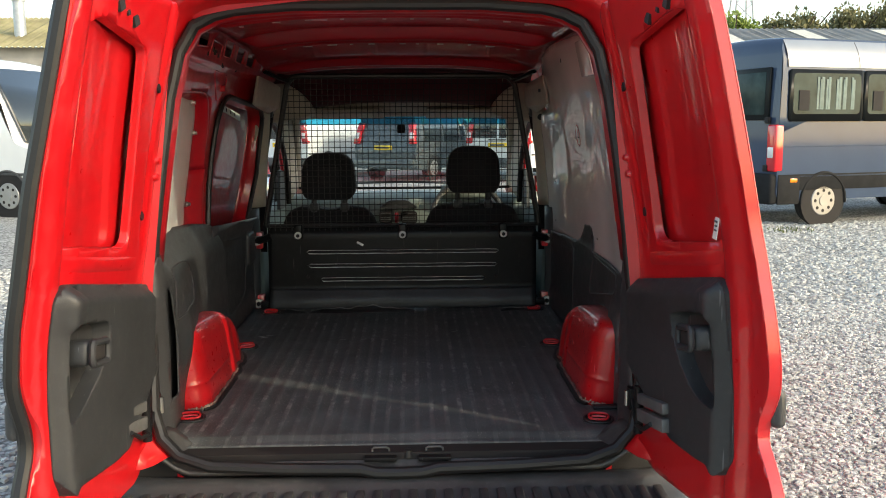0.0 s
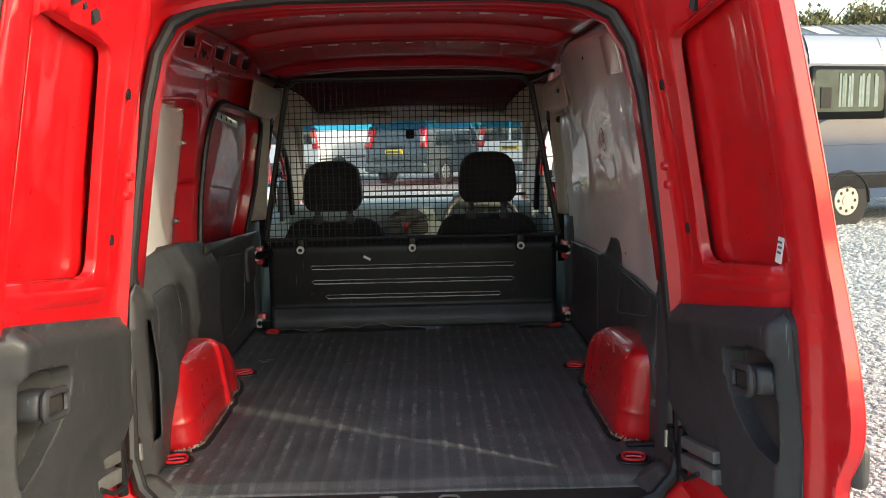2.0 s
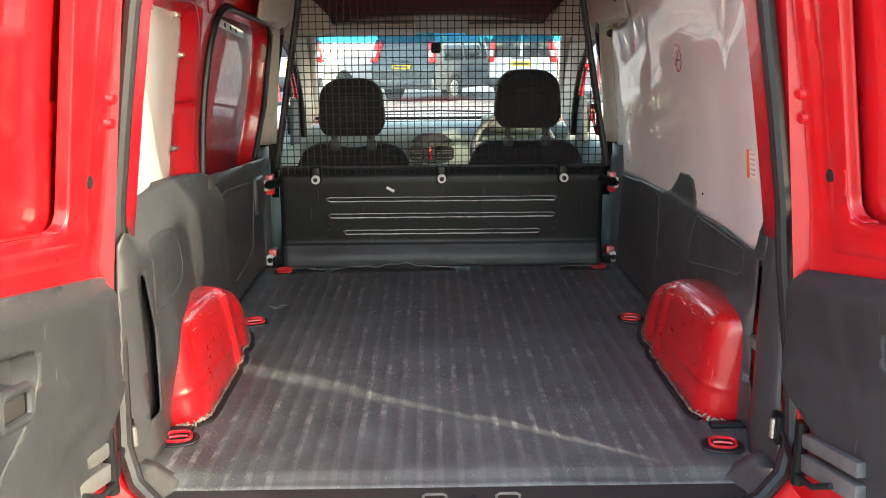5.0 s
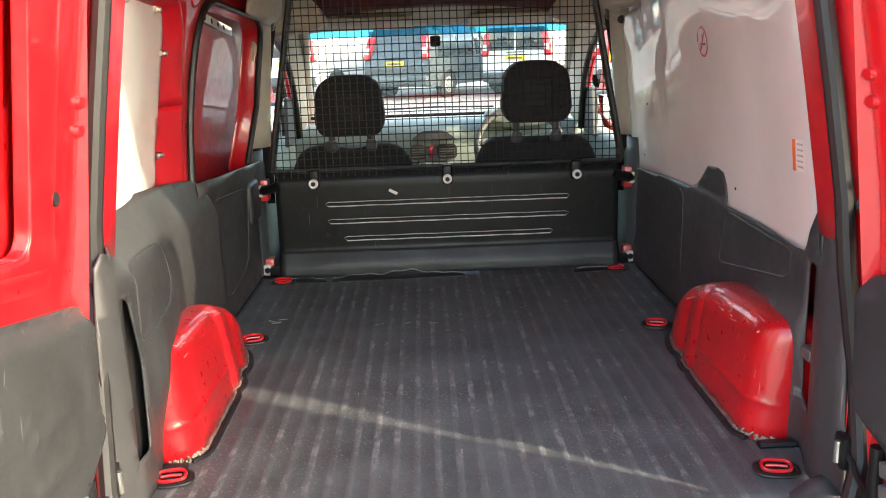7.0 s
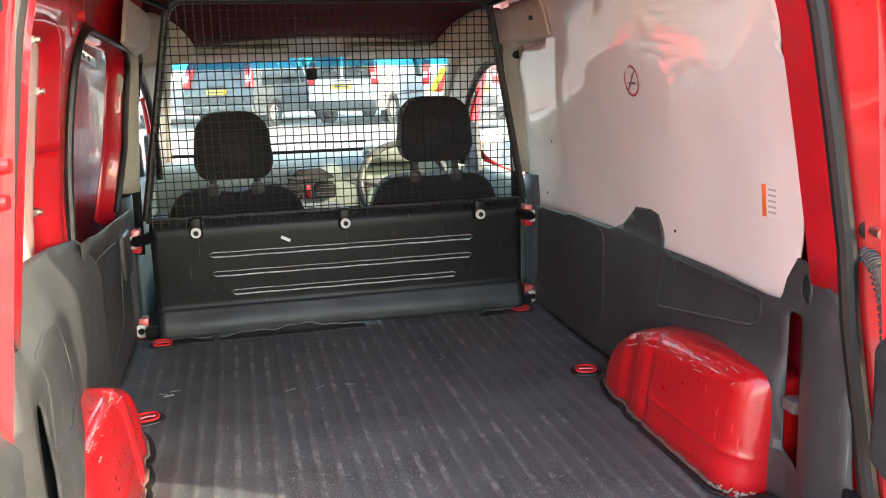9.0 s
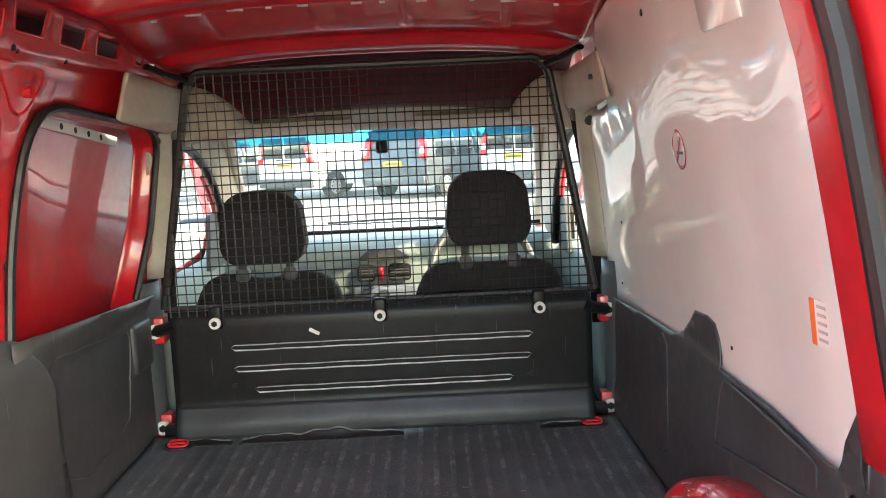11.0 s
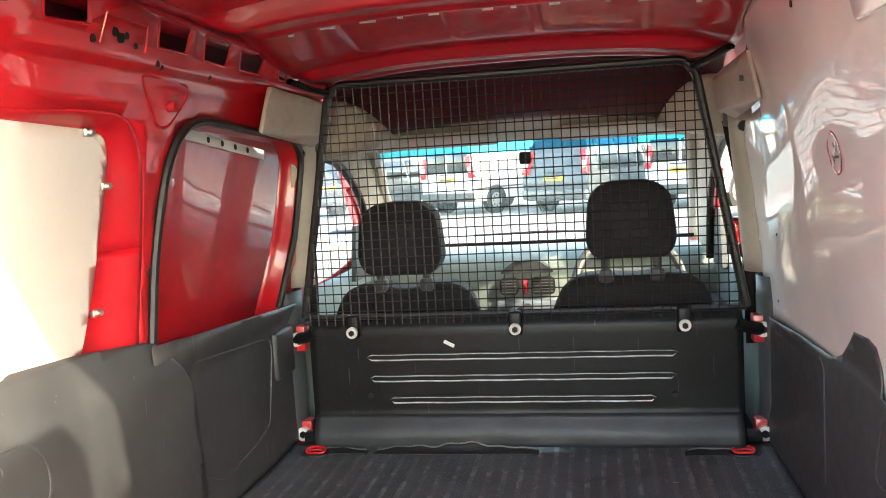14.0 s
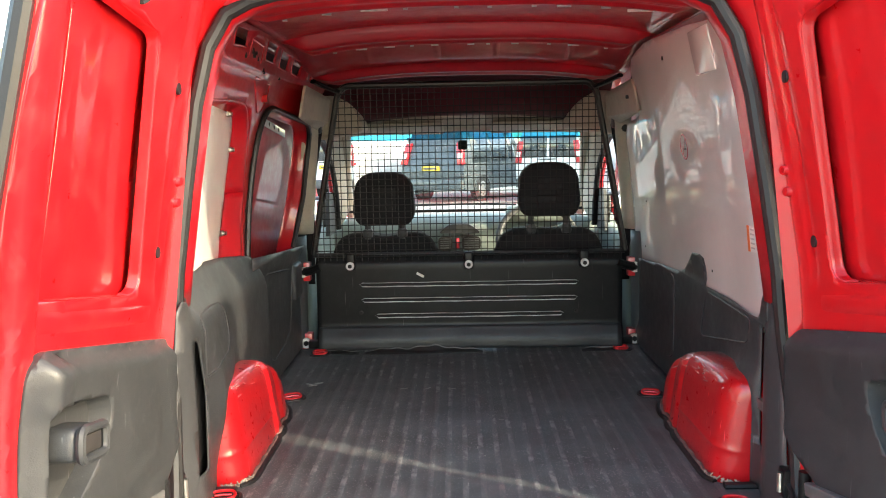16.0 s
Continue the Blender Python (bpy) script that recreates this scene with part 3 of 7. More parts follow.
tri = rounded([(1.085, 1.585), (1.285, 1.574), (1.278, 1.545), (1.205, 1.482), (1.165, 1.482)], 0.02)
tube(bm, [(skin_left(a, b)[0] + 0.0005, a, b) for a, b in tri], 0.004, 6, closed=True)
part("pressed_bracket", bm, RED_IN, wall_l)
# closing panel added behind the slots, its maroon standing for the cavity's shade
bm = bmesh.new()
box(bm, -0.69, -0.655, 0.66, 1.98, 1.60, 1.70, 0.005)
part("slot_shade_panel", bm, MAROON, wall_l)


def board_lx(y, z):
    return (-(0.700 + 0.040 * smooth(0.60, 1.05, y) - 0.15 * max(0, z - 1.12) ** 1.2), y, z)


BOARD_L = rounded([(0.47, 0.90), (0.497, 1.08), (0.517, 1.305), (0.540, 1.433), (0.563, 1.474), (0.60, 1.483), (0.966, 1.476), (1.038, 1.466), (1.050, 1.42), (1.036, 1.337), (1.010, 1.183), (0.967, 1.082), (0.92, 1.03), (0.90, 0.90)],
                  [0, 0.03, 0.05, 0.03, 0.02, 0.02, 0.03, 0.03, 0.03, 0.05, 0.08, 0.05, 0.02, 0])


def reach(loop, cy, cz, a):
    """How far the loop lies from (cy, cz) in the direction a."""
    dy, dz = math.cos(a), math.sin(a)
    best = 0.0
    for (y0, z0), (y1, z1) in zip(loop, loop[1:] + loop[:1]):
        ey, ez = y1 - y0, z1 - z0
        det = dy * -ez + ey * dz
        if abs(det) < 1e-9:
            continue
        r = ((y0 - cy) * -ez + ey * (z0 - cz)) / det
        k = (dy * (z0 - cz) - dz * (y0 - cy)) / det
        if r > 0 and -1e-6 <= k <= 1 + 1e-6:
            best = max(best, r)
    return best


# pressed flange from the skin down to the board
bm = bmesh.new()
angs = [2 * math.pi * i / 96 for i in range(97)]


def flange(a, k):
    r0, r1 = reach(HOLE_REAR, 0.78, 1.24, a), reach(BOARD_L, 0.78, 1.24, a) * 0.985
    r = r0 + (r1 - r0) * k
    y, z = 0.78 + r * math.cos(a), 1.24 + r * math.sin(a)
    x0 = skin_left(0.78 + r0 * math.cos(a), 1.24 + r0 * math.sin(a))[0]
    return (x0 + (board_lx(y, z)[0] - 0.005 - x0) * smooth(0, 0.8, k), y, z)


sheet(bm, flange, angs, span(0, 1, 10))
solid(part("window_return", bm, RED_IN, wall_l, angle=60), 0.003)

# white board in the rear window
blind = thing("window_board", "white coated board screwed over the rear side window", "board")
bm = bmesh.new()
plate(bm, BOARD_L, [], span(0.5, 1.08, 18), span(1.02, 1.48, 16), board_lx)
solid(part("board", bm, BOARD_W, blind), 0.004)
for y, z in ((0.635, 1.476), (0.975, 1.470), (1.040, 1.369), (1.012, 1.124)):
    x = board_lx(y, z)[0]
    bm = bmesh.new()
    box(bm, x - 0.002, x + 0.008, y - 0.016, y + 0.012, z - 0.008, z + 0.008, 0.002, 1)
    cl = part("clip", bm, ZINC, blind, "zinc clip")
    bm = bmesh.new()
    cyl(bm, (x + 0.006, y, z), (x + 0.016, y, z), 0.006, n=10)
    part("screw", bm, ZINC, cl)

# sliding door behind the side aperture
slide = thing("sliding_door", "closed red sliding side door with black lower trim", "door")
bm = bmesh.new()
plate(bm, rounded([(1.10, 0.50), (1.10, 1.56), (2.45, 1.56), (2.45, 0.50)], 0.06), [], [1.3, 1.5, 1.7, 1.9, 2.1], span(0.9, 1.5, 8),
      lambda y, z: (-(0.793 - 0.10 * (z - 1.05) - 0.14 * max(0, z - 1.05) ** 2) + 0.005 * math.sin(y * 6), y, z))
solid(part("door_skin", bm, RED_IN, slide), 0.003)
bm = bmesh.new()
tube(bm, [(skin_left(a, b)[0] + 0.008, a, b) for a, b in [(1.14, 1.03)] + HOLE_DOOR[1:-1] + [(1.86, 0.98)]], 0.0105, 8)
part("door_seal", bm, RUBBER, slide, "black rubber door seal")
bm = bmesh.new()
box(bm, -0.003, 0.003, -0.25, 0.25, -0.014, 0.014, 0.002, m=pose(-0.715, 1.63, 1.455, -6, 0, 0))
tab = part("fixing_strip", bm, BOARD_W, slide, "white perforated fixing strip")
for y in (1.52, 1.60, 1.68, 1.76):
    bm = bmesh.new()
    cyl(bm, (-0.720, y, 1.455 - 0.105 * (y - 1.63)), (-0.7105, y, 1.455 - 0.105 * (y - 1.63)), 0.008, n=10)
    part("hole", bm, DARK, tab)
bm = bmesh.new()
cyl(bm, (-0.715, 1.88, 0.995), (-0.715, 1.88, 1.025), 0.008, n=8)
part("lock_pin", bm, TRIM, slide)

# right inner wall with its grey board
wall_r = thing("wall_right", "glossy red painted steel inner wall behind a grey board", "wall", kind="structure")
bm = bmesh.new()
SLOTS_R = [[(y0, 1.645), (y0, 1.675), (y0 + 0.06, 1.675), (y0 + 0.06, 1.645)] for y0 in (1.30, 1.48, 1.66)]
plate(bm, [(0.29, 0.56), (0.29, 1.69), (1.0, 1.705), (2.10, 1.695), (2.10, 0.56)], [],
      [0.30, 0.36, 0.45, 1.0, 1.5], span(1.05, 1.65, 10), lambda y, z: (wall_in(z) - rear_pull(y) + 0.02, y, z))
solid(part("inner_skin", bm, RED_IN, wall_r), 0.003)
for q in SLOTS_R:
    bm = bmesh.new()
    tube(bm, [(wall_in(b) + 0.016, a, b) for a, b in q], 0.0035, 6, closed=True)
    part("slot_lip", bm, RED_IN, wall_r)

panel = thing("wall_board", "glossy grey coated board lining the van side, slightly buckled", "board")
bm = bmesh.new()
PANEL = rounded([(0.478, 0.92), (0.470, 0.965), (0.430, 1.045), (0.412, 1.21), (0.420, 1.33), (0.445, 1.395), (0.462, 1.413), (0.452, 1.44), (0.447, 1.54), (0.47, 1.615), (0.60, 1.655), (0.85, 1.675), (1.30, 1.685),
                 (1.60, 1.662), (1.652, 1.628), (1.648, 1.526), (1.652, 1.463), (1.886, 1.444), (1.963, 1.385), (1.975, 1.20), (1.985, 0.98), (1.98, 0.89)],
                [0, 0.03, 0.05, 0.1, 0.08, 0.02, 0.01, 0.02, 0.05, 0.04, 0.06, 0.05, 0.1, 0.03, 0.025, 0.03, 0.015, 0.04, 0.05, 0.1, 0.03, 0])


def buckle(y, z):
    w = 0.0050 * math.sin(y * 7.0 + 2.2 * math.sin(z * 5)) * smooth(1.15, 1.4, z) * smooth(0.45, 0.8, y)
    w += 0.0040 * noise.noise((y * 4.0, z * 4.0, 2.0)) * smooth(1.05, 1.3, z)
    return (board_x(z) - 0.02 * (1 - smooth(0.45, 0.8, y)) + w, y, z)


plate(bm, PANEL, [], span(0.44, 1.95, 40), span(0.95, 1.66, 22), buckle)
solid(part("board", bm, BOARD, panel, angle=80), 0.004)
for y, z in ((1.137, 1.618), (1.66, 1.60), (1.72, 1.15), (1.15, 0.99), (1.80, 0.97), (0.93, 1.0)):
    bm = bmesh.new()
    x = buckle(y, z)[0]
    cyl(bm, (x - 0.0035, y, z), (x + 0.004, y, z), 0.0075 if z > 1.5 else 0.004, n=10)
    part("screw_hole", bm, DARK, panel)
bm = bmesh.new()
box(bm, -0.012, 0.0, -0.085, 0.085, -0.058, 0.058, 0.006, m=pose(buckle(0.74, 1.60)[0] - 0.001, 0.74, 1.598, 0, -13, 0))
part("cover_tab", bm, BOARD, panel, "folded grey cover tab")
sign = thing("no_smoking_sticker", "round red and white no smoking sticker", "sticker")
bm = bmesh.new()
tilt = math.degrees(math.atan((board_x(1.31) - board_x(1.40)) / 0.09))
ms = Matrix.Translation((buckle(1.10, 1.352)[0] - 0.0042, 1.10, 1.352)) @ pose(0, 0, 0, 0, -tilt, 0)
loop = [(math.cos(2 * math.pi * i / 40), math.sin(2 * math.pi * i / 40)) for i in range(40)]
plate(bm, [(0.040 * a, 0.040 * b) for a, b in loop], [[(0.033 * a, 0.033 * b) for a, b in loop]], [], [], lambda y, z: ms @ Vector((0, y, z)))
solid(part("ring", bm, SIGN_RED, sign), 0.0006)
bm = bmesh.new()
box(bm, -0.0003, 0.0003, -0.035, 0.035, -0.003, 0.003, m=ms @ pose(0, 0, 0, -48, 0, 0))
part("slash", bm, SIGN_RED, sign)
bm = bmesh.new()
box(bm, -0.0002, 0.0004, -0.022, 0.016, -0.0095, -0.004, m=ms)
box(bm, -0.0002, 0.0004, -0.004, -0.001, 0.001, 0.018, m=ms)
box(bm, -0.0002, 0.0004, 0.006, 0.012, -0.016, -0.011, m=ms)
part("symbol", bm, INK, sign)
GREYPRINT = mat("faded_print", (0.40, 0.37, 0.36), 0.6)
lab = thing("warning_label", "small orange and white warning label on the board", "label")
bm = bmesh.new()
ml = Matrix.Translation((buckle(0.519, 1.137)[0] - 0.0035, 0.519, 1.137)) @ pose(0, 0, 0, 0, -6, 3)
box(bm, -0.0008, 0.0008, -0.024, 0.010, -0.032, 0.030, m=ml)
part("paper", bm, BOARD, lab)
bm = bmesh.new()
box(bm, -0.0018, 0.0, 0.010, 0.022, -0.032, 0.030, m=ml)
part("stripe", bm, ORANGE, lab, "orange stripe")
for k in range(5):
    bm = bmesh.new()
    box(bm, -0.0016, -0.0008, -0.018, 0.004, -0.024 + 0.011 * k, -0.020 + 0.011 * k, m=ml)
    part("print_bar", bm, GREYPRINT, lab)

# roof with its cross beams
bm = bmesh.new()


def roof_z(x, y):
    z = 1.752 - 0.055 * (abs(x) / 0.62) ** 3
    z -= 0.012 * (1 - smooth(0.2, 0.8, y)) + 0.070 * smooth(1.44, 1.82, y)
    return z


def beam_drop(y):
    d = 0
    for c, w, h in ((0.45, 0.115, 0.046), (0.663, 0.075, 0.036), (1.338, 0.092, 0.046), (1.90, 0.110, 0.030)):
        d = max(d, h * smooth(c - w, c - w + 0.022, y) * (1 - smooth(c + w - 0.022, c + w, y))
                - 0.010 * smooth(c - w + 0.03, c - w + 0.05, y) * (1 - smooth(c + w - 0.05, c + w - 0.03, y)))
    for c in (0.755, 1.225, 1.455):
        d += 0.003 * smooth(c - 0.012, c - 0.008, y) * (1 - smooth(c + 0.008, c + 0.012, y))
    return d


ys = sorted(set([round(v, 4) for v in span(0.29, 2.15, 220)]))
sheet(bm, lambda x, y: (x, y, roof_z(x, y) - beam_drop(y) * (1 - smooth(0.50, 0.60, abs(x)))
                        - 0.004 * sum(smooth(0.012, 0.004, abs(x - c - 0.03 * (y - 1.6))) for c in (-0.36, -0.105, 0.11, 0.37)) * smooth(1.45, 1.50, y) * (1 - smooth(1.70, 1.76, y))),
      sorted(set(span(-0.60, 0.60, 40)) | {c + d for c in (-0.36, -0.105, 0.11, 0.37) for d in (-0.014, -0.007, 0.0, 0.007, 0.014)}), ys)
ob = part("ceiling", bm, RED_IN, None, angle=50)
tagged(ob, "red painted roof skin with pressed cross beams", "ceiling", kind="structure")
solid(ob, 0.003)
# pale tack marks and tabs along the beams
bits = thing("beam_tabs", "small bare metal tabs along the roof beams", "tabs", kind="stuff")
bm = bmesh.new()
for c, n_ in ((1.424, 11), (0.732, 10)):
    for i in range(n_):
        x = -0.45 + 0.9 * i / (n_ - 1) + random.uniform(-0.02, 0.02)
        w = random.choice((0.006, 0.012, 0.018, 0.034))
        z = roof_z(x, c) - beam_drop(c - 0.02)
        box(bm, x - w, x + w, c - 0.005, c + 0.001, z - 0.0035, z + 0.003, m=pose(0, 0, 0))
part("tabs", bm, mat("bare_primer", (0.45, 0.40, 0.38), 0.5, vary=0.2, scale=60), bits)
# cant rails closing wall and roof
for s, nm in ((-1, "left"), (1, "right")):
    bm = bmesh.new()
    sheet(bm, lambda a, y: (s * (0.55 + 0.085 * a), y, 1.722 - 0.045 * a ** 1.6 - 0.0), span(0, 1, 6), span(0.30, 2.10, 12))
    ob = part("cant_rail", bm, RED_IN, wall_l if s < 0 else wall_r)
    solid(ob, 0.003)
    for x, z in ((0.565, 1.712), (0.60, 1.700)):
        bm = bmesh.new()
        tube(bm, [(s * x, y, z) for y in span(0.35, 2.0, 10)], 0.004, 6)
        part("weld_seam", bm, RED_IN, wall_l if s < 0 else wall_r)

# wheel arches
def wheel_arch(s):
    th = thing("wheel_arch", "red painted steel wheel arch box, scratched along its edges", "wheel arch", "wheel arches")
    y0, y1, h = (0.468, 1.138, 0.248) if s < 0 else (0.460, 1.138, 0.254)

    def fall(y):
        if y > 0.74:
            t = (y - 0.74) / (y1 - 0.74)
            return max(0.0, 1 - t ** 2.3) ** (1 / 2.0)
        return 1.0

    def end(y):
        t = max(0.0, (y0 + 0.065 - y) / 0.065)
        return max(0.0, 1 - t * t) ** 0.5

    def bump(y, z):
        return 0.010 * smooth(0.04, 0.012, abs(y - 0.94)) + 0.006 * smooth(0.018, 0.008, abs(y - 0.835)) - 0.0035 * smooth(0.035, 0.008, abs(z - 0.35)) * smooth(0.86, 0.78, y)

    ang = sorted(span(0, 1, 22) + [math.asin(c ** (1 / 0.26)) * 2 / math.pi for c in (0.15, 0.27, 0.31, 0.33, 0.345, 0.355, 0.37, 0.39, 0.43)])

    def f(y, a):
        k = fall(y)
        hh = h * (0.02 + 0.98 * k) - 0.03 * smooth(0.5, 1.1, y) - 0.022 * (1 - end(y))
        hh = max(0.012, hh)
        dep = 0.144 * (0.25 + 0.75 * k ** 0.45) - 0.065 * (1 - end(y))
        th_ = a * math.pi / 2
        e = 0.26
        cx, cz = max(math.cos(th_), 0.0) ** e, math.sin(th_) ** e
        x = 0.70 - dep * cx + 0.03 * (cz * hh / h) * cx
        return (s * (x + bump(y, cz)), y, FLOOR - 0.004 + hh * cz)

    st = [y0, y0 + 0.002, y0 + 0.006, y0 + 0.012, y0 + 0.020, y0 + 0.032, y0 + 0.05, y0 + 0.08] + span(0.56, 0.80, 10) + span(0.815, 1.10, 22) + [1.112, 1.122, 1.130, 1.135, y1]
    bm = bmesh.new()
    sheet(bm, f, st, ang)
    bm.verts.ensure_lookup_table()
    bm.faces.new([bm.verts[i] for i in range(len(ang))] + [bm.verts.new((s * 0.70, y0, FLOOR - 0.004))])
    solid(part("arch_box", bm, RED_WORN, th, angle=70), 0.003)
    bm = bmesh.new()
    tube(bm, [(f(y, 0.0)[0] - s * 0.002, y, FLOOR + 0.004 + 0.003 * math.sin(y * 80)) for y in span(0.50, 1.12, 40)], 0.005, 6)
    for v in bm.verts:
        v.co.z += 0.004
    part("sealant_bead", bm, mat("grubby_sealant", (0.16, 0.09, 0.08), 0.7, vary=0.4, scale=60), th, "grubby worn sealant bead")
    bm = bmesh.new()
    tube(bm, [(f(y, 0.0)[0] - s * 0.010, y, FLOOR + 0.002) for y in span(0.48, 1.13, 24)], 0.009, 8, flat=0.7)
    tube(bm, [(s * x, y0 - 0.014, FLOOR + 0.004) for x in span(0.575, 0.68, 8)], 0.012, 8, flat=0.7)
    part("mat_upstand", bm, RUBBER, th, "black rubber mat upstand")
    bm = bmesh.new()
    r2 = random.Random(7 + s)
    for c in range(16):
        y, x = y0 + 0.004 + 0.006 * max(0, c - 7), 0.612 - 0.0065 * min(c, 7)
        p = Vector((s * x, y - 0.003, FLOOR + 0.006)) if c < 7 else Vector((f(y + 0.01, 0.0)[0] - s * 0.003, y + 0.01, FLOOR + 0.006))
        tube(bm, [p + Vector((r2.uniform(-0.005, 0.005), r2.uniform(-0.004, 0.004), 0.0)), p + Vector((0, 0, r2.uniform(0.002, 0.006))), p + Vector((r2.uniform(-0.008, 0.008), 0, r2.uniform(0.004, 0.011)))], r2.uniform(0.0016, 0.0036), 5)
    tagged(part("torn_sealant", bm, mat("torn_sealant", (0.30, 0.24, 0.19), 0.8, vary=0.4, scale=70), th, "pale torn sealant at the foot"), kind="stuff")
    bm = bmesh.new()
    for _ in range(18 if s < 0 else 34):
        y, z0 = r2.uniform(0.5, 0.95), r2.uniform(0.0, 1.0)
        p0 = Vector(f(y, 0.30 + 0.35 * z0))
        p1 = Vector(f(y + r2.uniform(-0.03, 0.05), 0.30 + 0.35 * z0 + r2.uniform(-0.04, 0.04)))
        off = Vector((-s * 0.0022, 0, 0.0022))
        tube(bm, [p0 + off, (p0 + p1) / 2 + off, p1 + off], r2.uniform(0.0006, 0.0016), 4)
    tagged(part("scratch_wear", bm, mat("bare_scratch", (0.46, 0.24, 0.22), 0.6, vary=0.3, scale=50), th, "pale scratches down to primer"), kind="stuff")
    return th


wheel_arch(-1)
wheel_arch(1)


# lashing rings
def lashing_ring(x, y, z, turn):
    th = thing("lashing_ring", "small red painted steel lashing ring in the load floor", "lashing ring", "lashing rings", at=(x, y, z))
    th.rotation_euler = (0, 0, radians(turn))
    def oval(hx, hy, z0, dz, e, n=28):
        out = []
        for i in range(n):
            a = 2 * math.pi * i / n
            c, d = math.cos(a), math.sin(a)
            out.append((hx * math.copysign(abs(c) ** e, c), hy * math.copysign(abs(d) ** e, d), z0 + dz * d))
        return out

    bm = bmesh.new()
    tube(bm, oval(0.027, 0.013, 0.008, 0.005, 0.62), 0.0038, 8, closed=True)
    ring = part("ring", bm, RED_WORN, th)
    bm = bmesh.new()
    tube(bm, [(-0.020, 0.001, 0.007), (0.0, 0.002, 0.008), (0.020, 0.001, 0.007)], 0.0032, 8)
    part("cross_bar", bm, RED_WORN, ring)
    bm = bmesh.new()
    prism(bm, [(a, b) for a, b, _ in oval(0.036, 0.022, 0, 0, 0.8)], -0.004, 0.001, lambda a, b, c: (a, b, c))
    part("base_plate", bm, DARK, th)
    bm = bmesh.new()
    tube(bm, oval(0.040, 0.025, 0.001, 0.0025, 0.7), 0.0045, 8, closed=True, flat=0.7)
    part("rubber_rim", bm, RUBBER, th, "black rubber rim")
    return th


for x, y, t_ in ((-0.592, 1.795, 0), (0.592, 1.808, 0), (-0.585, 1.196, 18), (0.571, 1.192, -14), (-0.593, 0.407, 10), (0.569, 0.344, -10)):
    lashing_ring(x, y, FLOOR + 0.004, t_)


# lower side linings
def lining_left(y, z):
    b = max(0.034, 0.076 - 0.13 * (y - 0.43)) * smooth(1.075, 0.95, z)
    b += 0.012 * smooth(1.08, 1.05, z) - 0.004 * (1 - smooth(0.56, 0.66, z))
    b += 0.028 * smooth(0.60, 0.78, z) * (1 - smooth(0.80, 0.97, z)) * (1 - smooth(0.55, 0.95, y)) * smooth(0.40, 0.47, y)
    edge_ = 1 - smooth(0.29, 0.46, y)
    return (-(0.706 - b - (0.092 - 0.008 * smooth(0.70, 1.0, z) - b) * edge_ + 0.016 * (1 - smooth(0.22, 0.30, y))), y, z)


trim_l = thing("side_lining", "black grained plastic lower side lining with a pocket outline", "lining panel")
bm = bmesh.new()
plate(bm, [(0.205, 0.565), (0.222, 0.70), (0.240, 0.88), (0.262, 1.03), (0.285, 1.05), (0.32, 1.040), (0.36, 1.050), (0.45, 1.078), (0.70, 1.079), (0.90, 1.067), (1.085, 1.046), (1.135, 1.033), (1.165, 1.0), (1.195, 0.962), (1.218, 0.93), (1.235, 0.88), (1.242, 0.735), (1.262, 0.565)],
      [rounded([(0.302, 0.655), (0.335, 0.955), (0.358, 0.945), (0.384, 0.82), (0.368, 0.650)], 0.012)],
      span(0.22, 1.28, 34), span(0.58, 1.06, 24), lining_left)
solid(part("rear_panel", bm, TRIM, trim_l, angle=60), 0.004)
# near-black sheet added behind the slot as its painted shade
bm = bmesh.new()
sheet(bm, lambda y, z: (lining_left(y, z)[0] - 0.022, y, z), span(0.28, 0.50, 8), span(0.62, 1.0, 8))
solid(part("slot_shade_sheet", bm, DARK, trim_l), 0.003)
bm = bmesh.new()
pk = rounded([(0.395, 0.852), (0.412, 0.990), (0.560, 0.990), (0.668, 0.981), (0.708, 0.935), (0.70, 0.885), (0.61, 0.862), (0.49, 0.866)], [0.02, 0.04, 0.03, 0.03, 0.03, 0.03, 0.03, 0.03])
tube(bm, [tuple(Vector(lining_left(a, b)) + Vector((0.001, 0, 0))) for a, b in pk], 0.0035, 6, closed=True)
part("pocket_outline", bm, TRIM, trim_l)
trim_s = thing("sliding_door_lining", "black plastic lining of the sliding door with a grab recess", "lining panel")
bm = bmesh.new()


def lining_slide(y, z):
    d = 0.02 * smooth(0.93, 0.99, z)
    rec = 0.006 * smooth(1.235, 1.25, y) * (1 - smooth(1.72, 1.74, y)) * smooth(0.64, 0.66, z) * (1 - smooth(0.925, 0.945, z))
    rec += 0.008 * (1 - smooth(1.2, 1.24, y))
    return (-(0.682 - d + rec), y, z)


plate(bm, [(1.10, 0.565), (1.09, 1.036), (1.50, 1.010), (1.92, 0.982), (1.95, 0.94), (1.95, 0.565)], [], span(1.2, 1.9, 18), span(0.58, 1.0, 18), lining_slide)
solid(part("panel", bm, TRIM, trim_s, angle=60), 0.004)
bm = bmesh.new()
box(bm, -0.704, -0.668, 1.750, 1.892, 0.785, 0.925, 0.012, 3, m=None)
part("latch_cover", bm, TRIM, trim_s)
bm = bmesh.new()
prism(bm, [(1.44, 0.600), (1.42, 0.632), (1.66, 0.640), (1.675, 0.592)], -0.700, -0.6875, lambda a, b, c: (c, a, b))
part("grab_recess", bm, DARK, trim_s)
bm = bmesh.new()
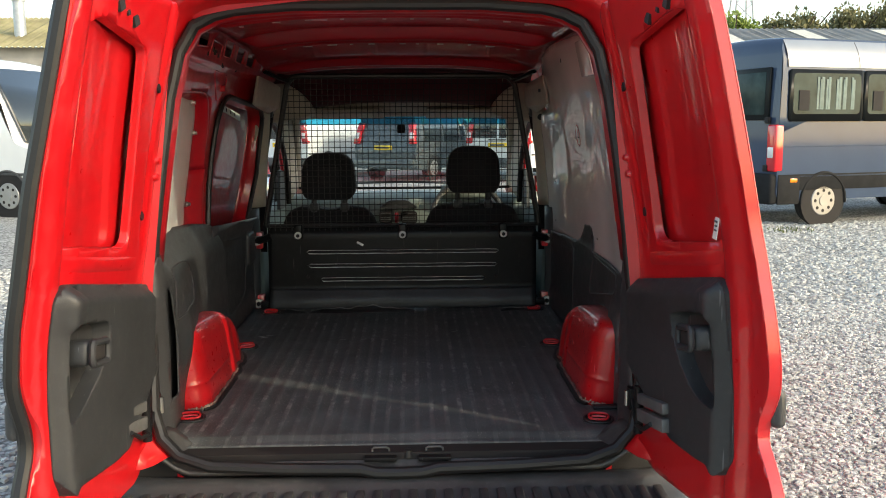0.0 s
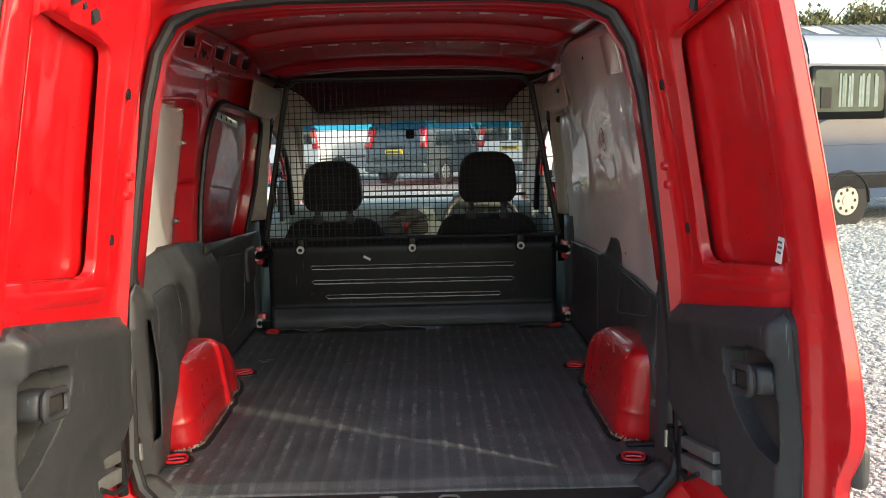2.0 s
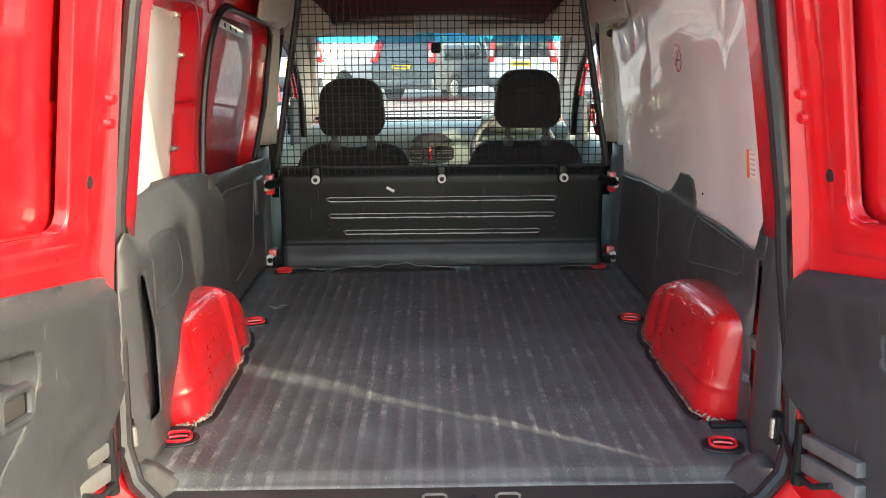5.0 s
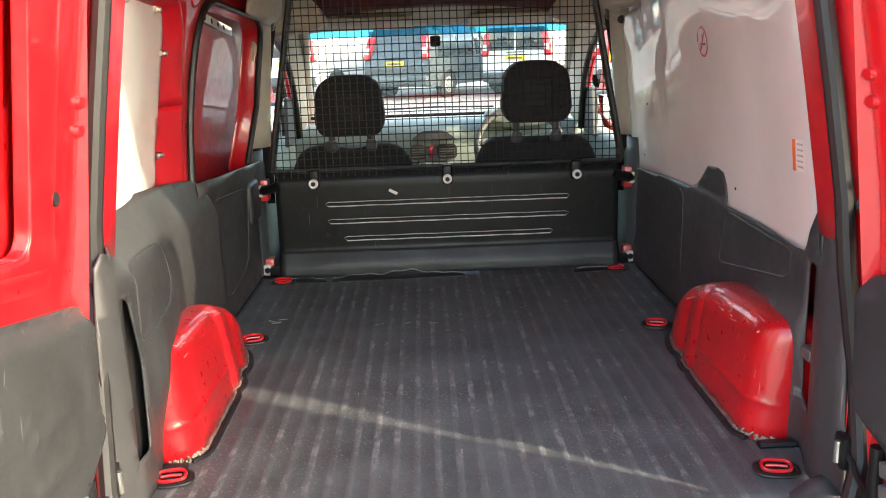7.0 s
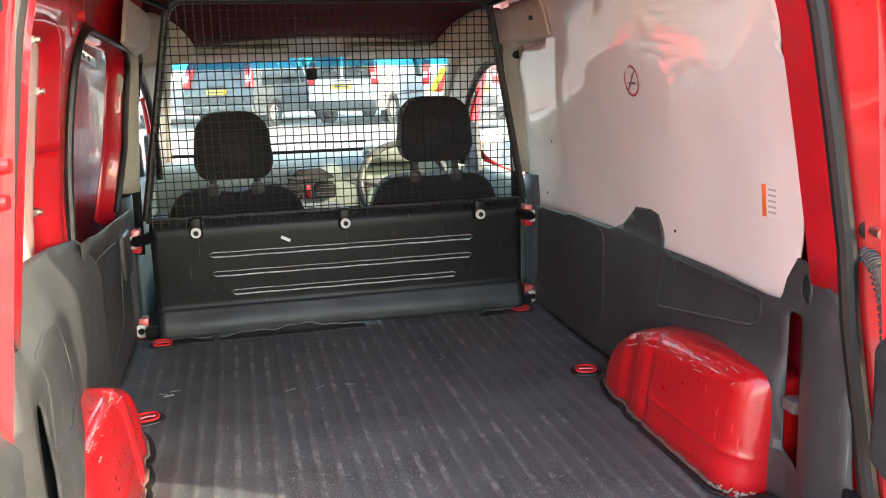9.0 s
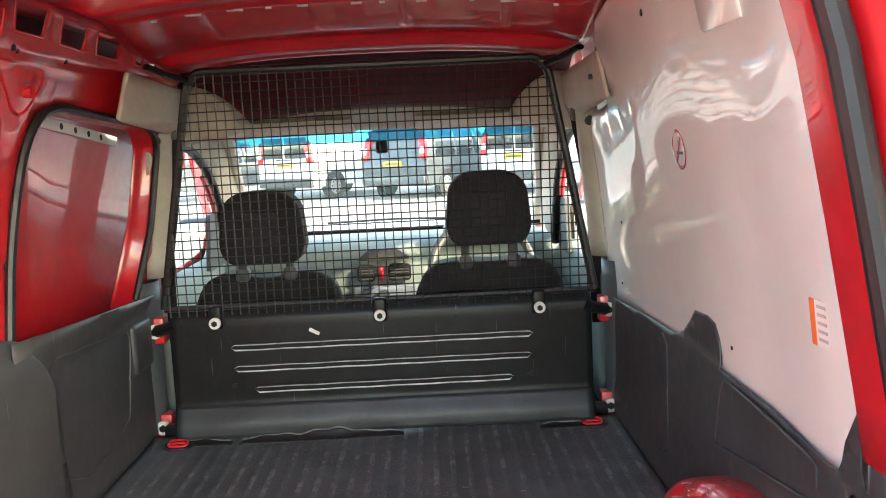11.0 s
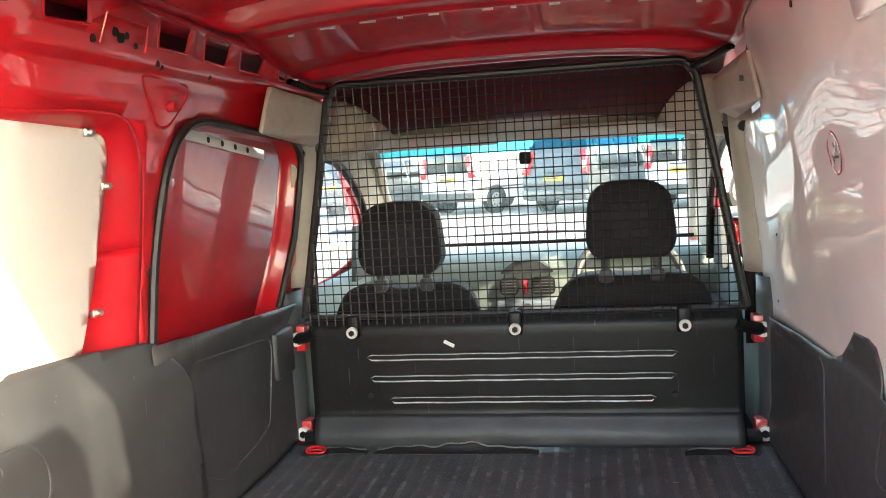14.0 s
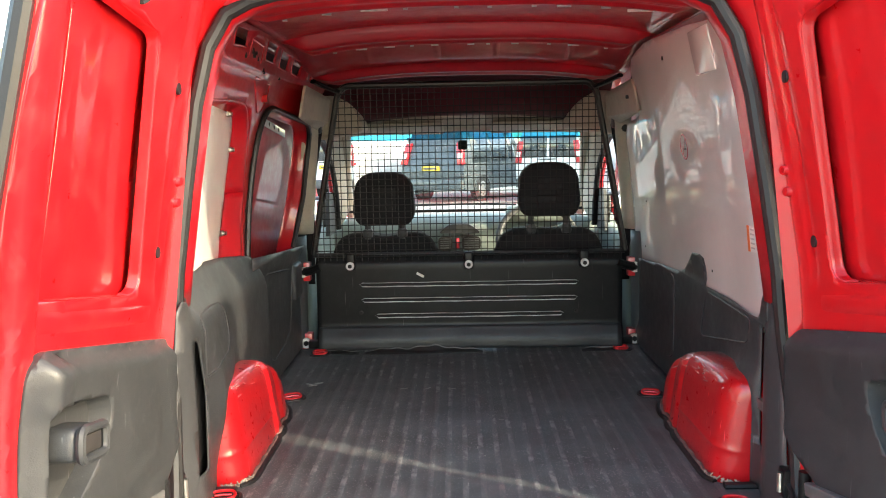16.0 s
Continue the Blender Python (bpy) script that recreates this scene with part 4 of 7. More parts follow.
tube(bm, [tuple(Vector(lining_slide(a, b)) + Vector((0.001, 0, 0))) for a, b in rounded([(1.235, 0.70), (1.235, 0.945), (1.27, 0.962), (1.735, 0.913), (1.742, 0.885), (1.705, 0.68), (1.60, 0.655), (1.40, 0.64)], 0.02)], 0.003, 6, closed=True)
part("pocket_outline", bm, TRIM, trim_s)

trim_r = thing("side_lining", "black grained plastic lower side lining with raised tab and recesses", "lining panel")
bm = bmesh.new()


def lining_right(y, z):
    b = 0.006 * smooth(0.97, 0.94, z)
    low = 0.881 - 0.085 * (y - 0.544) / 0.456
    rec = 0.006 * smooth(0.53, 0.545, y) * (1 - smooth(0.965, 0.985, y)) * smooth(low, low + 0.015, z) * (1 - smooth(0.93, 0.945, z))
    rec += 0.006 * smooth(1.32, 1.335, y) * smooth(0.64, 0.66, z) * (1 - smooth(0.90, 0.92, z))
    return (0.682 - b + rec - 0.024 * (1 - smooth(0.45, 0.8, y)) - 0.036 * (1 - smooth(0.30, 0.44, y)) + 0.014 * (1 - smooth(0.22, 0.30, y)) - 0.016 * smooth(0.44, 0.47, y) * (1 - smooth(0.55, 0.7, y)) * (1 - smooth(0.80, 0.86, z)), y, z)


plate(bm, [(0.205, 0.565), (0.222, 0.70), (0.240, 0.88), (0.258, 0.99), (0.28, 1.02), (0.34, 1.03), (0.40, 1.045), (0.435, 1.044), (0.462, 1.0), (0.475, 0.957), (0.52, 0.953), (0.70, 0.951), (0.978, 0.949), (0.992, 1.0), (1.010, 1.027),
           (1.05, 1.034), (1.133, 1.028), (1.165, 1.0), (1.21, 0.968), (1.25, 0.952), (1.50, 0.940), (1.93, 0.909), (1.97, 0.90), (1.97, 0.565)],
      [rounded([(0.362, 0.660), (0.388, 0.945), (0.442, 0.945), (0.438, 0.668)], 0.015)],
      span(0.22, 1.9, 48), span(0.58, 1.04, 26), lining_right)
solid(part("panel", bm, TRIM, trim_r, angle=60), 0.004)
bm = bmesh.new()
tube(bm, [tuple(Vector(lining_right(a, b)) - Vector((0.001, 0, 0))) for a, b in rounded([(0.544, 0.881), (0.526, 0.943), (0.968, 0.936), (1.0, 0.796)], 0.03)], 0.003, 6, closed=True)
part("pocket_outline", bm, TRIM, trim_r)
bm = bmesh.new()
tube(bm, [tuple(Vector(lining_right(a, b)) - Vector((0.001, 0, 0))) for a, b in rounded([(1.93, 0.892), (1.323, 0.930), (1.324, 0.669), (1.363, 0.640), (1.93, 0.624)], [0, 0.03, 0.03, 0.03, 0])[1:-1]], 0.003, 6)
part("pocket_outline", bm, TRIM, trim_r)
CUP = rounded([(0.414, 0.999), (0.402, 1.026), (0.366, 1.022), (0.358, 0.996), (0.368, 0.972), (0.404, 0.975)], 0.014)
bm = bmesh.new()
plate(bm, CUP, [], span(0.36, 0.41, 5), span(0.975, 1.02, 5), lambda y, z: (lining_right(y, z)[0] - 0.0035, y, z))
cup = part("cup_recess", bm, RUBBER, trim_r)
bm = bmesh.new()
tube(bm, [(lining_right(a, b)[0] - 0.003, a, b) for a, b in CUP], 0.0022, 6, closed=True)
part("cup_rim", bm, TRIM, cup)
bm = bmesh.new()
prism(bm, [(0.366 + 0.004 * math.cos(a), 0.990 + 0.007 * math.sin(a)) for a in (2 * math.pi * i / 14 for i in range(14))], 0, 1, lambda a, b, c: (lining_right(a, b)[0] - 0.004 - 0.0015 * c, a, b))
part("screw_cap", bm, GREY_TRIM, cup)
bm = bmesh.new()
box(bm, 0.640, 0.69, 0.395, 0.435, 0.755, 0.780, 0.005)
part("clip_tab", bm, STEEL_GREY, trim_r)

# pillar covers beside the bulkhead
for s in (-1, 1):
    low = thing("pillar_cover", "grey plastic lower pillar cover with red brackets", "pillar cover", "pillar covers")
    bm = bmesh.new()
    sheet(bm, lambda a, z: (s * (0.715 - 0.05 * math.sin(a * math.pi) ** 0.5 - 0.015 * (z - 0.56)), 1.87 + 0.14 * a, z), span(0, 1, 10), span(0.565, 1.02, 8))
    solid(part("cover", bm, GREY_TRIM, low), 0.004)
    for z in (0.876, 0.585):
        bm = bmesh.new()
        box(bm, min(s * 0.64, s * 0.70), max(s * 0.64, s * 0.70), 1.905, 1.95, z - 0.038, z + 0.038, 0.004)
        br = part("bracket", bm, RED_WORN, low, "red painted bracket")
        bm = bmesh.new()
        cyl(bm, (s * 0.664, 1.905, z), (s * 0.664, 1.893, z), 0.021, n=20)
        part("washer", bm, WASHER, br)
        bm = bmesh.new()
        cyl(bm, (s * 0.664, 1.897, z), (s * 0.664, 1.888, z), 0.011, n=6)
        part("bolt", bm, STEEL_BLACK, br)
    upc = thing("pillar_cover", "beige plastic upper pillar cover", "pillar cover", "pillar covers")
    bm = bmesh.new()
    sheet(bm, lambda a, z: (s * (0.70 - 0.085 * max(0, z - 1.0) - 0.055 * math.sin(min(1, a) * math.pi) ** 0.6), 1.975 + 0.115 * a, z), span(0, 1, 10), span(1.02, 1.50, 10))
    solid(part("upright", bm, CREAM, upc), 0.004)
    bm = bmesh.new()
    plate(bm, rounded([(1.575, 1.478), (1.630, 1.597), (2.08, 1.570), (2.08, 1.445)], 0.012), [], [1.6, 1.7, 1.8, 1.9], [1.46, 1.48, 1.50, 1.53, 1.56],
          lambda y, z: (s * (0.600 + 0.006 * s - 0.10 * (z - 1.50) - 0.02 * smooth(1.6, 2.0, y) + 0.04 * smooth(1.485, 1.44, z)), y, z))
    solid(part("header", bm, CREAM, upc), 0.010)
    bm = bmesh.new()
    cyl(bm, (s * 0.605, 1.70, 1.536), (s * 0.585, 1.70, 1.536), 0.007, n=8)
    part("clip", bm, GREY_TRIM, upc)

# ---- bulkhead ----
bulk = thing("bulkhead", "black steel half bulkhead with pressed ribs and a wire mesh guard", "bulkhead")
bm = bmesh.new()


def bulk_y(x, z):
    y = 1.850
    y -= 0.028 * smooth(0.675, 0.60, z)
    y += 0.016 * smooth(0.905, 0.945, z)
    y += 0.005 * noise.noise((x * 5, z * 6, 4)) * smooth(0.72, 0.62, z)
    return y


zs = sorted({0.575, 0.59, 0.605, 0.62, 0.635, 0.65, 0.662, 0.668, 0.674, 0.68, 0.73, 0.80, 0.86, 0.885, 0.905, 0.915, 0.925, 0.935, 0.945}
            | {round(zc + d, 4) for zc in (0.830, 0.768, 0.705) for d in (-0.009, -0.0065, -0.003, 0, 0.003, 0.0065, 0.009)})
xs_b = sorted({round(v, 4) for v in span(-0.605, 0.605, 60)} | {round(sg * (h_ - d), 4) for sg in (-1, 1) for h_ in (0.435, 0.43, 0.375) for d in (0, 0.006, 0.012)})
sheet(bm, lambda x, z: (x, bulk_y(x, z), z), xs_b, zs)
solid(part("panel", bm, STEEL_BLACK, bulk, angle=40), 0.003)
bm = bmesh.new()
sheet(bm, lambda x, z: (x, bulk_y(x, z) - 0.006 - 0.003 * noise.noise((x * 9, z * 14, 1.0)), z), span(-0.598, 0.598, 60), span(0.574, 0.662, 8))
solid(part("skirt", bm, mat("grey_rubber_skirt", (0.026, 0.028, 0.031), 0.40, spec=0.36, vary=0.25, scale=9, grain=0.0006, wave=0.003, wave_scale=9, dirt=(0.08, 0.08, 0.08), dirt_amount=0.2), bulk, "dented dark grey lower skirt"), 0.003)
# pale colour that paints the specular highlight onto the worn rib edges
WORN_HIGHLIGHT = mat("rib_highlight_wear", (0.62, 0.62, 0.63), 0.35, metal=0.3, vary=0.4, scale=25)
for zc, half in ((0.830, 0.435), (0.768, 0.43), (0.705, 0.375)):
    bm = bmesh.new()
    q = [(-half, 0.0), (-half + 0.014, 0.0085), (half - 0.014, 0.0085), (half, 0.0), (half - 0.014, -0.0085), (-half + 0.014, -0.0085)]
    prism(bm, q, 1.853, 1.838, lambda a, b, c: (a * (1 - (0.004 if c < 1.84 else 0)), c, zc + b * (0.8 if c < 1.84 else 1.15)))
    bead = soften(part("pressed_rib", bm, STEEL_BLACK, bulk), 0.003, 2)
    bm = bmesh.new()
    for dz, w in ((0.0074, 0.0014), (-0.0074, 0.0022)):
        tube(bm, [(x, 1.8372, zc + dz + 0.0005 * math.sin(x * 40)) for x in span(-half + 0.014, half - 0.014, 30)], w, 5)
    tube(bm, [(-half + 0.014, 1.838, zc + 0.0072), (-half + 0.002, 1.846, zc), (-half + 0.014, 1.838, zc - 0.0072)], 0.0011, 5)
    tube(bm, [(half - 0.014, 1.838, zc + 0.0072), (half - 0.002, 1.846, zc), (half - 0.014, 1.838, zc - 0.0072)], 0.0011, 5)
    part("edge_highlight", bm, WORN_HIGHLIGHT, bead, "pale strips painting the highlight on the worn rib edges")
for x in (-0.465, 0.0, 0.452):
    bm = bmesh.new()
    box(bm, x - 0.019, x + 0.019, 1.820, 1.852, 0.888, 0.957, 0.008, 3)
    lug = part("clamp", bm, STEEL_BLACK, bulk)
    bm = bmesh.new()
    cyl(bm, (x, 1.820, 0.909), (x, 1.809, 0.909), 0.0160, n=20)
    part("washer", bm, WASHER, lug, "pale washer")
    bm = bmesh.new()
    cyl(bm, (x, 1.811, 0.909), (x, 1.803, 0.909), 0.0085, n=6)
    part("bolt", bm, STEEL_BLACK, lug)
for x, z in ((-0.43, 0.717), (0.423, 0.712)):
    bm = bmesh.new()
    cyl(bm, (x, 1.845, z), (x, 1.858, z), 0.008, n=12)
    bmesh.ops.translate(bm, verts=bm.verts, vec=(0, -0.0005 - 0.006, 0))
    part("hole", bm, DARK, bulk)
for s in (-1, 1):
    bm = bmesh.new()
    tube(bm, [(s * 0.585, 1.855, 0.905), (s * 0.62, 1.875, 0.888), (s * 0.655, 1.895, 0.878)], 0.018, 10)
    part("stay", bm, STEEL_BLACK, bulk)
    bm = bmesh.new()
    box(bm, min(s * 0.585, s * 0.65), max(s * 0.585, s * 0.65), 1.86, 1.90, 0.565, 0.60, 0.005)
    part("foot", bm, STEEL_BLACK, bulk)
    bm = bmesh.new()
    tube(bm, [(s * 0.495, 1.838, 1.585), (s * 0.535, 1.81, 1.600), (s * 0.575, 1.76, 1.620)], 0.019, 8, flat=0.45)
    part("roof_stay", bm, STEEL_BLACK, bulk)


fr = [(-0.610, 0.952), (-0.497, 1.575), (-0.468, 1.606), (0.468, 1.606), (0.50, 1.575), (0.613, 0.952)]
frr = [fr[0]] + rounded(fr, [0, 0.03, 0.03, 0.03, 0.03, 0])[1:-1] + [fr[-1]]
bm = bmesh.new()
tube(bm, [(x, 1.842, z) for x, z in frr], 0.0125, 10)
cyl(bm, (-0.61, 1.842, 0.950), (0.613, 1.842, 0.950), 0.009, n=8)
part("frame", bm, WIRE, bulk)
PITCH = 0.0247
for i in range(49):
    x = -0.592 + i * PITCH
    ztop = 1.606 if abs(x) < 0.46 else min(1.606, 0.952 + (0.610 - abs(x)) / 0.113 * 0.623)
    if ztop < 0.99:
        continue
    bm = bmesh.new()
    tube(bm, [(x, 1.832, 0.928), (x, 1.833, (ztop + 0.93) / 2), (x, 1.832, ztop)], 0.0018, 5)
    part("wire", bm, WIRE, bulk, smooth=True)
for j in range(26):
    z = 0.968 + j * 0.0252
    hw = 0.610 - (z - 0.952) * 0.1814 if z < 1.575 else 0.495
    bm = bmesh.new()
    tube(bm, [(-hw - 0.004, 1.829, z), (0, 1.829, z + 0.001), (hw + 0.004, 1.829, z)], 0.0018, 5)
    part("wire", bm, WIRE, bulk)
bm = bmesh.new()
box(bm, -0.208, -0.176, 1.842, 1.845, 0.860, 0.870, 0.001, m=None)
bmesh.ops.rotate(bm, verts=bm.verts, cent=(-0.19, 1.84, 0.865), matrix=Euler((0, radians(28), 0)).to_matrix())
bmesh.ops.translate(bm, verts=bm.verts, vec=(0, -0.001, 0))
part("paint_chip", bm, PAPER, bulk, "pale torn label scrap")


# ---- rear doors ----
def lean(z):
    h = max(0.0, z - 0.85)
    return 0.05 * h + 0.085 * h * h


def cargo_door(s, slope, label, shift, top, edge, rec, lp, pocket, hub_at, free, holes):
    """A rear door standing open. u runs from the hinge to the free edge, w from the inner face outwards."""
    th = thing("rear_door", label, "van door", "rear doors")

    def at(u, z, w=0.0):
        return (s * (0.648 - lean(z) - shift * smooth(0.95, 1.15, z) - top * max(0.0, z - 1.12) / 0.5 + slope * u + w), 0.105 - u * 0.995, z)

    L = 0.50
    du = free - 0.42
    edge = rounded(edge, [0.02, 0.05, 0.06, 0.04] + [0.03] * (len(edge) - 4))
    rec = rounded(rec, [0.045, 0.03, 0.03, 0.03])

    def ztop(u):
        return 1.008 + 0.185 * u

    # inner pressing with a sunk field
    bm = bmesh.new()
    
    def press(u, z):
        u = u - du * smooth(0.1, 0.3, u)
        w = -0.012 * (1 - smooth(0.33, 0.38, u)) * smooth(-0.047, -0.034, u)
        w += 0.010 * smooth(0.33, 0.368, u) * (1 - smooth(0.372, 0.388, u)) * smooth(1.10, 1.15, z) - 0.014 * smooth(0.376, 0.405, u) * (1 - smooth(0.435, 0.468, u))
        w += 0.007 * smooth(0.0, 0.012, u) * (1 - smooth(0.020, 0.032, u)) * smooth(1.08, 1.13, z)
        return w

    plate(bm, edge, [rec], span(-0.08, 0.54, 52), span(0.53, 1.68, 50), lambda u, z: at(u, z, press(u, z)))
    solid(part("inner_pressing", bm, RED, th, angle=50), 0.003)
    bm = bmesh.new()
    cu, cz = 0.24, 1.36
    sheet(bm, lambda i, k: at(cu + (rec[int(i) % len(rec)][0] - cu) * (1 - 0.02 * k), cz + (rec[int(i) % len(rec)][1] - cz) * (1 - 0.012 * k), press(*rec[int(i) % len(rec)]) + (0.008 - press(*rec[int(i) % len(rec)])) * smooth(0, 1, k)),
          list(range(len(rec) + 1)), [0, 0.2, 0.4, 0.6, 0.8, 1])
    solid(part("field_edge", bm, RED, th), 0.002)
    bm = bmesh.new()
    small = [(cu + (a - cu) * (1.18 if a < cu else 1.01), cz + (b - cz) * 1.04) for a, b in rec]
    plate(bm, small, [], span(0.04, 0.40, 14), span(1.1, 1.68, 22), lambda u, z: at(u, z, 0.0230 - 0.010 * smooth(0.25, 0.36, u)))
    solid(part("sunk_field", bm, RED, th), 0.002)
    # step pressing under the field
    bm = bmesh.new()
    sheet(bm, lambda u, k: at(u, 1.078 + 0.155 * u - 0.034 * k, -0.0130 - 0.006 * math.sin(math.pi * k) ** 0.7 * max(0.0, math.sin(math.pi * (u - 0.03) / (free - 0.06))) ** 0.4 + 0.014 * smooth(0.33 + du, 0.38 + du, u)), span(0.03, free - 0.03, 16), span(0, 1, 8))
    part("step_pressing", bm, RED, th)
    # outer skin and rim
    bm = bmesh.new()
    edge_o = [(max(u, -0.030), z) for u, z in edge]
    
    def w_out(u):
        return 0.052 - 0.030 * smooth(0.30, 0.45, u)

    plate(bm, edge_o, [], span(0.0, 0.45, 16), span(0.55, 1.65, 14), lambda u, z: at(u, z, w_out(u)))
    solid(part("outer_skin", bm, RED, th), 0.003)
    bm = bmesh.new()
    sheet(bm, lambda i, k: at(edge[int(i) % len(edge)][0] * (1 - k) + edge_o[int(i) % len(edge)][0] * k, edge[int(i) % len(edge)][1], press(*edge[int(i) % len(edge)]) * (1 - k) + w_out(edge_o[int(i) % len(edge)][0]) * k), list(range(len(edge) + 1)), [0, 0.5, 1])
    part("rim", bm, RED, th)
    # rolled ridge along the free edge
    bm = bmesh.new()
    tube(bm, [at(0.446 + du * 1.1, z, 0.003) for z in span(1.16, 1.63, 16)], 0.005, 10)
    part("edge_bead", bm, RED, th)
    # weatherstrip on the free edge
    if s < 0:
        bm = bmesh.new()
        tube(bm, [at(u + 0.007, z, 0.016) for u, z in edge if u > 0.44 and z > 0.50], 0.014, 8)
        part("weatherstrip", bm, RUBBER, th, "black rubber edge strip")
    # square holes of the top corner and plugs
    for u, z, r in holes:
        bm = bmesh.new()
        box(bm, -0.004, 0.004, -r, r, -r * 0.7, r * 0.7, m=Matrix.Translation(at(u, z, -0.0125)) @ pose(0, 0, 0, 20, 0, 0))
        part("punched_hole", bm, DARK, th)
    for u, z in ((0.022, 1.477), (0.030, 1.18)):
        bm = bmesh.new()
        p = Vector(at(u, z, -0.010))
        cyl(bm, p, p + Vector((-s * 0.005, 0, 0)), 0.011, n=14)
        part("rubber_plug", bm, RUBBER, th)
    for z in (1.308, 1.268):
        bm = bmesh.new()
        p = Vector(at(-0.030, z, -0.010))
        cyl(bm, p, p + Vector((-s * 0.012, -0.002, 0)), 0.011, 0.008, n=12)
        part("bolt_head", bm, RED, th)
    # lower plastic lining
    bm = bmesh.new()
    lp = rounded(lp, [0.03, 0.02, 0.02, 0.035, 0.035] + [0.015] * (len(lp) - 5))
    pocket = rounded(pocket, [0.02, 0.025, 0.03, 0.05, 0.04, 0.015])

    def lin(u, z):
        zt = ztop(u)
        w = -0.046 + 0.026 * smooth(zt - 0.035, zt, z) + 0.02 * smooth(-0.045, -0.058, u) + 0.030 * smooth(free - 0.030, free + 0.004, u) ** 2
        return at(u, z, w - 0.012 * smooth(free - 0.075, free - 0.068, u) * (1 - smooth(free - 0.03, free, u)) * smooth(0.985, 1.0, z - 0.18 * (u - 0.4)) * (1 - smooth(zt - 0.03, zt, z)))

    plate(bm, lp, [pocket], span(-0.08, free - 0.04, 24) + span(free - 0.036, free + 0.004, 8), span(0.66, 1.10, 40), lin)
    lining = part("lining", bm, TRIM2, th, "black grained plastic lining", angle=50)
    solid(lining, 0.004)
    bm = bmesh.new()
    sheet(bm, lambda i, k: Vector(lin(*lp[int(i) % len(lp)])).lerp(Vector(at(*lp[int(i) % len(lp)], -0.010)), k), list(range(len(lp) + 1)), [0, 1])
    part("lining_edge", bm, TRIM2, lining)
    bm = bmesh.new()
    pu, pz = free - 0.09, 0.90
    sheet(bm, lambda i, k: Vector(lin(*pocket[int(i) % len(pocket)])).lerp(
        Vector(at(pu + (pocket[int(i) % len(pocket)][0] - pu) * 0.92, pz + (pocket[int(i) % len(pocket)][1] - pz) * 0.94, -0.014)), k), list(range(len(pocket) + 1)), [0, 0.1, 0.5, 1])
    part("pocket_wall", bm, TRIM2, lining)
    bm = bmesh.new()
    plate(bm, [(pu + (a - pu) * 0.94, pz + (b - pz) * 0.95) for a, b in pocket], [], [], [], lambda u, z: at(u, z, -0.0145))
    part("pocket_back", bm, TRIM2, lining)
    # latch handle
    bm = bmesh.new()
    hub = Matrix.Translation(at(*hub_at, -0.045)) @ pose(0, 0, 0, -9, 0, 0)
    box(bm, -0.030, 0.030, -0.034, 0.052, -0.025, 0.025, 0.014, 3, m=hub)
    handle = part("handle", bm, TRIM2, th, "black plastic latch handle")
    bm = bmesh.new()
    tube(bm, [hub @ Vector((-s * 0.035, y, z)) for y, z in rounded([(-0.030, -0.022), (0.054, -0.022), (0.054, 0.022), (-0.030, 0.022)], 0.014)], 0.0075, 8, closed=True)
    part("finger_ring", bm, TRIM2, handle)
    bm = bmesh.new()
    box(bm, -0.004, 0.004, -0.018, 0.040, -0.014, 0.014, 0.003, m=hub @ pose(-s * 0.032, 0, 0))
    part("finger_hole", bm, DARK, handle)
    # check strap and lower hinge
    bm = bmesh.new()
    m = Matrix.Translation((s * 0.610, 0.035, 0.705)) @ pose(0, 0, 0, -9, 0, s * 6)
    box(bm, -0.012, 0.012, -0.14, 0.02, -0.038, -0.006, 0.004, 2, m=m)
    hinge = part("check_strap", bm, STEEL_GREY, th, "grey steel door check strap")
    bm = bmesh.new()
    box(bm, -0.010, 0.010, -0.14, 0.02, 0.004, 0.030, 0.004, 2, m=m)
    part("strap_plate", bm, STEEL_GREY, hinge)
    bm = bmesh.new()
    cyl(bm, (s * 0.612, 0.085, 0.62), (s * 0.612, 0.085, 0.74), 0.012, n=12)
    part("hinge_pin", bm, STEEL_BLACK, hinge)
    for z in (1.42, 0.53):
        bm = bmesh.new()
        box(bm, min(s * 0.645, s * 0.70), max(s * 0.645, s * 0.70), 0.175, 0.245, z - 0.045, z + 0.045, 0.006)
        part("hinge", bm, RED, th)
    # lower black bumper strip on the outer face
    bm = bmesh.new()
    box(bm, 0, 1, 0, 1, 0, 1, 0)
    for v in bm.verts:
        u = 0.02 + (L - 0.015) * (1 - v.co.y)
        v.co = at(u, 0.800 + 0.095 * v.co.z - 0.02 * v.co.x * v.co.z, w_out(u) - 0.002 + 0.032 * v.co.x)
    soften(part("bumper_strip", bm, TRIM, th, "dark plastic outer bumper strip"), 0.015, 3)
    return th, at


EDGE_L = [(-0.046, 0.60), (-0.046, 1.62), (-0.016, 1.675), (0.455, 1.69), (0.480, 1.66), (0.49, 1.61), (0.522, 1.26), (0.533, 1.05), (0.528, 0.91), (0.488, 0.825), (0.487, 0.775),
          (0.531, 0.704), (0.55, 0.62), (0.55, 0.54), (0.30, 0.535), (0.05, 0.525), (-0.02, 0.56)]
EDGE_R = [(-0.046, 0.60), (-0.046, 1.62), (-0.016, 1.675), (0.44, 1.69), (0.462, 1.66), (0.469, 1.60), (0.485, 1.20), (0.497, 1.11), (0.515, 1.03), (0.530, 0.935), (0.526, 0.88), (0.494, 0.818),
          (0.490, 0.775), (0.527, 0.73), (0.556, 0.685), (0.56, 0.56), (0.30, 0.55), (0.05, 0.535), (-0.02, 0.56)]
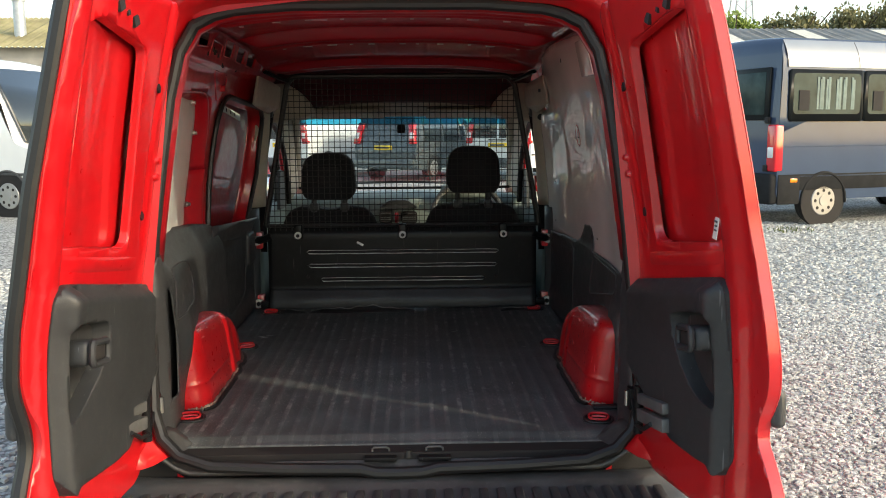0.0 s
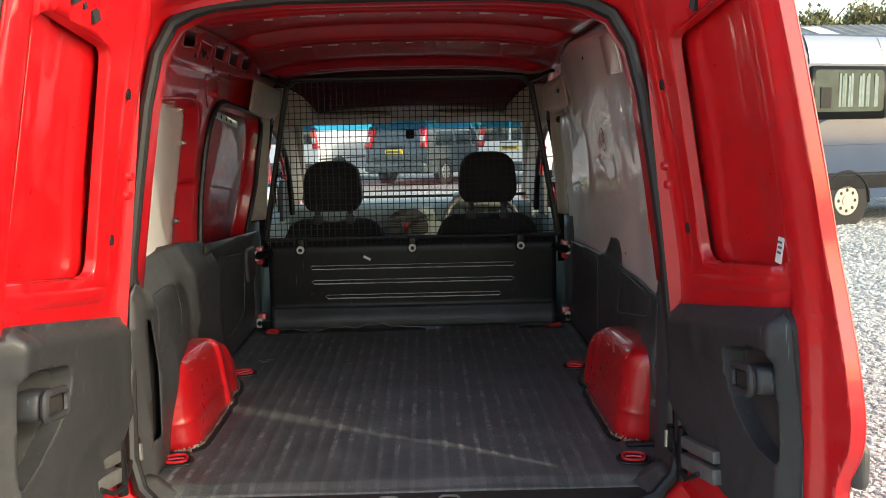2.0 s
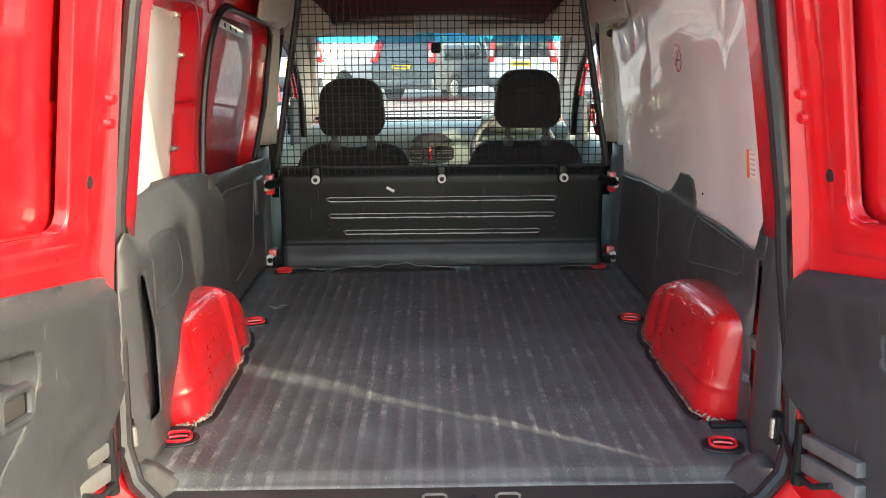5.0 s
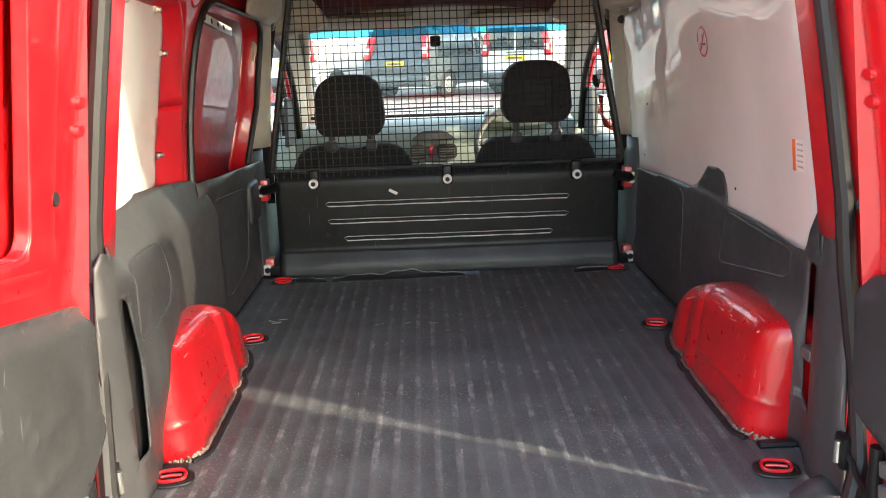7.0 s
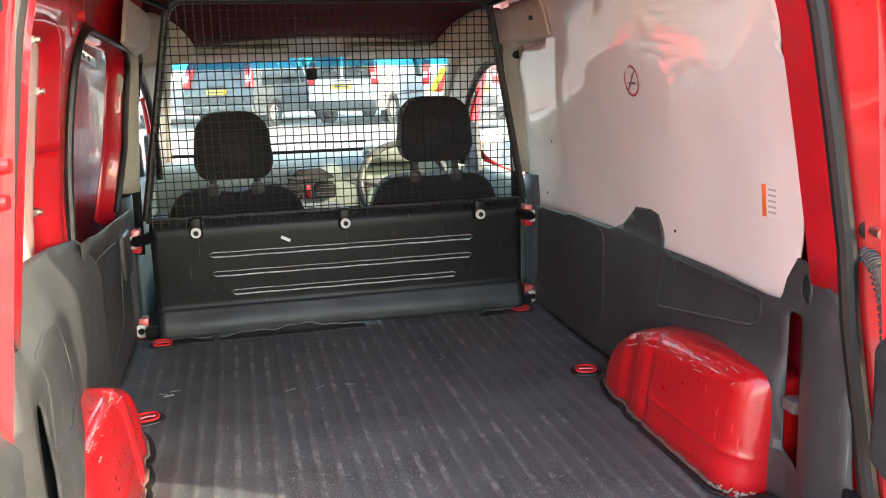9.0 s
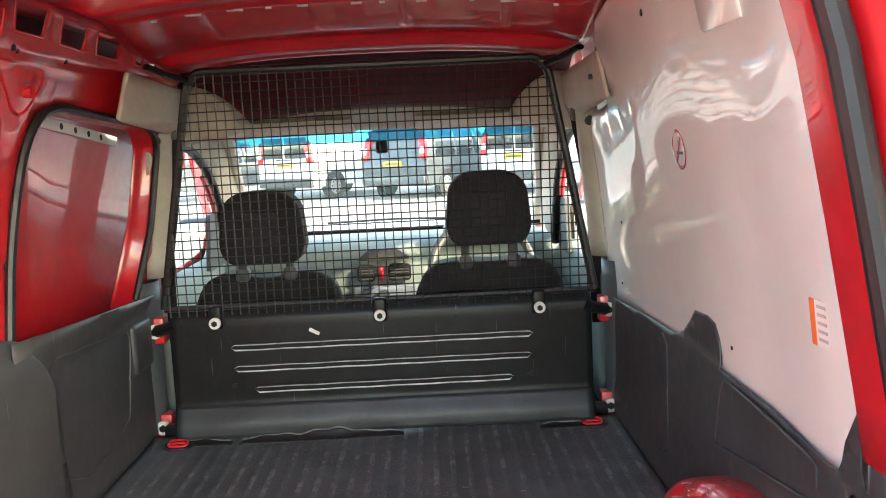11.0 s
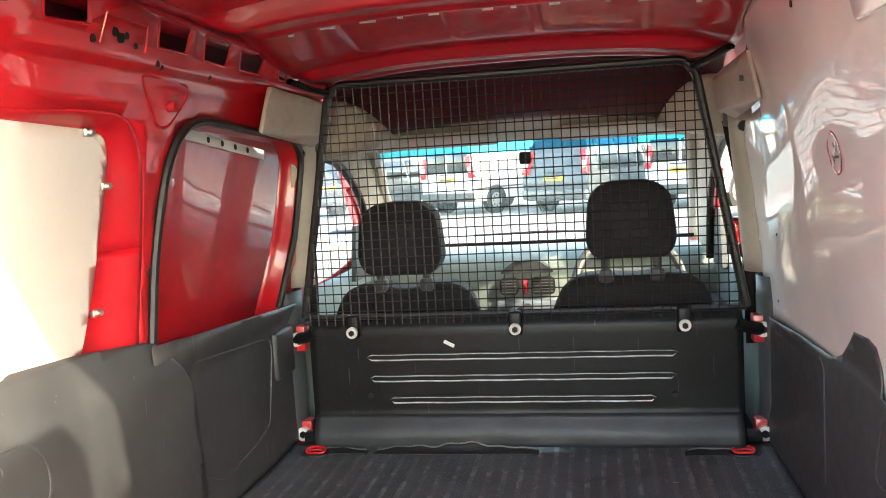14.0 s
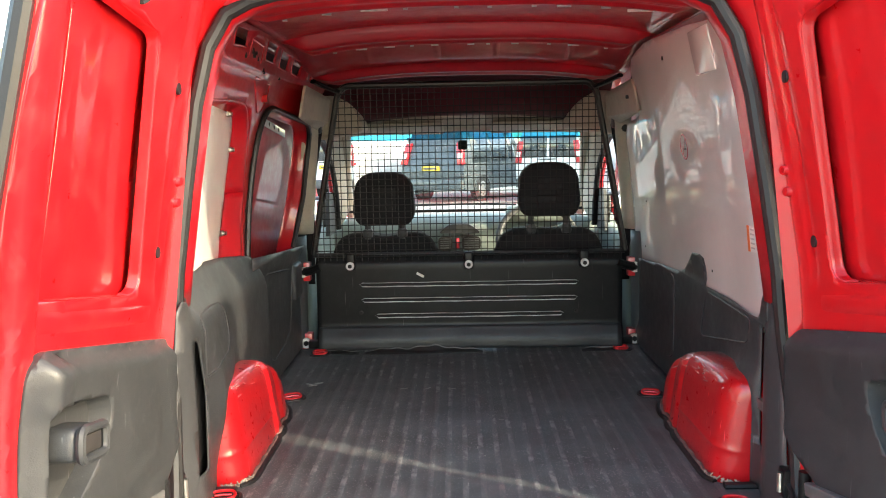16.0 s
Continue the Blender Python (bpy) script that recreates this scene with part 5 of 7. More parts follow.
cargo_door(-1, 0.045, "open red rear van door with black plastic lower lining", 0.015, 0.024, EDGE_L,
                          [(0.095, 1.112), (0.135, 1.560), (0.40, 1.600), (0.435, 1.160)],
                          [(-0.06, 0.80), (-0.06, 0.985), (-0.04, 1.003), (0.43, 1.090), (0.462, 1.070), (0.466, 0.90), (0.466, 0.715), (0.45, 0.682), (0.435, 0.660), (0.42, 0.676), (0.24, 0.656), (0.16, 0.656), (0.03, 0.735)],
                          [(0.44, 1.012), (0.25, 0.977), (0.246, 0.93), (0.285, 0.880), (0.385, 0.826), (0.442, 0.808)], (0.388, 0.943), 0.462,
                          ((0.225, 1.607, 0.016), (0.272, 1.617, 0.007), (0.312, 1.627, 0.015)))
_, at_r = cargo_door(1, 0.145, "open red rear van door with black lining and a white label", 0.0, 0.030, EDGE_R,
                          [(0.070, 1.112), (0.098, 1.568), (0.371, 1.622), (0.368, 1.148)],
                          [(-0.05, 0.80), (-0.05, 0.985), (-0.03, 1.005), (0.388, 1.082), (0.416, 1.062), (0.420, 0.90), (0.436, 0.712), (0.418, 0.690), (0.405, 0.662), (0.388, 0.684), (0.33, 0.678), (0.215, 0.676), (0.165, 0.695), (-0.02, 0.775)],
                          [(0.396, 1.010), (0.215, 0.973), (0.222, 0.92), (0.258, 0.860), (0.330, 0.812), (0.403, 0.806)], (0.360, 0.949), 0.420,
                          ((0.227, 1.611, 0.016), (0.280, 1.621, 0.007), (0.323, 1.629, 0.015)))
# door check cables and their pillar latches
for sd in (-1, 1):
    check = thing("door_check", "black door check cable with a steel pillar latch", "door check", "door checks")
    bm = bmesh.new()
    tube(bm, [(sd * 0.628, 0.205, 0.672), (sd * 0.618, 0.15, 0.655), (sd * 0.606, 0.08, 0.640), (sd * 0.602, 0.01, 0.655), (sd * 0.604, -0.05, 0.690)], 0.0055, 8)
    part("cable", bm, RUBBER, check)
    bm = bmesh.new()
    box(bm, -0.012, 0.012, -0.018, 0.018, -0.030, 0.030, 0.004, 2, m=pose(sd * 0.628, 0.212, 0.668))
    latch = part("latch", bm, STEEL_BLACK, check)
    bm = bmesh.new()
    cyl(bm, (sd * 0.612, 0.208, 0.650), (sd * 0.612, 0.208, 0.690), 0.006, n=10)
    part("pin", bm, ZINC, latch, "bare steel pin")
# instruction label on the right door
note = thing("instruction_label", "small white printed instruction label", "label")
bm = bmesh.new()
c = Vector(at_r(0.376, 1.180, -0.012))
box(bm, -0.0008, 0.0008, -0.015, 0.015, -0.022, 0.022, m=Matrix.Translation(c) @ pose(0, 0, 0, 0, 6, -6))
part("paper", bm, PAPER, note)
for k in range(4):
    bm = bmesh.new()
    box(bm, -0.0008, 0.0008, -0.010, 0.010 - 0.004 * (k % 2), -0.0018, 0.0018, m=Matrix.Translation(c + Vector((-0.0012, 0, 0.014 - 0.009 * k))) @ pose(0, 0, 0, 0, 6, -6))
    part("print_bar", bm, INK, note)
# corrugated cable sleeve at the right hinge
loom = thing("cable_sleeve", "grey corrugated rubber cable sleeve at the door hinge", "cable sleeve")
bm = bmesh.new()
pts = [(0.655, 0.275, 1.085), (0.648, 0.25, 1.09), (0.645, 0.225, 1.075), (0.648, 0.205, 1.03), (0.652, 0.195, 0.97), (0.658, 0.19, 0.91)]
path = []
for i in range(len(pts) - 1):
    for j in range(10):
        path.append(Vector(pts[i]).lerp(Vector(pts[i + 1]), j / 10))
for i in range(0, len(path) - 2, 2):
    tube(bm, [path[i], path[i + 1]], 0.014, 10)
    tube(bm, [path[i + 1], path[i + 2]], 0.0105, 10)
part("sleeve", bm, mat("grey_rubber", (0.10, 0.10, 0.10), 0.6), loom)
# door buffer pin
buf = thing("door_buffer", "steel door buffer pin on a black base", "buffer")
bm = bmesh.new()
cyl(bm, (0.655, 0.255, 1.13), (0.640, 0.215, 1.13), 0.008, n=12)
part("pin", bm, ZINC, buf)
bm = bmesh.new()
cyl(bm, (0.660, 0.268, 1.13), (0.655, 0.255, 1.13), 0.019, n=16)
part("base", bm, RUBBER, buf)

# ---- outside of the van ----
body = thing("van_body", "red painted small panel van body with black bumper", "van")
for s in (-1, 1):
    bm = bmesh.new()
    win = rounded([(2.15, 0.95), (2.15, 1.50), (2.72, 1.50), (3.15, 1.12), (3.15, 0.95)], [0.03, 0.06, 0.1, 0.05, 0.02])
    plate(bm, rounded([(0.24, 0.36), (0.24, 1.60), (0.30, 1.76), (2.35, 1.78), (2.75, 1.60), (3.30, 1.08), (4.05, 0.90), (4.12, 0.36)], [0.05, 0.05, 0.1, 0.1, 0.1, 0.1, 0.1, 0.1]), [win],
          [0.3, 1.0, 2.0, 3.0], span(0.5, 1.7, 14), lambda y, z: (s * (wall_out(z) - 0.03 * (1 - smooth(0.24, 0.45, y)) - 0.12 * smooth(3.2, 4.15, y)), y, z))
    solid(part("side_panel", bm, RED, body), 0.004)
    bm = bmesh.new()
    plate(bm, win, [], [], [], lambda y, z: (s * (wall_out(z) - 0.008), y, z))
    ob = part("side_window", bm, GLASS, body)
    ob.visible_shadow = False
    # rear corner panel between opening and side
    bm = bmesh.new()
    half = [(x, z) for x, z in OPEN if z > 0.53]

    def pillar(i, k):
        x, z = half[int(i)]
        zo = z + 0.055 * smooth(1.50, 1.69, z)
        xo = min(x * 1.30, wall_out(zo) - 0.02)
        xr, yr = ring_pt(s * x, z)
        return ((xr + s * 0.006) * (1 - k) + s * xo * k, yr + 0.012 - 0.024 * smooth(0.1, 0.6, k) - 0.02 * k - 0.073 * smooth(0.05, 0.32, k), z + 0.004 * (z > 1.3) + (zo - z) * k)

    sheet(bm, pillar, list(range(len(half))), span(0, 1, 8))
    solid(part("rear_pillar", bm, RED, body), 0.003)
    bm = bmesh.new()
    box(bm, min(s * 0.675, s * 0.775), max(s * 0.675, s * 0.775), 0.195, 0.245, 1.16, 1.56, 0.02, 3)
    for v in bm.verts:
        v.co.x -= s * 0.20 * max(0, v.co.z - 1.05) ** 1.5
    lamp = part("tail_lamp", bm, LAMP_RED, body, "red tail lamp with amber section")
    bm = bmesh.new()
    box(bm, min(s * 0.672, s * 0.777), max(s * 0.672, s * 0.777), 0.192, 0.247, 1.40, 1.50, 0.01, 2)
    for v in bm.verts:
        v.co.x -= s * 0.20 * max(0, v.co.z - 1.05) ** 1.5
    part("amber_section", bm, LAMP_AMBER, lamp)
    for y in (0.82, 3.45):
        bm = bmesh.new()
        cyl(bm, (s * 0.66, y, 0.29), (s * 0.82, y, 0.29), 0.29, n=32)
        wheel = soften(part("wheel", bm, TYRE, body), 0.03, 3)
        bm = bmesh.new()
        cyl(bm, (s * 0.80, y, 0.29), (s * 0.826, y, 0.29), 0.19, 0.17, n=24)
        part("wheel_trim", bm, RIM, wheel)
bm = bmesh.new()
sheet(bm, lambda x, y: (x, y, 1.815 - 0.075 * (abs(x) / 0.70) ** 2.6 - 0.06 * smooth(0.36, 0.24, y) - 0.22 * smooth(2.0, 2.75, y) ** 1.5), span(-0.70, 0.70, 24), [0.235, 0.24, 0.25, 0.27, 0.30, 0.34, 0.45] + span(0.6, 2.62, 16))
solid(part("roof_skin", bm, RED, body), 0.003)
bm = bmesh.new()
sheet(bm, lambda x, y: (x, y, 0.90 - 0.12 * smooth(3.25, 4.1, y) - 0.06 * (abs(x) / 0.75) ** 2), span(-0.74, 0.74, 14), span(3.18, 4.08, 10))
solid(part("bonnet", bm, RED, body), 0.004)
bm = bmesh.new()
box(bm, -0.72, 0.72, 4.02, 4.12, 0.30, 0.80, 0.05, 3)
part("front_end", bm, RED, body)
bm = bmesh.new()
sheet(bm, lambda x, k: (x, 0.158 + 0.05 * smooth(0.5, 0.7, abs(x)), 0.465 + 0.06 * smooth(0.5, 0.62, abs(x)) - 0.12 * k), span(-0.74, 0.74, 24), [0, 0.5, 1])
solid(part("rear_panel", bm, RED, body), 0.004)
bm = bmesh.new()
bp = [(0.20, 0.30), (-0.03, 0.32), (-0.055, 0.36), (-0.055, 0.455), (-0.04, 0.466), (-0.01, 0.474), (0.080, 0.478), (0.092, 0.490), (0.138, 0.492), (0.20, 0.48)]
sheet(bm, lambda x, i: (x, bp[int(i)][0] + 0.14 * smooth(0.60, 0.80, abs(x)) ** 1.5 * (1 if bp[int(i)][0] < 0.15 else 0), bp[int(i)][1]), span(-0.79, 0.79, 48), list(range(len(bp))))
bumper = part("rear_bumper", bm, BUMPER, body, "black textured plastic rear bumper", angle=60)
solid(bumper, 0.004)
for i in range(31):
    x = -0.66 + i * 0.044
    yo = 0.14 * smooth(0.60, 0.80, abs(x)) ** 1.5
    bm = bmesh.new()
    box(bm, x - 0.011, x + 0.011, -0.025 + yo, 0.070, 0.474, 0.489, 0.004, 2)
    part("tread_rib", bm, BUMPER, bumper)

# ---- cab ----
cabroof = thing("cab_roof", "dark red cab roof with a beige header lining", "roof", kind="structure")
bm = bmesh.new()
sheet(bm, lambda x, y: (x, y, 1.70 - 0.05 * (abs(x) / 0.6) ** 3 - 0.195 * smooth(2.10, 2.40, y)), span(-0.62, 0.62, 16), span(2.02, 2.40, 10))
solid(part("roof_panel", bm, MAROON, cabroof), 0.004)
bm = bmesh.new()
sheet(bm, lambda x, k: (x, 2.38 + 0.19 * k, 1.512 - 0.070 * k - 0.02 * (abs(x) / 0.6) ** 2), span(-0.66, 0.66, 16), span(0, 1, 6))
solid(part("header_lining", bm, CREAM, cabroof), 0.006)
for s in (-1, 1):
    bm = bmesh.new()
    prism(bm, rounded([(s * 0.67, 1.40), (s * 0.66, 1.60), (s * 0.575, 1.60), (s * 0.50, 1.565), (s * 0.445, 1.495), (s * 0.44, 1.44)], [0, 0, 0.03, 0.05, 0.04, 0.02]), 2.20, 2.42, lambda a, b, c: (a, c, b))
    soften(part("side_header", bm, CREAM, cabroof), 0.02, 3)
for x0, x1 in ((-0.62, -0.10), (0.12, 0.60)):
    visor = thing("sun_visor", "beige sun visor folded up under the header", "sun visor", "sun visors")
    bm = bmesh.new()
    box(bm, x0, x1, -0.085, 0.085, -0.008, 0.008, 0.007, 3, m=pose(0, 2.485, 1.452, -12, 0, 0))
    part("pad", bm, CREAM, visor)
    bm = bmesh.new()
    e = x0 if x0 < 0 else x1
    tube(bm, [(e + (0.06 if e > 0 else -0.06), 2.46, 1.47), (e, 2.45, 1.458)], 0.008, 8)
    part("pivot", bm, CREAM, visor)
screen_ob = thing("windscreen", "clear windscreen with a blue shade band along the top", "windscreen", kind="structure")


def screen_pt(x, k):
    return (x * (1 + 0.12 * k), 2.585 + 0.68 * k - 0.06 * (x / 0.65) ** 2 * 1.0, 1.445 - 0.40 * k)


bm = bmesh.new()
sheet(bm, screen_pt, span(-0.66, 0.66, 14), span(0.11, 1, 8))
ob = part("pane", bm, GLASS_DUSTY, screen_ob)
ob.visible_shadow = False
bm = bmesh.new()
sheet(bm, screen_pt, span(-0.66, 0.66, 14), span(-0.05, 0.11, 3))
ob = part("shade_band", bm, GLASS_BLUE, screen_ob, "blue tinted band")
ob.visible_shadow = False
for s in (-1, 1):
    pil = thing("windscreen_pillar", "beige lined windscreen pillar", "pillar", "windscreen pillars", "structure")
    bm = bmesh.new()
    tube(bm, [(s * 0.562, 2.44, 1.50), (s * 0.567, 2.58, 1.418), (s * 0.600, 2.81, 1.28), (s * 0.622, 3.0, 1.16), (s * 0.645, 3.3, 1.0)], 0.026, 10)
    part("lining", bm, CREAM, pil)
    arch = [(1.98, 1.428), (2.137, 1.422), (2.325, 1.401), (2.41, 1.375), (2.496, 1.339), (2.56, 1.302), (2.614, 1.262), (2.682, 1.183), (2.73, 1.09), (2.76, 0.97)]
    rim_ = [(0.60, 2.0, 1.53), (0.60, 2.18, 1.52), (0.59, 2.36, 1.50), (0.580, 2.47, 1.467), (0.578, 2.58, 1.41), (0.585, 2.68, 1.352), (0.594, 2.78, 1.295), (0.606, 2.90, 1.225), (0.620, 3.0, 1.15), (0.635, 3.12, 1.05)]
    bm = bmesh.new()
    sheet(bm, lambda i, k: tuple(Vector((s * 0.645, *arch[int(i)])).lerp(Vector((s * rim_[int(i)][0], *rim_[int(i)][1:])), k) + Vector((-s * 0.012 * math.sin(math.pi * k), 0, 0))), list(range(len(arch))), span(0, 1, 6))
    solid(part("side_lining", bm, CREAM, pil), 0.004)
    bm = bmesh.new()
    tube(bm, [(s * 0.640, y, z) for y, z in arch], 0.015, 10)
    part("door_seal", bm, RUBBER, pil)
    bm = bmesh.new()
    tube(bm, [(s * 0.654, 2.52, 1.298), (s * 0.654, 2.585, 1.248), (s * 0.654, 2.632, 1.195), (s * 0.654, 2.655, 1.158)], 0.010, 8)
    part("door_frame", bm, RED_IN, pil)
    cd = thing("cab_door", "grey lined front cab door seen from inside", "van door", "cab doors")
    bm = bmesh.new()
    box(bm, min(s * 0.665, s * 0.76), max(s * 0.665, s * 0.76), 2.06, 3.10, 0.45, 0.975, 0.03, 3)
    part("lining", bm, DASH, cd)
    bm = bmesh.new()
    prism(bm, rounded([(2.575, 1.160), (2.70, 1.160), (2.745, 1.07), (2.76, 0.955), (2.525, 0.955)], 0.012), s * 0.652, s * 0.668, lambda a, b, c: (c, a, b))
    part("mirror_panel", bm, GREY_TRIM, cd, "dark grey mirror corner panel")
    bm = bmesh.new()
    box(bm, min(s * 0.61, s * 0.67), max(s * 0.61, s * 0.67), 2.40, 2.85, 0.78, 0.84, 0.02, 3)
    part("armrest", bm, GREY_TRIM, cd)
    mir = thing("door_mirror", "black exterior door mirror", "mirror", "door mirrors")
    bm = bmesh.new()
    box(bm, min(s * 0.71, s * 0.855), max(s * 0.71, s * 0.855), 2.80, 2.90, 0.925, 1.128, 0.035, 3)
    part("housing", bm, TRIM, mir)
    bm = bmesh.new()
    box(bm, min(s * 0.722, s * 0.843), max(s * 0.722, s * 0.843), 2.794, 2.801, 0.94, 1.113, 0.003)
    bmesh.ops.rotate(bm, verts=bm.verts, cent=(s * 0.785, 2.797, 1.03), matrix=Euler((0, 0, radians(s * 4))).to_matrix())
    part("mirror_glass", bm, mat("mirror", (0.8, 0.8, 0.8), 0.02, metal=1.0, vary=0.0), mir)
    bm = bmesh.new()
    cyl(bm, (s * 0.66, 2.86, 0.95), (s * 0.74, 2.86, 0.96), 0.02, n=8)
    part("arm", bm, TRIM, mir)
    belt = thing("seat_belt", "black seat belt hanging at the cab pillar", "seat belt", "seat belts")
    bm = bmesh.new()
    tube(bm, [(s * 0.615, 2.06, 1.45), (s * 0.66, 2.07, 1.20), (s * 0.67, 2.07, 0.80)], 0.022, 6, flat=0.12)
    part("webbing", bm, FABRIC, belt)
    bm = bmesh.new()
    box(bm, min(s * 0.595, s * 0.64), max(s * 0.595, s * 0.64), 2.03, 2.06, 1.43, 1.475, 0.008)
    part("guide", bm, TRIM, belt)
mirr = thing("rear_view_mirror", "small dark rear view mirror base on the windscreen", "mirror")
bm = bmesh.new()
box(bm, -0.034, 0.010, 2.600, 2.64, 1.352, 1.398, 0.008)
part("base", bm, DARK, mirr)


def seat(x, hw, zt, ht, big, back, head_y, dip):
    th = thing("cab_seat", "black fabric cab seat with separate head restraint", "seat", "cab seats")
    bm = bmesh.new()
    prof = rounded([(-hw, 0.50), (-hw * 1.0, zt - 0.12), (-hw * 0.80, zt - 0.015), (-hw * 0.40, zt), (0, zt - dip), (hw * 0.40, zt), (hw * 0.80, zt - 0.015), (hw, zt - 0.12), (hw, 0.50)], 0.05)
    prism(bm, prof, 0, 1, lambda a, b, c: (x + a * (1 - 0.08 * c), back + 0.13 * c - 0.06 * (b - 1.0), b))
    soften(part("backrest", bm, FABRIC, th), 0.03, 4)
    bm = bmesh.new()
    box(bm, x - hw, x + hw, 2.14, 2.62, 0.55, 0.72, 0.05, 4)
    part("cushion", bm, FABRIC, th)
    bm = bmesh.new()
    prof = rounded([(-big * 0.80, ht - 0.213), (-big * 1.0, ht - 0.168), (-big * 0.90, ht - 0.04), (-big * 0.55, ht - 0.003), (0, ht), (big * 0.55, ht - 0.003), (big * 0.90, ht - 0.04), (big * 1.0, ht - 0.168), (big * 0.80, ht - 0.213)],
                   [0.03, 0.03, 0.05, 0.05, 0.1, 0.05, 0.05, 0.03, 0.03])
    prism(bm, prof, 0, 1, lambda a, b, c: (x + a, head_y + 0.10 * c, b))
    head = soften(part("head_restraint", bm, FABRIC, th), 0.028, 4)
    bm = bmesh.new()
    box(bm, x - big * 0.38, x + big * 0.38, head_y - 0.0025, head_y + 0.002, ht - 0.155, ht - 0.065, 0.002)
    part("fabric_patch", bm, FABRIC_SQ, head, "paler woven patch")
    for d in (-0.07, 0.07):
        bm = bmesh.new()
        cyl(bm, (x + d, head_y + 0.05, zt - 0.03), (x + d, head_y + 0.05, ht - 0.18), 0.013, n=10)
        part("post", bm, TRIM, th, "dark head restraint post")
        bm = bmesh.new()
        box(bm, x + d - 0.02, x + d + 0.02, head_y + 0.03, head_y + 0.07, zt - 0.025, zt + 0.012, 0.008)
        part("post_sleeve", bm, TRIM, th)
    return th


seat(-0.335, 0.235, 1.030, 1.271, 0.126, 1.945, 1.90, 0.026)
seat(0.322, 0.235, 1.042, 1.300, 0.124, 1.90, 1.862, 0.012)

dash = thing("dashboard", "pale grey dashboard with round vents and a red hazard switch", "dashboard")
bm = bmesh.new()
dp = [(3.20, 1.000), (2.90, 1.010), (2.80, 1.002), (2.75, 0.975), (2.73, 0.90), (2.74, 0.78), (2.78, 0.60), (2.90, 0.45)]
sheet(bm, lambda x, i: (x, dp[int(i)][0] + 0.05 * (x / 0.7) ** 2, dp[int(i)][1] - 0.02 * (x / 0.7) ** 2), span(-0.74, 0.74, 20), list(range(len(dp))))
solid(part("fascia", bm, DASH, dash, angle=60), 0.006)
bm = bmesh.new()
tube(bm, [(x, 2.865 + 0.05 * (x / 0.7) ** 2, 1.043) for x in span(-0.6, 0.6, 16)], 0.008, 6)
part("vent_slot", bm, DARK, dash)
bm = bmesh.new()
pd = rounded([(-0.115, 0.955), (-0.06, 1.0), (0.04, 1.0), (0.10, 0.955)], 0.02)
prism(bm, pd, 2.66, 2.74, lambda a, b, c: (a, c, b))
part("display_hood", bm, TRIM, dash, "dark display hood")
for x0, x1 in ((-0.115, -0.045), (0.005, 0.095)):
    bm = bmesh.new()
    prism(bm, rounded([(x0, 0.87), (x0, 0.935), (x1, 0.935), (x1, 0.87)], 0.02), 2.672, 2.72, lambda a, b, c: (a, c, b))
    v_ = part("air_vent", bm, DARK, dash, "black air vent")
    for k in range(5):
        bm = bmesh.new()
        box(bm, x0 + 0.008, x1 - 0.008, 2.668, 2.675, 0.880 + 0.011 * k, 0.884 + 0.011 * k)
        part("slat", bm, GREY_TRIM, v_)
bm = bmesh.new()
box(bm, -0.030, -0.009, 2.664, 2.70, 0.874, 0.930, 0.006)
part("hazard_switch", bm, SIGN_RED, dash, "red hazard switch")
bm = bmesh.new()
box(bm, -0.13, 0.11, 2.672, 2.72, 0.79, 0.85, 0.008)
radio = part("radio", bm, SILVER_AND_SKY_SHEEN, dash, "silver radio panel")
bm = bmesh.new()
cyl(bm, (-0.01, 2.675, 0.82), (-0.01, 2.655, 0.82), 0.02, n=16)
part("knob", bm, GREY_TRIM, radio)
for o_ in (o for o in dash.children if o.name.split('.')[0] in ('display_hood', 'air_vent', 'hazard_switch', 'radio')):
    o_.location = (-0.025, 0.035, -0.012)
bm = bmesh.new()
box(bm, 0.20, 0.50, 2.68, 2.80, 0.99, 1.07, 0.03, 3)
part("instrument_hood", bm, DASH, dash)
wheel_s = thing("steering_wheel", "dark grey steering wheel", "steering wheel")
bm = bmesh.new()
wm = Matrix.Translation((0.335, 2.52, 0.92)) @ pose(0, 0, 0, 62, 0, 0)
tube(bm, [wm @ Vector((0.185 * math.cos(a), 0.185 * math.sin(a), 0)) for a in [2 * math.pi * i / 40 for i in range(40)]], 0.015, 10, closed=True)
part("rim", bm, GREY_TRIM, wheel_s)
bm = bmesh.new()
box(bm, -0.06, 0.06, -0.06, 0.05, -0.03, 0.02, 0.015, 3, m=wm)
part("hub", bm, GREY_TRIM, wheel_s)
for a in (0.15, math.pi - 0.15, -math.pi / 2):
    bm = bmesh.new()
    tube(bm, [wm @ Vector((0.05 * math.cos(a), 0.05 * math.sin(a), -0.01)), wm @ Vector((0.18 * math.cos(a), 0.18 * math.sin(a), 0))], 0.014, 8)
    part("spoke", bm, GREY_TRIM, wheel_s)
wip = thing("windscreen_wiper", "black wiper arm resting on the windscreen", "wiper")
bm = bmesh.new()
tube(bm, [(-0.30, 3.19, 1.050), (0.0, 3.225, 1.052), (0.28, 3.20, 1.046)], 0.005, 6)
part("blade", bm, RUBBER, wip)


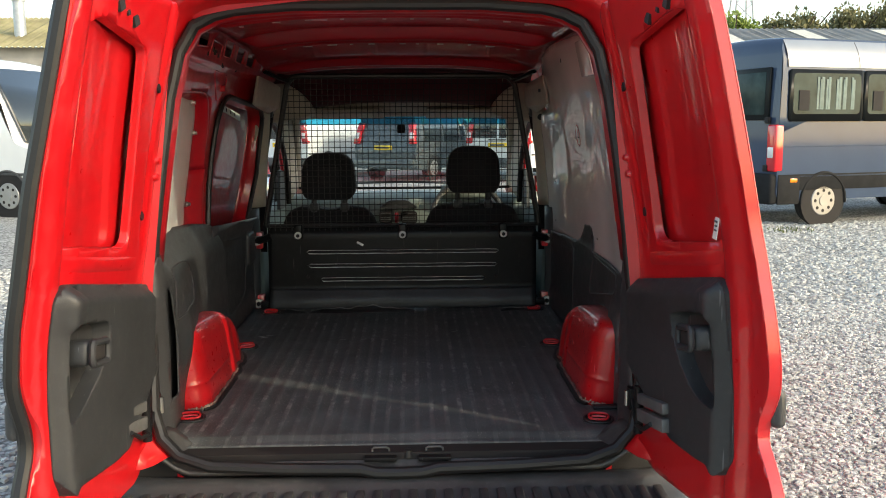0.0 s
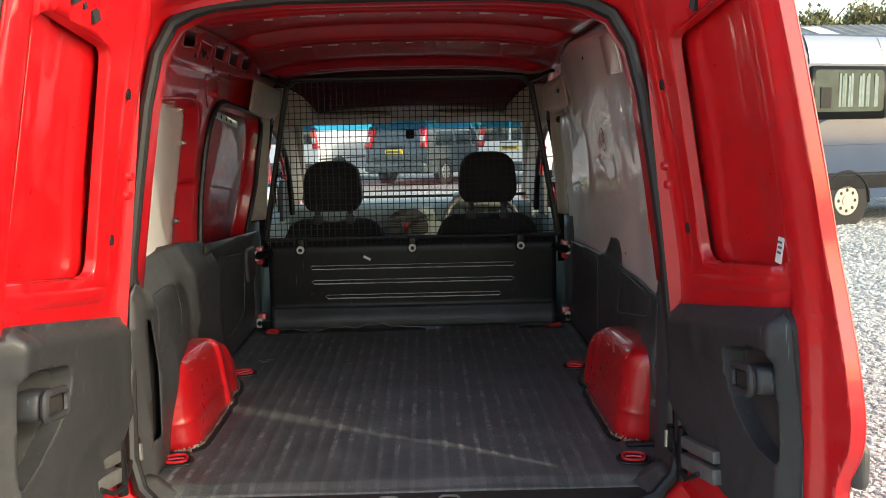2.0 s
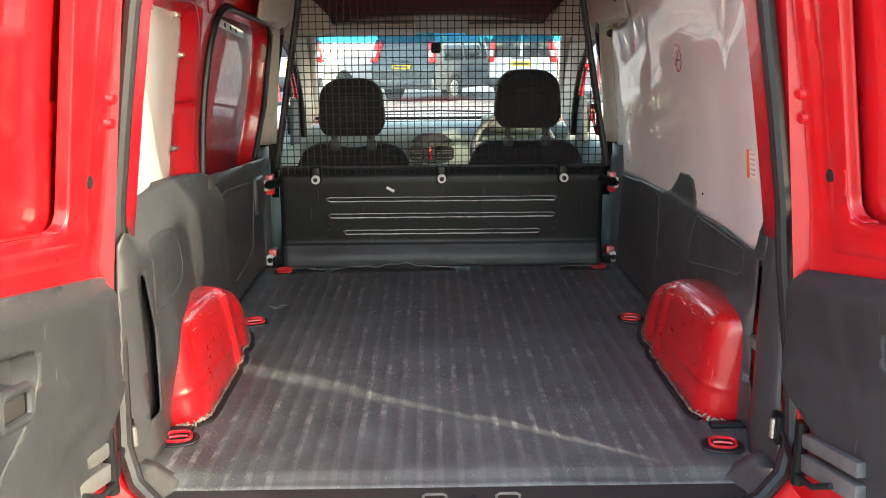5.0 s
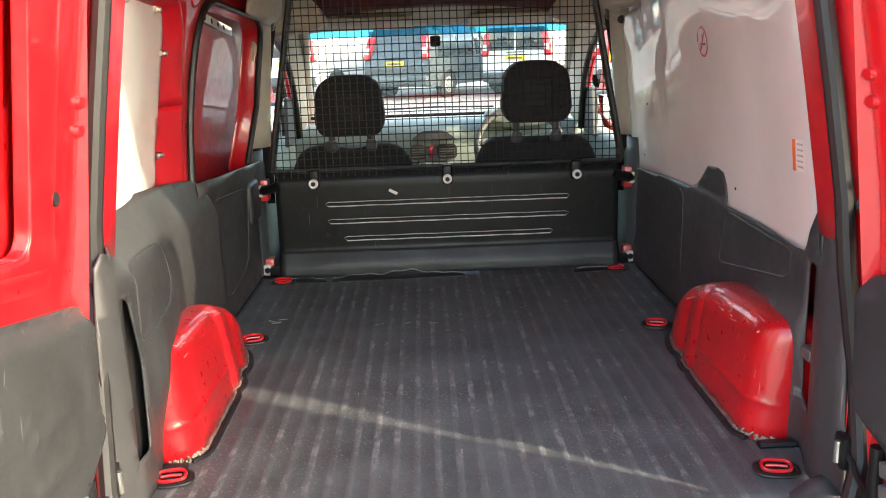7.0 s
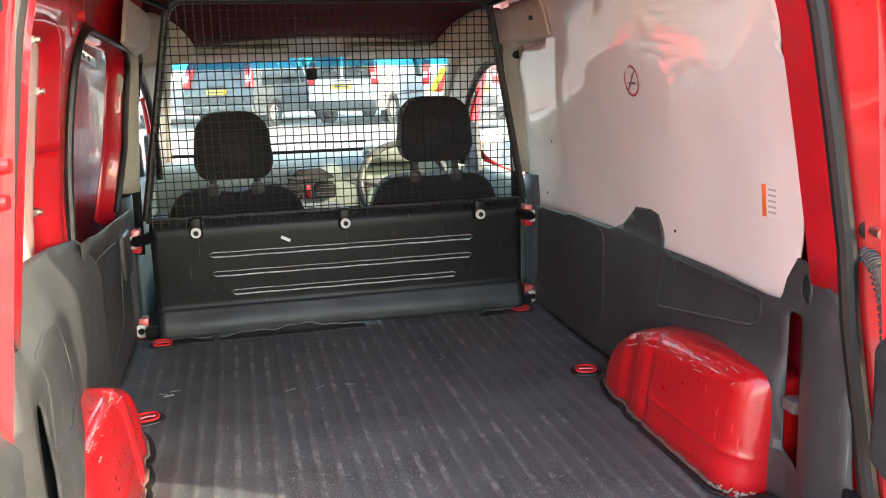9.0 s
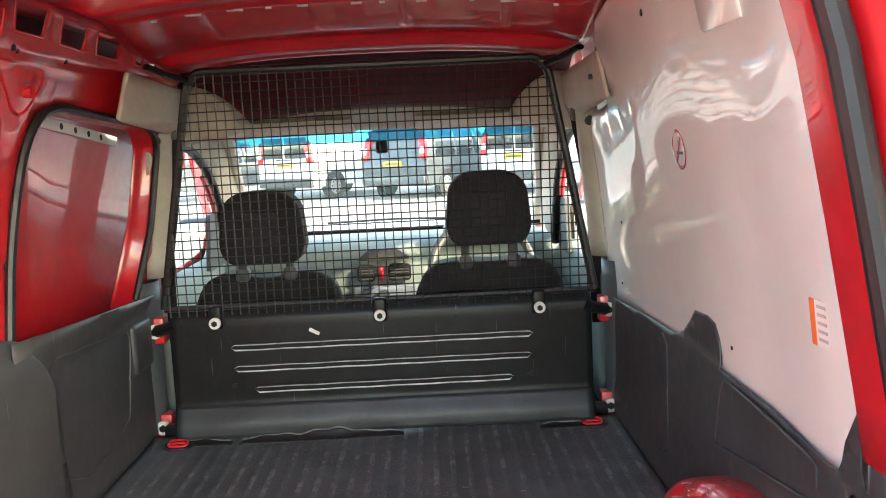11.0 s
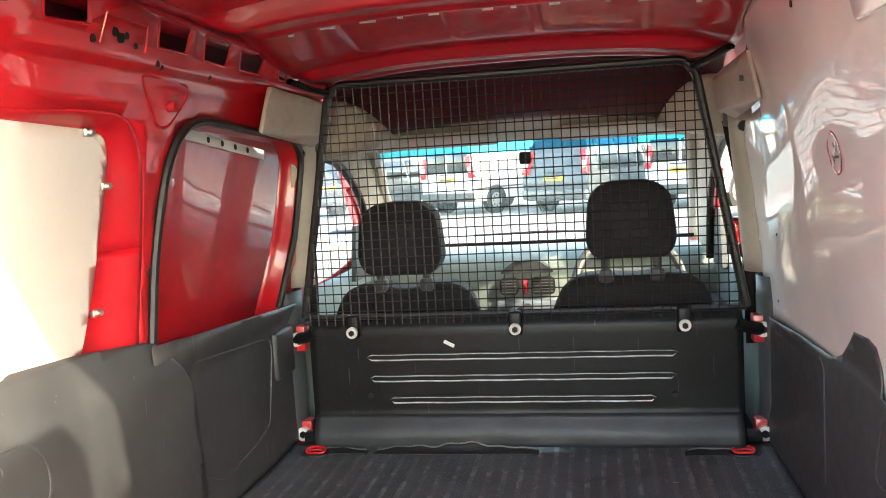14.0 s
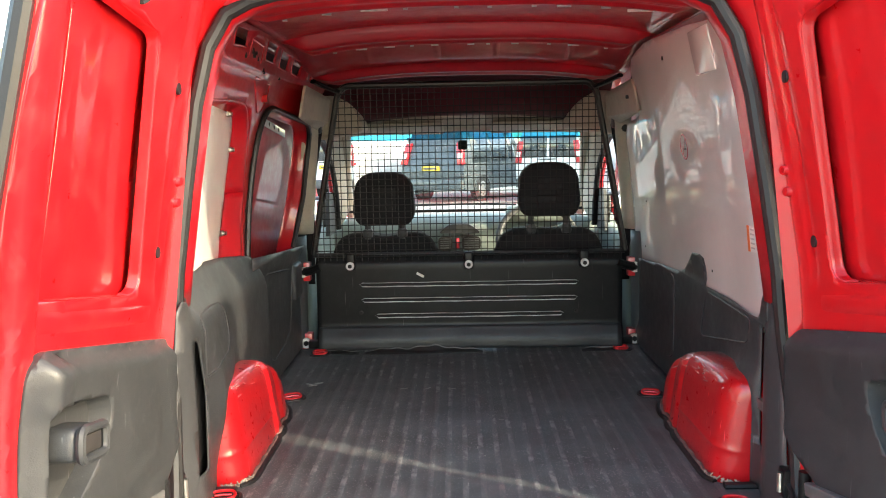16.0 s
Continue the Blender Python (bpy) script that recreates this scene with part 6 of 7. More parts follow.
# ---- yard ----
GRAVEL = bpy.data.materials.new("pale_gravel")
GRAVEL.use_nodes = True
_n, _l = GRAVEL.node_tree.nodes, GRAVEL.node_tree.links
_t = _n.new("ShaderNodeTexCoord")
_v, _w, _p = _n.new("ShaderNodeTexVoronoi"), _n.new("ShaderNodeTexVoronoi"), _n.new("ShaderNodeTexNoise")
_v.inputs["Scale"].default_value, _w.inputs["Scale"].default_value, _p.inputs["Scale"].default_value = 34, 80, 0.9
_p.inputs["Detail"].default_value = 5
for _x in (_v, _w, _p):
    _l.new(_t.outputs["Object"], _x.inputs["Vector"])
_sep = _n.new("ShaderNodeSeparateColor")
_l.new(_v.outputs["Color"], _sep.inputs[0])
_r = _n.new("ShaderNodeValToRGB")
_r.color_ramp.elements[0].color, _r.color_ramp.elements[1].color = (0.31, 0.307, 0.29, 1), (0.60, 0.60, 0.575, 1)
_l.new(_sep.outputs[0], _r.inputs[0])
# shade between the stones, put into the colour as a drop to 0.35
_gap_shade = _n.new("ShaderNodeMapRange")
_gap_shade.inputs[1].default_value, _gap_shade.inputs[2].default_value, _gap_shade.inputs[3].default_value, _gap_shade.inputs[4].default_value = 0.35, 0.75, 1.0, 0.35
_l.new(_v.outputs["Distance"], _gap_shade.inputs[0])
_pat = _n.new("ShaderNodeMapRange")
_pat.inputs[1].default_value, _pat.inputs[2].default_value, _pat.inputs[3].default_value, _pat.inputs[4].default_value = 0.3, 0.7, 0.78, 1.12
_l.new(_p.outputs["Fac"], _pat.inputs[0])
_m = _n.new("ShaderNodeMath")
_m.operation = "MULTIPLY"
_l.new(_gap_shade.outputs[0], _m.inputs[0])
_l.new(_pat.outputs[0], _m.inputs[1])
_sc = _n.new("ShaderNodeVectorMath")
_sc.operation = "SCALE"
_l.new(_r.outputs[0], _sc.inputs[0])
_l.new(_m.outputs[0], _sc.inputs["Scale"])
_b = _n["Principled BSDF"]
_l.new(_sc.outputs[0], _b.inputs["Base Color"])
_b.inputs["Roughness"].default_value = 0.9
_add = _n.new("ShaderNodeMath")
_l.new(_v.outputs["Distance"], _add.inputs[0])
_l.new(_w.outputs["Distance"], _add.inputs[1])
_bp = _n.new("ShaderNodeBump")
_bp.invert, _bp.inputs["Strength"].default_value, _bp.inputs["Distance"].default_value = True, 1.0, 0.012
_l.new(_add.outputs[0], _bp.inputs["Height"])
_l.new(_bp.outputs[0], _b.inputs["Normal"])
STONE = bpy.data.materials.new("gravel_stone")
STONE.use_nodes = True
_n, _l = STONE.node_tree.nodes, STONE.node_tree.links
_g = _n.new("ShaderNodeNewGeometry")
_r = _n.new("ShaderNodeValToRGB")
_r.color_ramp.elements[0].color, _r.color_ramp.elements[1].color = (0.30, 0.298, 0.28, 1), (0.62, 0.62, 0.59, 1)
_l.new(_g.outputs["Random Per Island"], _r.inputs[0])
_l.new(_r.outputs[0], _n["Principled BSDF"].inputs["Base Color"])
_n["Principled BSDF"].inputs["Roughness"].default_value = 0.9
GRASS = mat("weed_green", (0.10, 0.12, 0.03), 0.8, vary=0.4, scale=8)

bm = bmesh.new()
sheet(bm, lambda x, y: (x, y, 0.0), [-900, -200, -60, -25, -10, 0, 10, 25, 60, 200, 900], [-900, -200, -60, -25, -10, 0, 10, 25, 60, 200, 1500])
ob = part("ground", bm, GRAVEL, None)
tagged(ob, "pale gravel yard", "ground", kind="structure")

rng = random.Random(5)


def stones(bm, n, xr, yr, r0, r1):
    for _ in range(n):
        x, y = rng.uniform(*xr), rng.uniform(*yr)
        r = rng.uniform(r0, r1)
        a = rng.uniform(0, 6.28)
        c, s_ = math.cos(a), math.sin(a)
        sx, sy, sz = r * rng.uniform(0.8, 1.3), r * rng.uniform(0.6, 1.0), r * rng.uniform(0.4, 0.8)
        vs = []
        for dx, dy, dz in ((1, 0, 0), (0, 1, 0), (-1, 0, 0), (0, -1, 0), (0.15, 0.1, 1)):
            px, py = dx * sx * rng.uniform(0.7, 1.2), dy * sy * rng.uniform(0.7, 1.2)
            if dz == 0:
                px += rng.uniform(-0.3, 0.3) * sx
            vs.append(bm.verts.new((x + c * px - s_ * py, y + s_ * px + c * py, sz * dz)))
        vt = [bm.verts.new(v.co * 1.0 + Vector((0, 0, sz * 0.75))) for v in vs[:4]]
        for v in vt:
            v.co.x, v.co.y = x + (v.co.x - x) * 0.75, y + (v.co.y - y) * 0.75
        for i in range(4):
            j = (i + 1) % 4
            bm.faces.new((vs[i], vs[j], vt[j], vt[i]))
        bm.faces.new(vt)
        bm.verts.remove(vs[4])
    return bm


grav = thing("gravel", "loose pale limestone gravel chippings", "gravel", kind="stuff")
bm = bmesh.new()
stones(bm, 42000, (0.85, 4.2), (-0.9, 4.4), 0.007, 0.019)
part("stones", bm, STONE, grav, smooth=False)
bm = bmesh.new()
stones(bm, 15000, (2.0, 8.0), (4.0, 10.0), 0.012, 0.028)
part("stones", bm, STONE, grav, smooth=False)
bm = bmesh.new()
stones(bm, 16000, (-5.0, -0.85), (-0.6, 6.5), 0.009, 0.024)
part("stones", bm, STONE, grav, smooth=False)
bm = bmesh.new()
stones(bm, 5000, (-0.9, 0.9), (-1.6, 0.3), 0.008, 0.024)
part("stones", bm, STONE, grav, smooth=False)
weeds = thing("weeds", "small green weeds growing in the gravel", "weeds", kind="stuff")
bm = bmesh.new()
for cx, cy, cr, cn in ((1.55, 0.75, 0.07, 40), (1.30, 0.72, 0.05, 30), (1.62, 0.35, 0.06, 40), (1.40, 0.20, 0.05, 30), (2.05, 0.15, 0.08, 60), (6.4, 8.4, 0.3, 120), (5.0, 9.0, 0.3, 120), (7.2, 9.2, 0.5, 200)):
    for _ in range(cn):
        a, r = rng.uniform(0, 6.28), cr * rng.random() ** 0.6
        x, y, h, w = cx + r * math.cos(a), cy + r * math.sin(a), rng.uniform(0.02, 0.06), rng.uniform(0.004, 0.010)
        b = rng.uniform(0, 6.28)
        p = [bm.verts.new(q) for q in ((x - w * math.cos(b), y - w * math.sin(b), 0), (x + w * math.cos(b), y + w * math.sin(b), 0),
                                       (x + 0.6 * w + h * 0.5 * math.cos(b + 1.5), y + h * 0.5 * math.sin(b + 1.5), h))]
        bm.faces.new(p)
part("leaves", bm, GRASS, weeds, smooth=False)


# ---- vehicles ----
def wheel_on(th, x, y, r, w, side, hub_mat=RIM, label="silver wheel"):
    """A wheel whose axle lies along local y; side -1 faces local -y."""
    bm = bmesh.new()
    cyl(bm, (x, y, r), (x, y - side * w, r), r, n=36)
    wh = soften(part("wheel", bm, TYRE, th), 0.03, 3)
    bm = bmesh.new()
    cyl(bm, (x, y + side * 0.012, r), (x, y - side * 0.03, r), r * 0.62, n=28)
    rim_ = soften(part("rim", bm, hub_mat, wh, label), 0.012, 2)
    bm = bmesh.new()
    cyl(bm, (x, y + side * 0.02, r), (x, y, r), r * 0.22, n=16)
    part("hub_cap", bm, hub_mat, wh)
    for i in range(8):
        a = i * math.pi / 4
        bm = bmesh.new()
        c = (x + r * 0.42 * math.cos(a), r + r * 0.42 * math.sin(a))
        cyl(bm, (c[0], y + side * 0.0135, c[1]), (c[0], y, c[1]), r * 0.075, n=8)
        part("wheel_slot", bm, DARK, wh)
    return wh


MATT = mat("matt_black_plastic", (0.02, 0.02, 0.021), 0.85, spec=0.15, vary=0.2, scale=6)
TINT_BUS = mat("black_window_band", (0.010, 0.012, 0.013), 0.3, spec=0.1, vary=0.1)
PANE = mat("greenish_pane", (0.030, 0.048, 0.046), 0.2, spec=0.1, vary=0.45, scale=3)
CURTAIN = mat("pale_green_curtain", (0.17, 0.22, 0.20), 0.8, vary=0.15, scale=12)


def van_like(name, label, L, W, H, paint, place, yaw, kind="van", plate_z=0.75, lamp_z=(0.85, 1.35), glazing=True, upper=None):
    """A vehicle built with its rear at local x 0, nose towards local +x, seen mostly from behind."""
    th = thing(name, label, "van" if kind in ("van", "minibus") else "car")
    hw = W / 2
    if kind == "van":
        side = [(0.0, 0.45), (0.0, 1.0), (0.04, H - 0.12), (0.14, H), (L * 0.62, H), (L * 0.70, H - 0.10), (L * 0.84, 1.15), (L * 0.97, 0.95), (L, 0.75), (L, 0.35), (0.05, 0.35)]
    elif kind == "minibus":
        side = [(0.0, 0.45), (0.0, 1.2), (0.05, H - 0.15), (0.16, H), (L * 0.70, H), (L * 0.76, H - 0.12), (L * 0.88, 1.45), (L * 0.98, 1.15), (L, 0.9), (L, 0.35), (0.05, 0.35)]
    else:
        side = [(0.05, 0.45), (0.0, 0.75), (0.06, 1.02), (0.26, H - 0.08), (0.45, H), (L * 0.52, H), (L * 0.58, H - 0.05), (L * 0.74, 1.02), (L * 0.96, 0.82), (L, 0.6), (L, 0.3), (0.1, 0.3)]
    side = rounded(side, 0.08)

    def wid(z):
        if kind == "minibus":
            return hw - 0.02 * max(0, z - 1.1) - 0.9 * max(0, z - 2.15) ** 2
        return hw - 0.28 * max(0, z - H * 0.50) ** 2 / max(0.6, H * 0.5) - 0.02 * max(0, 0.6 - z)

    bm = bmesh.new()
    for s in (-1, 1):
        plate(bm2 := bmesh.new(), side, [], [L * 0.25, L * 0.5, L * 0.75], span(0.5, H - 0.05, 8), lambda x, z: (x, s * wid(z), z))
        tmp = bpy.data.meshes.new("t")
        bm2.to_mesh(tmp)
        bm.from_mesh(tmp)
        bm2.free()
        bpy.data.meshes.remove(tmp)
    sheet(bm, lambda i, k: (side[int(i) % len(side)][0] - (0.05 * (1 - (2 * k - 1) ** 2) if side[int(i) % len(side)][0] < 0.3 else 0), (2 * k - 1) * wid(side[int(i) % len(side)][1]), side[int(i) % len(side)][1] + (0.03 * (1 - (2 * k - 1) ** 2) if side[int(i) % len(side)][1] > H - 0.13 else 0)),
          list(range(len(side) + 1)), span(0, 1, 6))
    bmesh.ops.remove_doubles(bm, verts=bm.verts, dist=0.002)
    part("body", bm, paint, th, angle=45)
    # rear bumper
    bm = bmesh.new()
    box(bm, -0.09, 0.12, -hw * 0.98, hw * 0.98, 0.34, 0.58, 0.05, 3)
    part("bumper", bm, TRIM if kind != "car" else paint, th)
    # lamps at both rear corners
    for s in (-1, 1):
        bm = bmesh.new()
        y0, y1 = s * (hw - 0.17), s * (hw + 0.006)
        box(bm, -0.055, 0.10, min(y0, y1), max(y0, y1), lamp_z[0], lamp_z[1], 0.03, 3)
        for v in bm.verts:
            v.co.y -= s * (hw - wid(v.co.z))
            if kind == "car":
                v.co.x += 0.28 * max(0, v.co.z - 1.0)
        lp_ = part("tail_lamp", bm, LAMP_RED, th, "red tail lamp")
        bm = bmesh.new()
        zc = (lamp_z[0] + lamp_z[1]) / 2
        box(bm, -0.060, 0.06, min(y0 + s * 0.02, y1 - s * 0.03), max(y0 + s * 0.02, y1 - s * 0.03), zc - 0.14, zc + 0.02, 0.02, 2)
        for v in bm.verts:
            v.co.y -= s * (hw - wid(v.co.z))
            if kind == "car":
                v.co.x += 0.28 * max(0, v.co.z - 1.0)
        part("clear_lens", bm, LAMP_CLEAR, lp_)
    # number plate as a plain bar
    bm = bmesh.new()
    box(bm, -0.075, -0.045, -0.26, 0.26, plate_z, plate_z + 0.115, 0.006)
    pl_ = part("number_plate", bm, YELLOW, th, "yellow plate with dark bar")
    bm = bmesh.new()
    box(bm, -0.078, -0.070, -0.20, 0.20, plate_z + 0.035, plate_z + 0.08, 0.002)
    part("dark_bar", bm, INK, pl_)
    bm = bmesh.new()
    if kind == "car":
        box(bm, 0, 0.02, -hw * 0.70, hw * 0.70, 0, H - 1.22, 0.01, m=pose(0.045, 0, 1.10, 0, 26, 0))
    else:
        for s in (-1, 1):
            box(bm, -0.072, -0.02, min(s * 0.03, s * hw * 0.82), max(s * 0.03, s * hw * 0.82), H * 0.565, H * 0.845, 0.02, m=pose(0.0, 0, 0, 0, 1.0, 0))
    if glazing:
        rw_ = part("rear_window", bm, TINT if kind != "minibus" else TINT_BUS, th, "dark rear window")
        if kind == "minibus":
            for s in (-1, 1):
                bm = bmesh.new()
                box(bm, -0.078, -0.070, min(s * 0.09, s * hw * 0.75), max(s * 0.09, s * hw * 0.75), H * 0.595, H * 0.82, 0.003, m=pose(0.0, 0, 0, 0, 1.0, 0))
                part("pane", bm, PANE, rw_, "greenish see-through pane")
    else:
        bm.free()
        bm = bmesh.new()
        for s in (-1, 1):
            box(bm, -0.055, -0.03, min(s * 0.02, s * hw * 0.8), max(s * 0.02, s * hw * 0.8), 0.62, H * 0.9, 0.02)
        part("rear_door_panel", bm, paint, th)
    bm = bmesh.new()
    tube(bm, [(-0.062, -0.25, plate_z + 0.19), (-0.066, 0.25, plate_z + 0.19)], 0.014, 6)
    part("handle_bar", bm, DARK, th)
    # side windows
    for s in (-1, 1):
        if kind == "car":
            spans_ = ((0.42, L * 0.30), (L * 0.32, L * 0.50), (L * 0.52, L * 0.64))
            z0, z1 = 1.0, H - 0.10
        elif kind == "minibus":
            spans_ = ((0.14, 1.43), (1.445, 2.7), (2.715, 3.9))
            z0, z1 = 1.43, 2.13
        else:
            spans_ = ((L * 0.60, L * 0.74),)
            z0, z1 = 1.08, H - 0.22
        for a, b in spans_:
            bm = bmesh.new()
            q = rounded([(a, z0), (a + (0.12 if kind == "car" and a < 0.5 else 0), z1), (b - (0.15 if kind == "car" and b > L * 0.55 else 0), z1), (b, z0)], 0.05)
            plate(bm, q, [], [], [z0 + (z1 - z0) * 0.5], lambda x, z: (x, s * (wid(z) + 0.012), z))
            wn_ = solid(part("side_window", bm, TINT if kind != "minibus" else TINT_BUS, th, "dark side window"), 0.014, 0)
            if kind == "minibus":
                bm = bmesh.new()
                q = rounded([(a + 0.07, z0 + 0.10), (a + 0.07, z1 - 0.05), (b - 0.05, z1 - 0.05), (b - 0.05, z0 + 0.10)], 0.07)
                plate(bm, q, [], [], [], lambda x, z: (x, s * (wid(z) + 0.021), z))
                part("pane", bm, PANE, wn_, "greenish see-through pane")
                for c_ in range(14):
                    xc = a + 0.46 + (b - a - 0.60) * (c_ + 0.5) / 14 + 0.012 * math.sin(c_ * 2.3)
                    if c_ in (5, 6, 11):
                        continue
                    bm = bmesh.new()
                    box(bm, xc - 0.018 - 0.006 * (c_ % 3), xc + 0.020, s * (wid(1.8) + 0.023) - 0.004, s * (wid(1.8) + 0.023) + 0.004, z0 + 0.16, z1 - 0.10 - 0.03 * (c_ % 2), 0.003, 1)
                    part("curtain_fold", bm, CURTAIN, wn_)
                bm = bmesh.new()
                box(bm, a + 0.16, a + 0.34, s * (wid(1.8) + 0.028) - 0.006, s * (wid(1.8) + 0.028) + 0.006, z0 + 0.15, z0 + 0.42, 0.003, 1)
                part("seat_back", bm, DARK, wn_)
        for xw in ((0.82, 4.25) if kind == "minibus" else (L * 0.20, L * 0.80)):
            wheel_on(th, xw, s * (hw - 0.0), 0.335 if kind != "car" else 0.315, 0.2, s)
            bm = bmesh.new()
            r = 0.335 if kind != "car" else 0.315
            arc = [(xw + (r + 0.055) * math.cos(a), s * (hw + 0.004), r + (r + 0.055) * math.sin(a)) for a in span(-0.1, math.pi + 0.1, 18)]
            tube(bm, arc, 0.022, 6)
            part("arch_lip", bm, TRIM if kind != "minibus" else MATT, th)
            bm = bmesh.new()
            cyl(bm, (xw, s * (hw + 0.002), r), (xw, s * (hw - 0.05), r), r + 0.05, n=28)
            part("arch_shadow_liner", bm, DARK, th)
        bm = bmesh.new()
        box(bm, 0.02, L - 0.1, min(s * (hw - 0.01), s * (hw + 0.012)), max(s * (hw - 0.01), s * (hw + 0.012)), 0.66, 0.70, 0.01)
        part("side_moulding", bm, TRIM if kind != "minibus" else paint, th)
    th.matrix_basis = pose(*place, 0, 0, yaw)
    return th


# slate blue minibus, the sky's reflection painted on its upper half as pale panels
bus = van_like("minibus", "slate blue minibus with painted sky sheen above and dark windows", 5.6, 2.0, 2.56, PAINT_BLUE, (4.68, 10.40, 0), 18, "minibus", 0.95, (0.75, 1.39))
for s in (-1, 1):
    bm = bmesh.new()
    plate(bm, rounded([(0.12, 2.16), (0.12, 2.53), (3.9, 2.53), (4.1, 2.16)], 0.02), [], [1.36, 2, 3], span(2.18, 2.5, 8), lambda x, z: (x, s * (1.0 - 0.02 * (z - 1.1) - 0.9 * max(0, z - 2.15) ** 2 + 0.005), z))
    part("upper_sky_sheen", bm, SILVER_AND_SKY_SHEEN, bus, "pale silver sky reflection painted on the upper side")
    bm = bmesh.new()
    box(bm, 0.02, 5.3, min(s * 0.985, s * 1.012), max(s * 0.985, s * 1.012), 0.49, 0.71, 0.01)
    part("sill_moulding", bm, MATT, bus, "dark lower sill")
    bm = bmesh.new()
    box(bm, 0.22, 0.34, min(s * 1.0, s * 1.022), max(s * 1.0, s * 1.022), 0.60, 0.655, 0.008, 2)
    part("side_marker", bm, LAMP_AMBER, bus, "amber side marker")
    bm = bmesh.new()
    box(bm, 0.02, 0.40, min(s * 0.985, s * 1.014), max(s * 0.985, s * 1.014), 0.30, 0.71, 0.02, 2)
    part("bumper_corner", bm, MATT, bus, "black bumper corner")
    for xs_ in (0.12, 1.36, 2.7):
        bm = bmesh.new()
        tube(bm, [(xs_, s * (1.0 - 0.02 * (z - 1.1) - 0.9 * max(0, z - 2.15) ** 2 + 0.006), z) for z in span(2.16, 2.52, 8)], 0.004, 5)
        part("panel_seam", bm, DARK, bus)
    bm = bmesh.new()
    tube(bm, [(x, s * 1.002, 1.09) for x in span(0.1, 5.0, 4)], 0.006, 5)
    part("belt_crease", bm, PAINT_BLUE, bus)
bm = bmesh.new()
box(bm, -0.10, 0.06, -0.99, 0.99, 0.30, 0.72, 0.05, 3)
part("rear_bumper_cover", bm, MATT, bus, "black rear bumper")
for y_ in (-0.83, 0.83):
    for z_ in (1.40, 0.75):
        bm = bmesh.new()
        box(bm, -0.075, -0.02, y_ - 0.04, y_ + 0.04, z_, z_ + 0.09, 0.012, 2)
        part("door_hinge", bm, DARK, bus)

# white van standing at the other side
lv = van_like("parked_van", "white panel van parked on the gravel", 5.0, 1.95, 2.50, PAINT_WHITE, (-9.75, 13.90, 0), -20, "van")
bm = bmesh.new()
box(bm, 3.42, 3.55, -1.22, -1.0, 1.10, 1.45, 0.05, 3)
part("door_mirror", bm, TRIM, lv)
bm = bmesh.new()
plate(bm, rounded([(-0.80, 0), (-0.72, 0.86), (0.72, 0.86), (0.80, 0)], 0.06), [], [], [], lambda a, b: (4.24 - b * 0.80, a, 1.16 + b * 1.38))
solid(part("windscreen", bm, TINT, lv, "dark windscreen"), 0.012)

# row of vehicles seen through the windscreen
ROW = [("parked_car", "blue grey estate car parked on the gravel", "car", PAINT_GREY, 4.4, 1.78, 1.60, (-7.1, 22.6, 0), True),
       ("parked_van", "white van parked on the gravel with red tail lamps", "van", PAINT_WHITE, 4.3, 1.80, 1.90, (-3.5, 21.2, 0), True),
       ("parked_car", "dark grey off-road car with a yellow plate", "car", PAINT_GREY, 4.6, 1.88, 1.85, (-0.7, 20.0, 0), True),
       ("parked_van", "white van with a yellow plate and red tail lamps", "van", PAINT_WHITE, 4.3, 1.82, 1.92, (2.2, 19.6, 0), True)]
for nm, lb, kd, pt, L, W, H, at_, gz in ROW:
    van_like(nm, lb, L, W, H, pt, at_, 58, kd, 0.86 if kd == "van" else 0.80, (0.95, 1.50), gz)
chev = van_like("service_van", "white service van with red and yellow rear chevrons", 4.9, 1.9, 2.1, PAINT_WHITE, (5.0, 19.3, 0), 62, "van", 0.62, (0.9, 1.5), False)
CHV_Y = mat("fluorescent_yellow", (0.75, 0.80, 0.03), 0.5)
for k in range(-4, 5):
    bm = bmesh.new()
    s = 1 if k % 2 else -1
    y0 = k * 0.18
    q = [(y0 - 0.09, 0.72), (y0 + 0.09, 0.72), (y0 + 0.09 - math.copysign(0.34, k + 0.1), 1.30), (y0 - 0.09 - math.copysign(0.34, k + 0.1), 1.30)]
    prism(bm, q, -0.066 - 0.0005 * (k % 2), -0.060, lambda a, b, c: (c, max(-0.78, min(0.78, a)), b))
    part("chevron_bar", bm, LAMP_RED if k % 2 else CHV_Y, chev)

# ---- far things ----
far = thing("farm_shed", "long low farm shed with a mossy corrugated roof", "building")
bm = bmesh.new()
box(bm, -46, -8, 44, 56, 0, 5.6, 0.02)
part("wall", bm, mat("shed_wall", (0.30, 0.29, 0.27), 0.8, vary=0.2, scale=0.7), far)
MOSS = mat("mossy_fibre_cement", (0.26, 0.235, 0.13), 0.9, vary=0.35, scale=0.5, dirt=(0.14, 0.16, 0.05), dirt_amount=0.6)
bm = bmesh.new()
sheet(bm, lambda x, k: (x, 43.5 + 6.7 * k, 5.55 + 2.3 * k + 0.05 * math.sin(x * 21)), span(-47, -7, 480), [0, 0.5, 1.0])
part("roof", bm, MOSS, far)
flue = thing("flue_pipe", "grey metal flue pipe above the shed roof", "flue")
bm = bmesh.new()
cyl(bm, (-21.2, 46.0, 6.2), (-21.2, 46.0, 12.0), 0.30, n=16)
part("pipe", bm, PIPE, flue)
bm = bmesh.new()
cyl(bm, (-21.2, 46.0, 8.2), (-21.2, 46.0, 8.4), 0.36, n=16)
part("collar", bm, PIPE, flue)
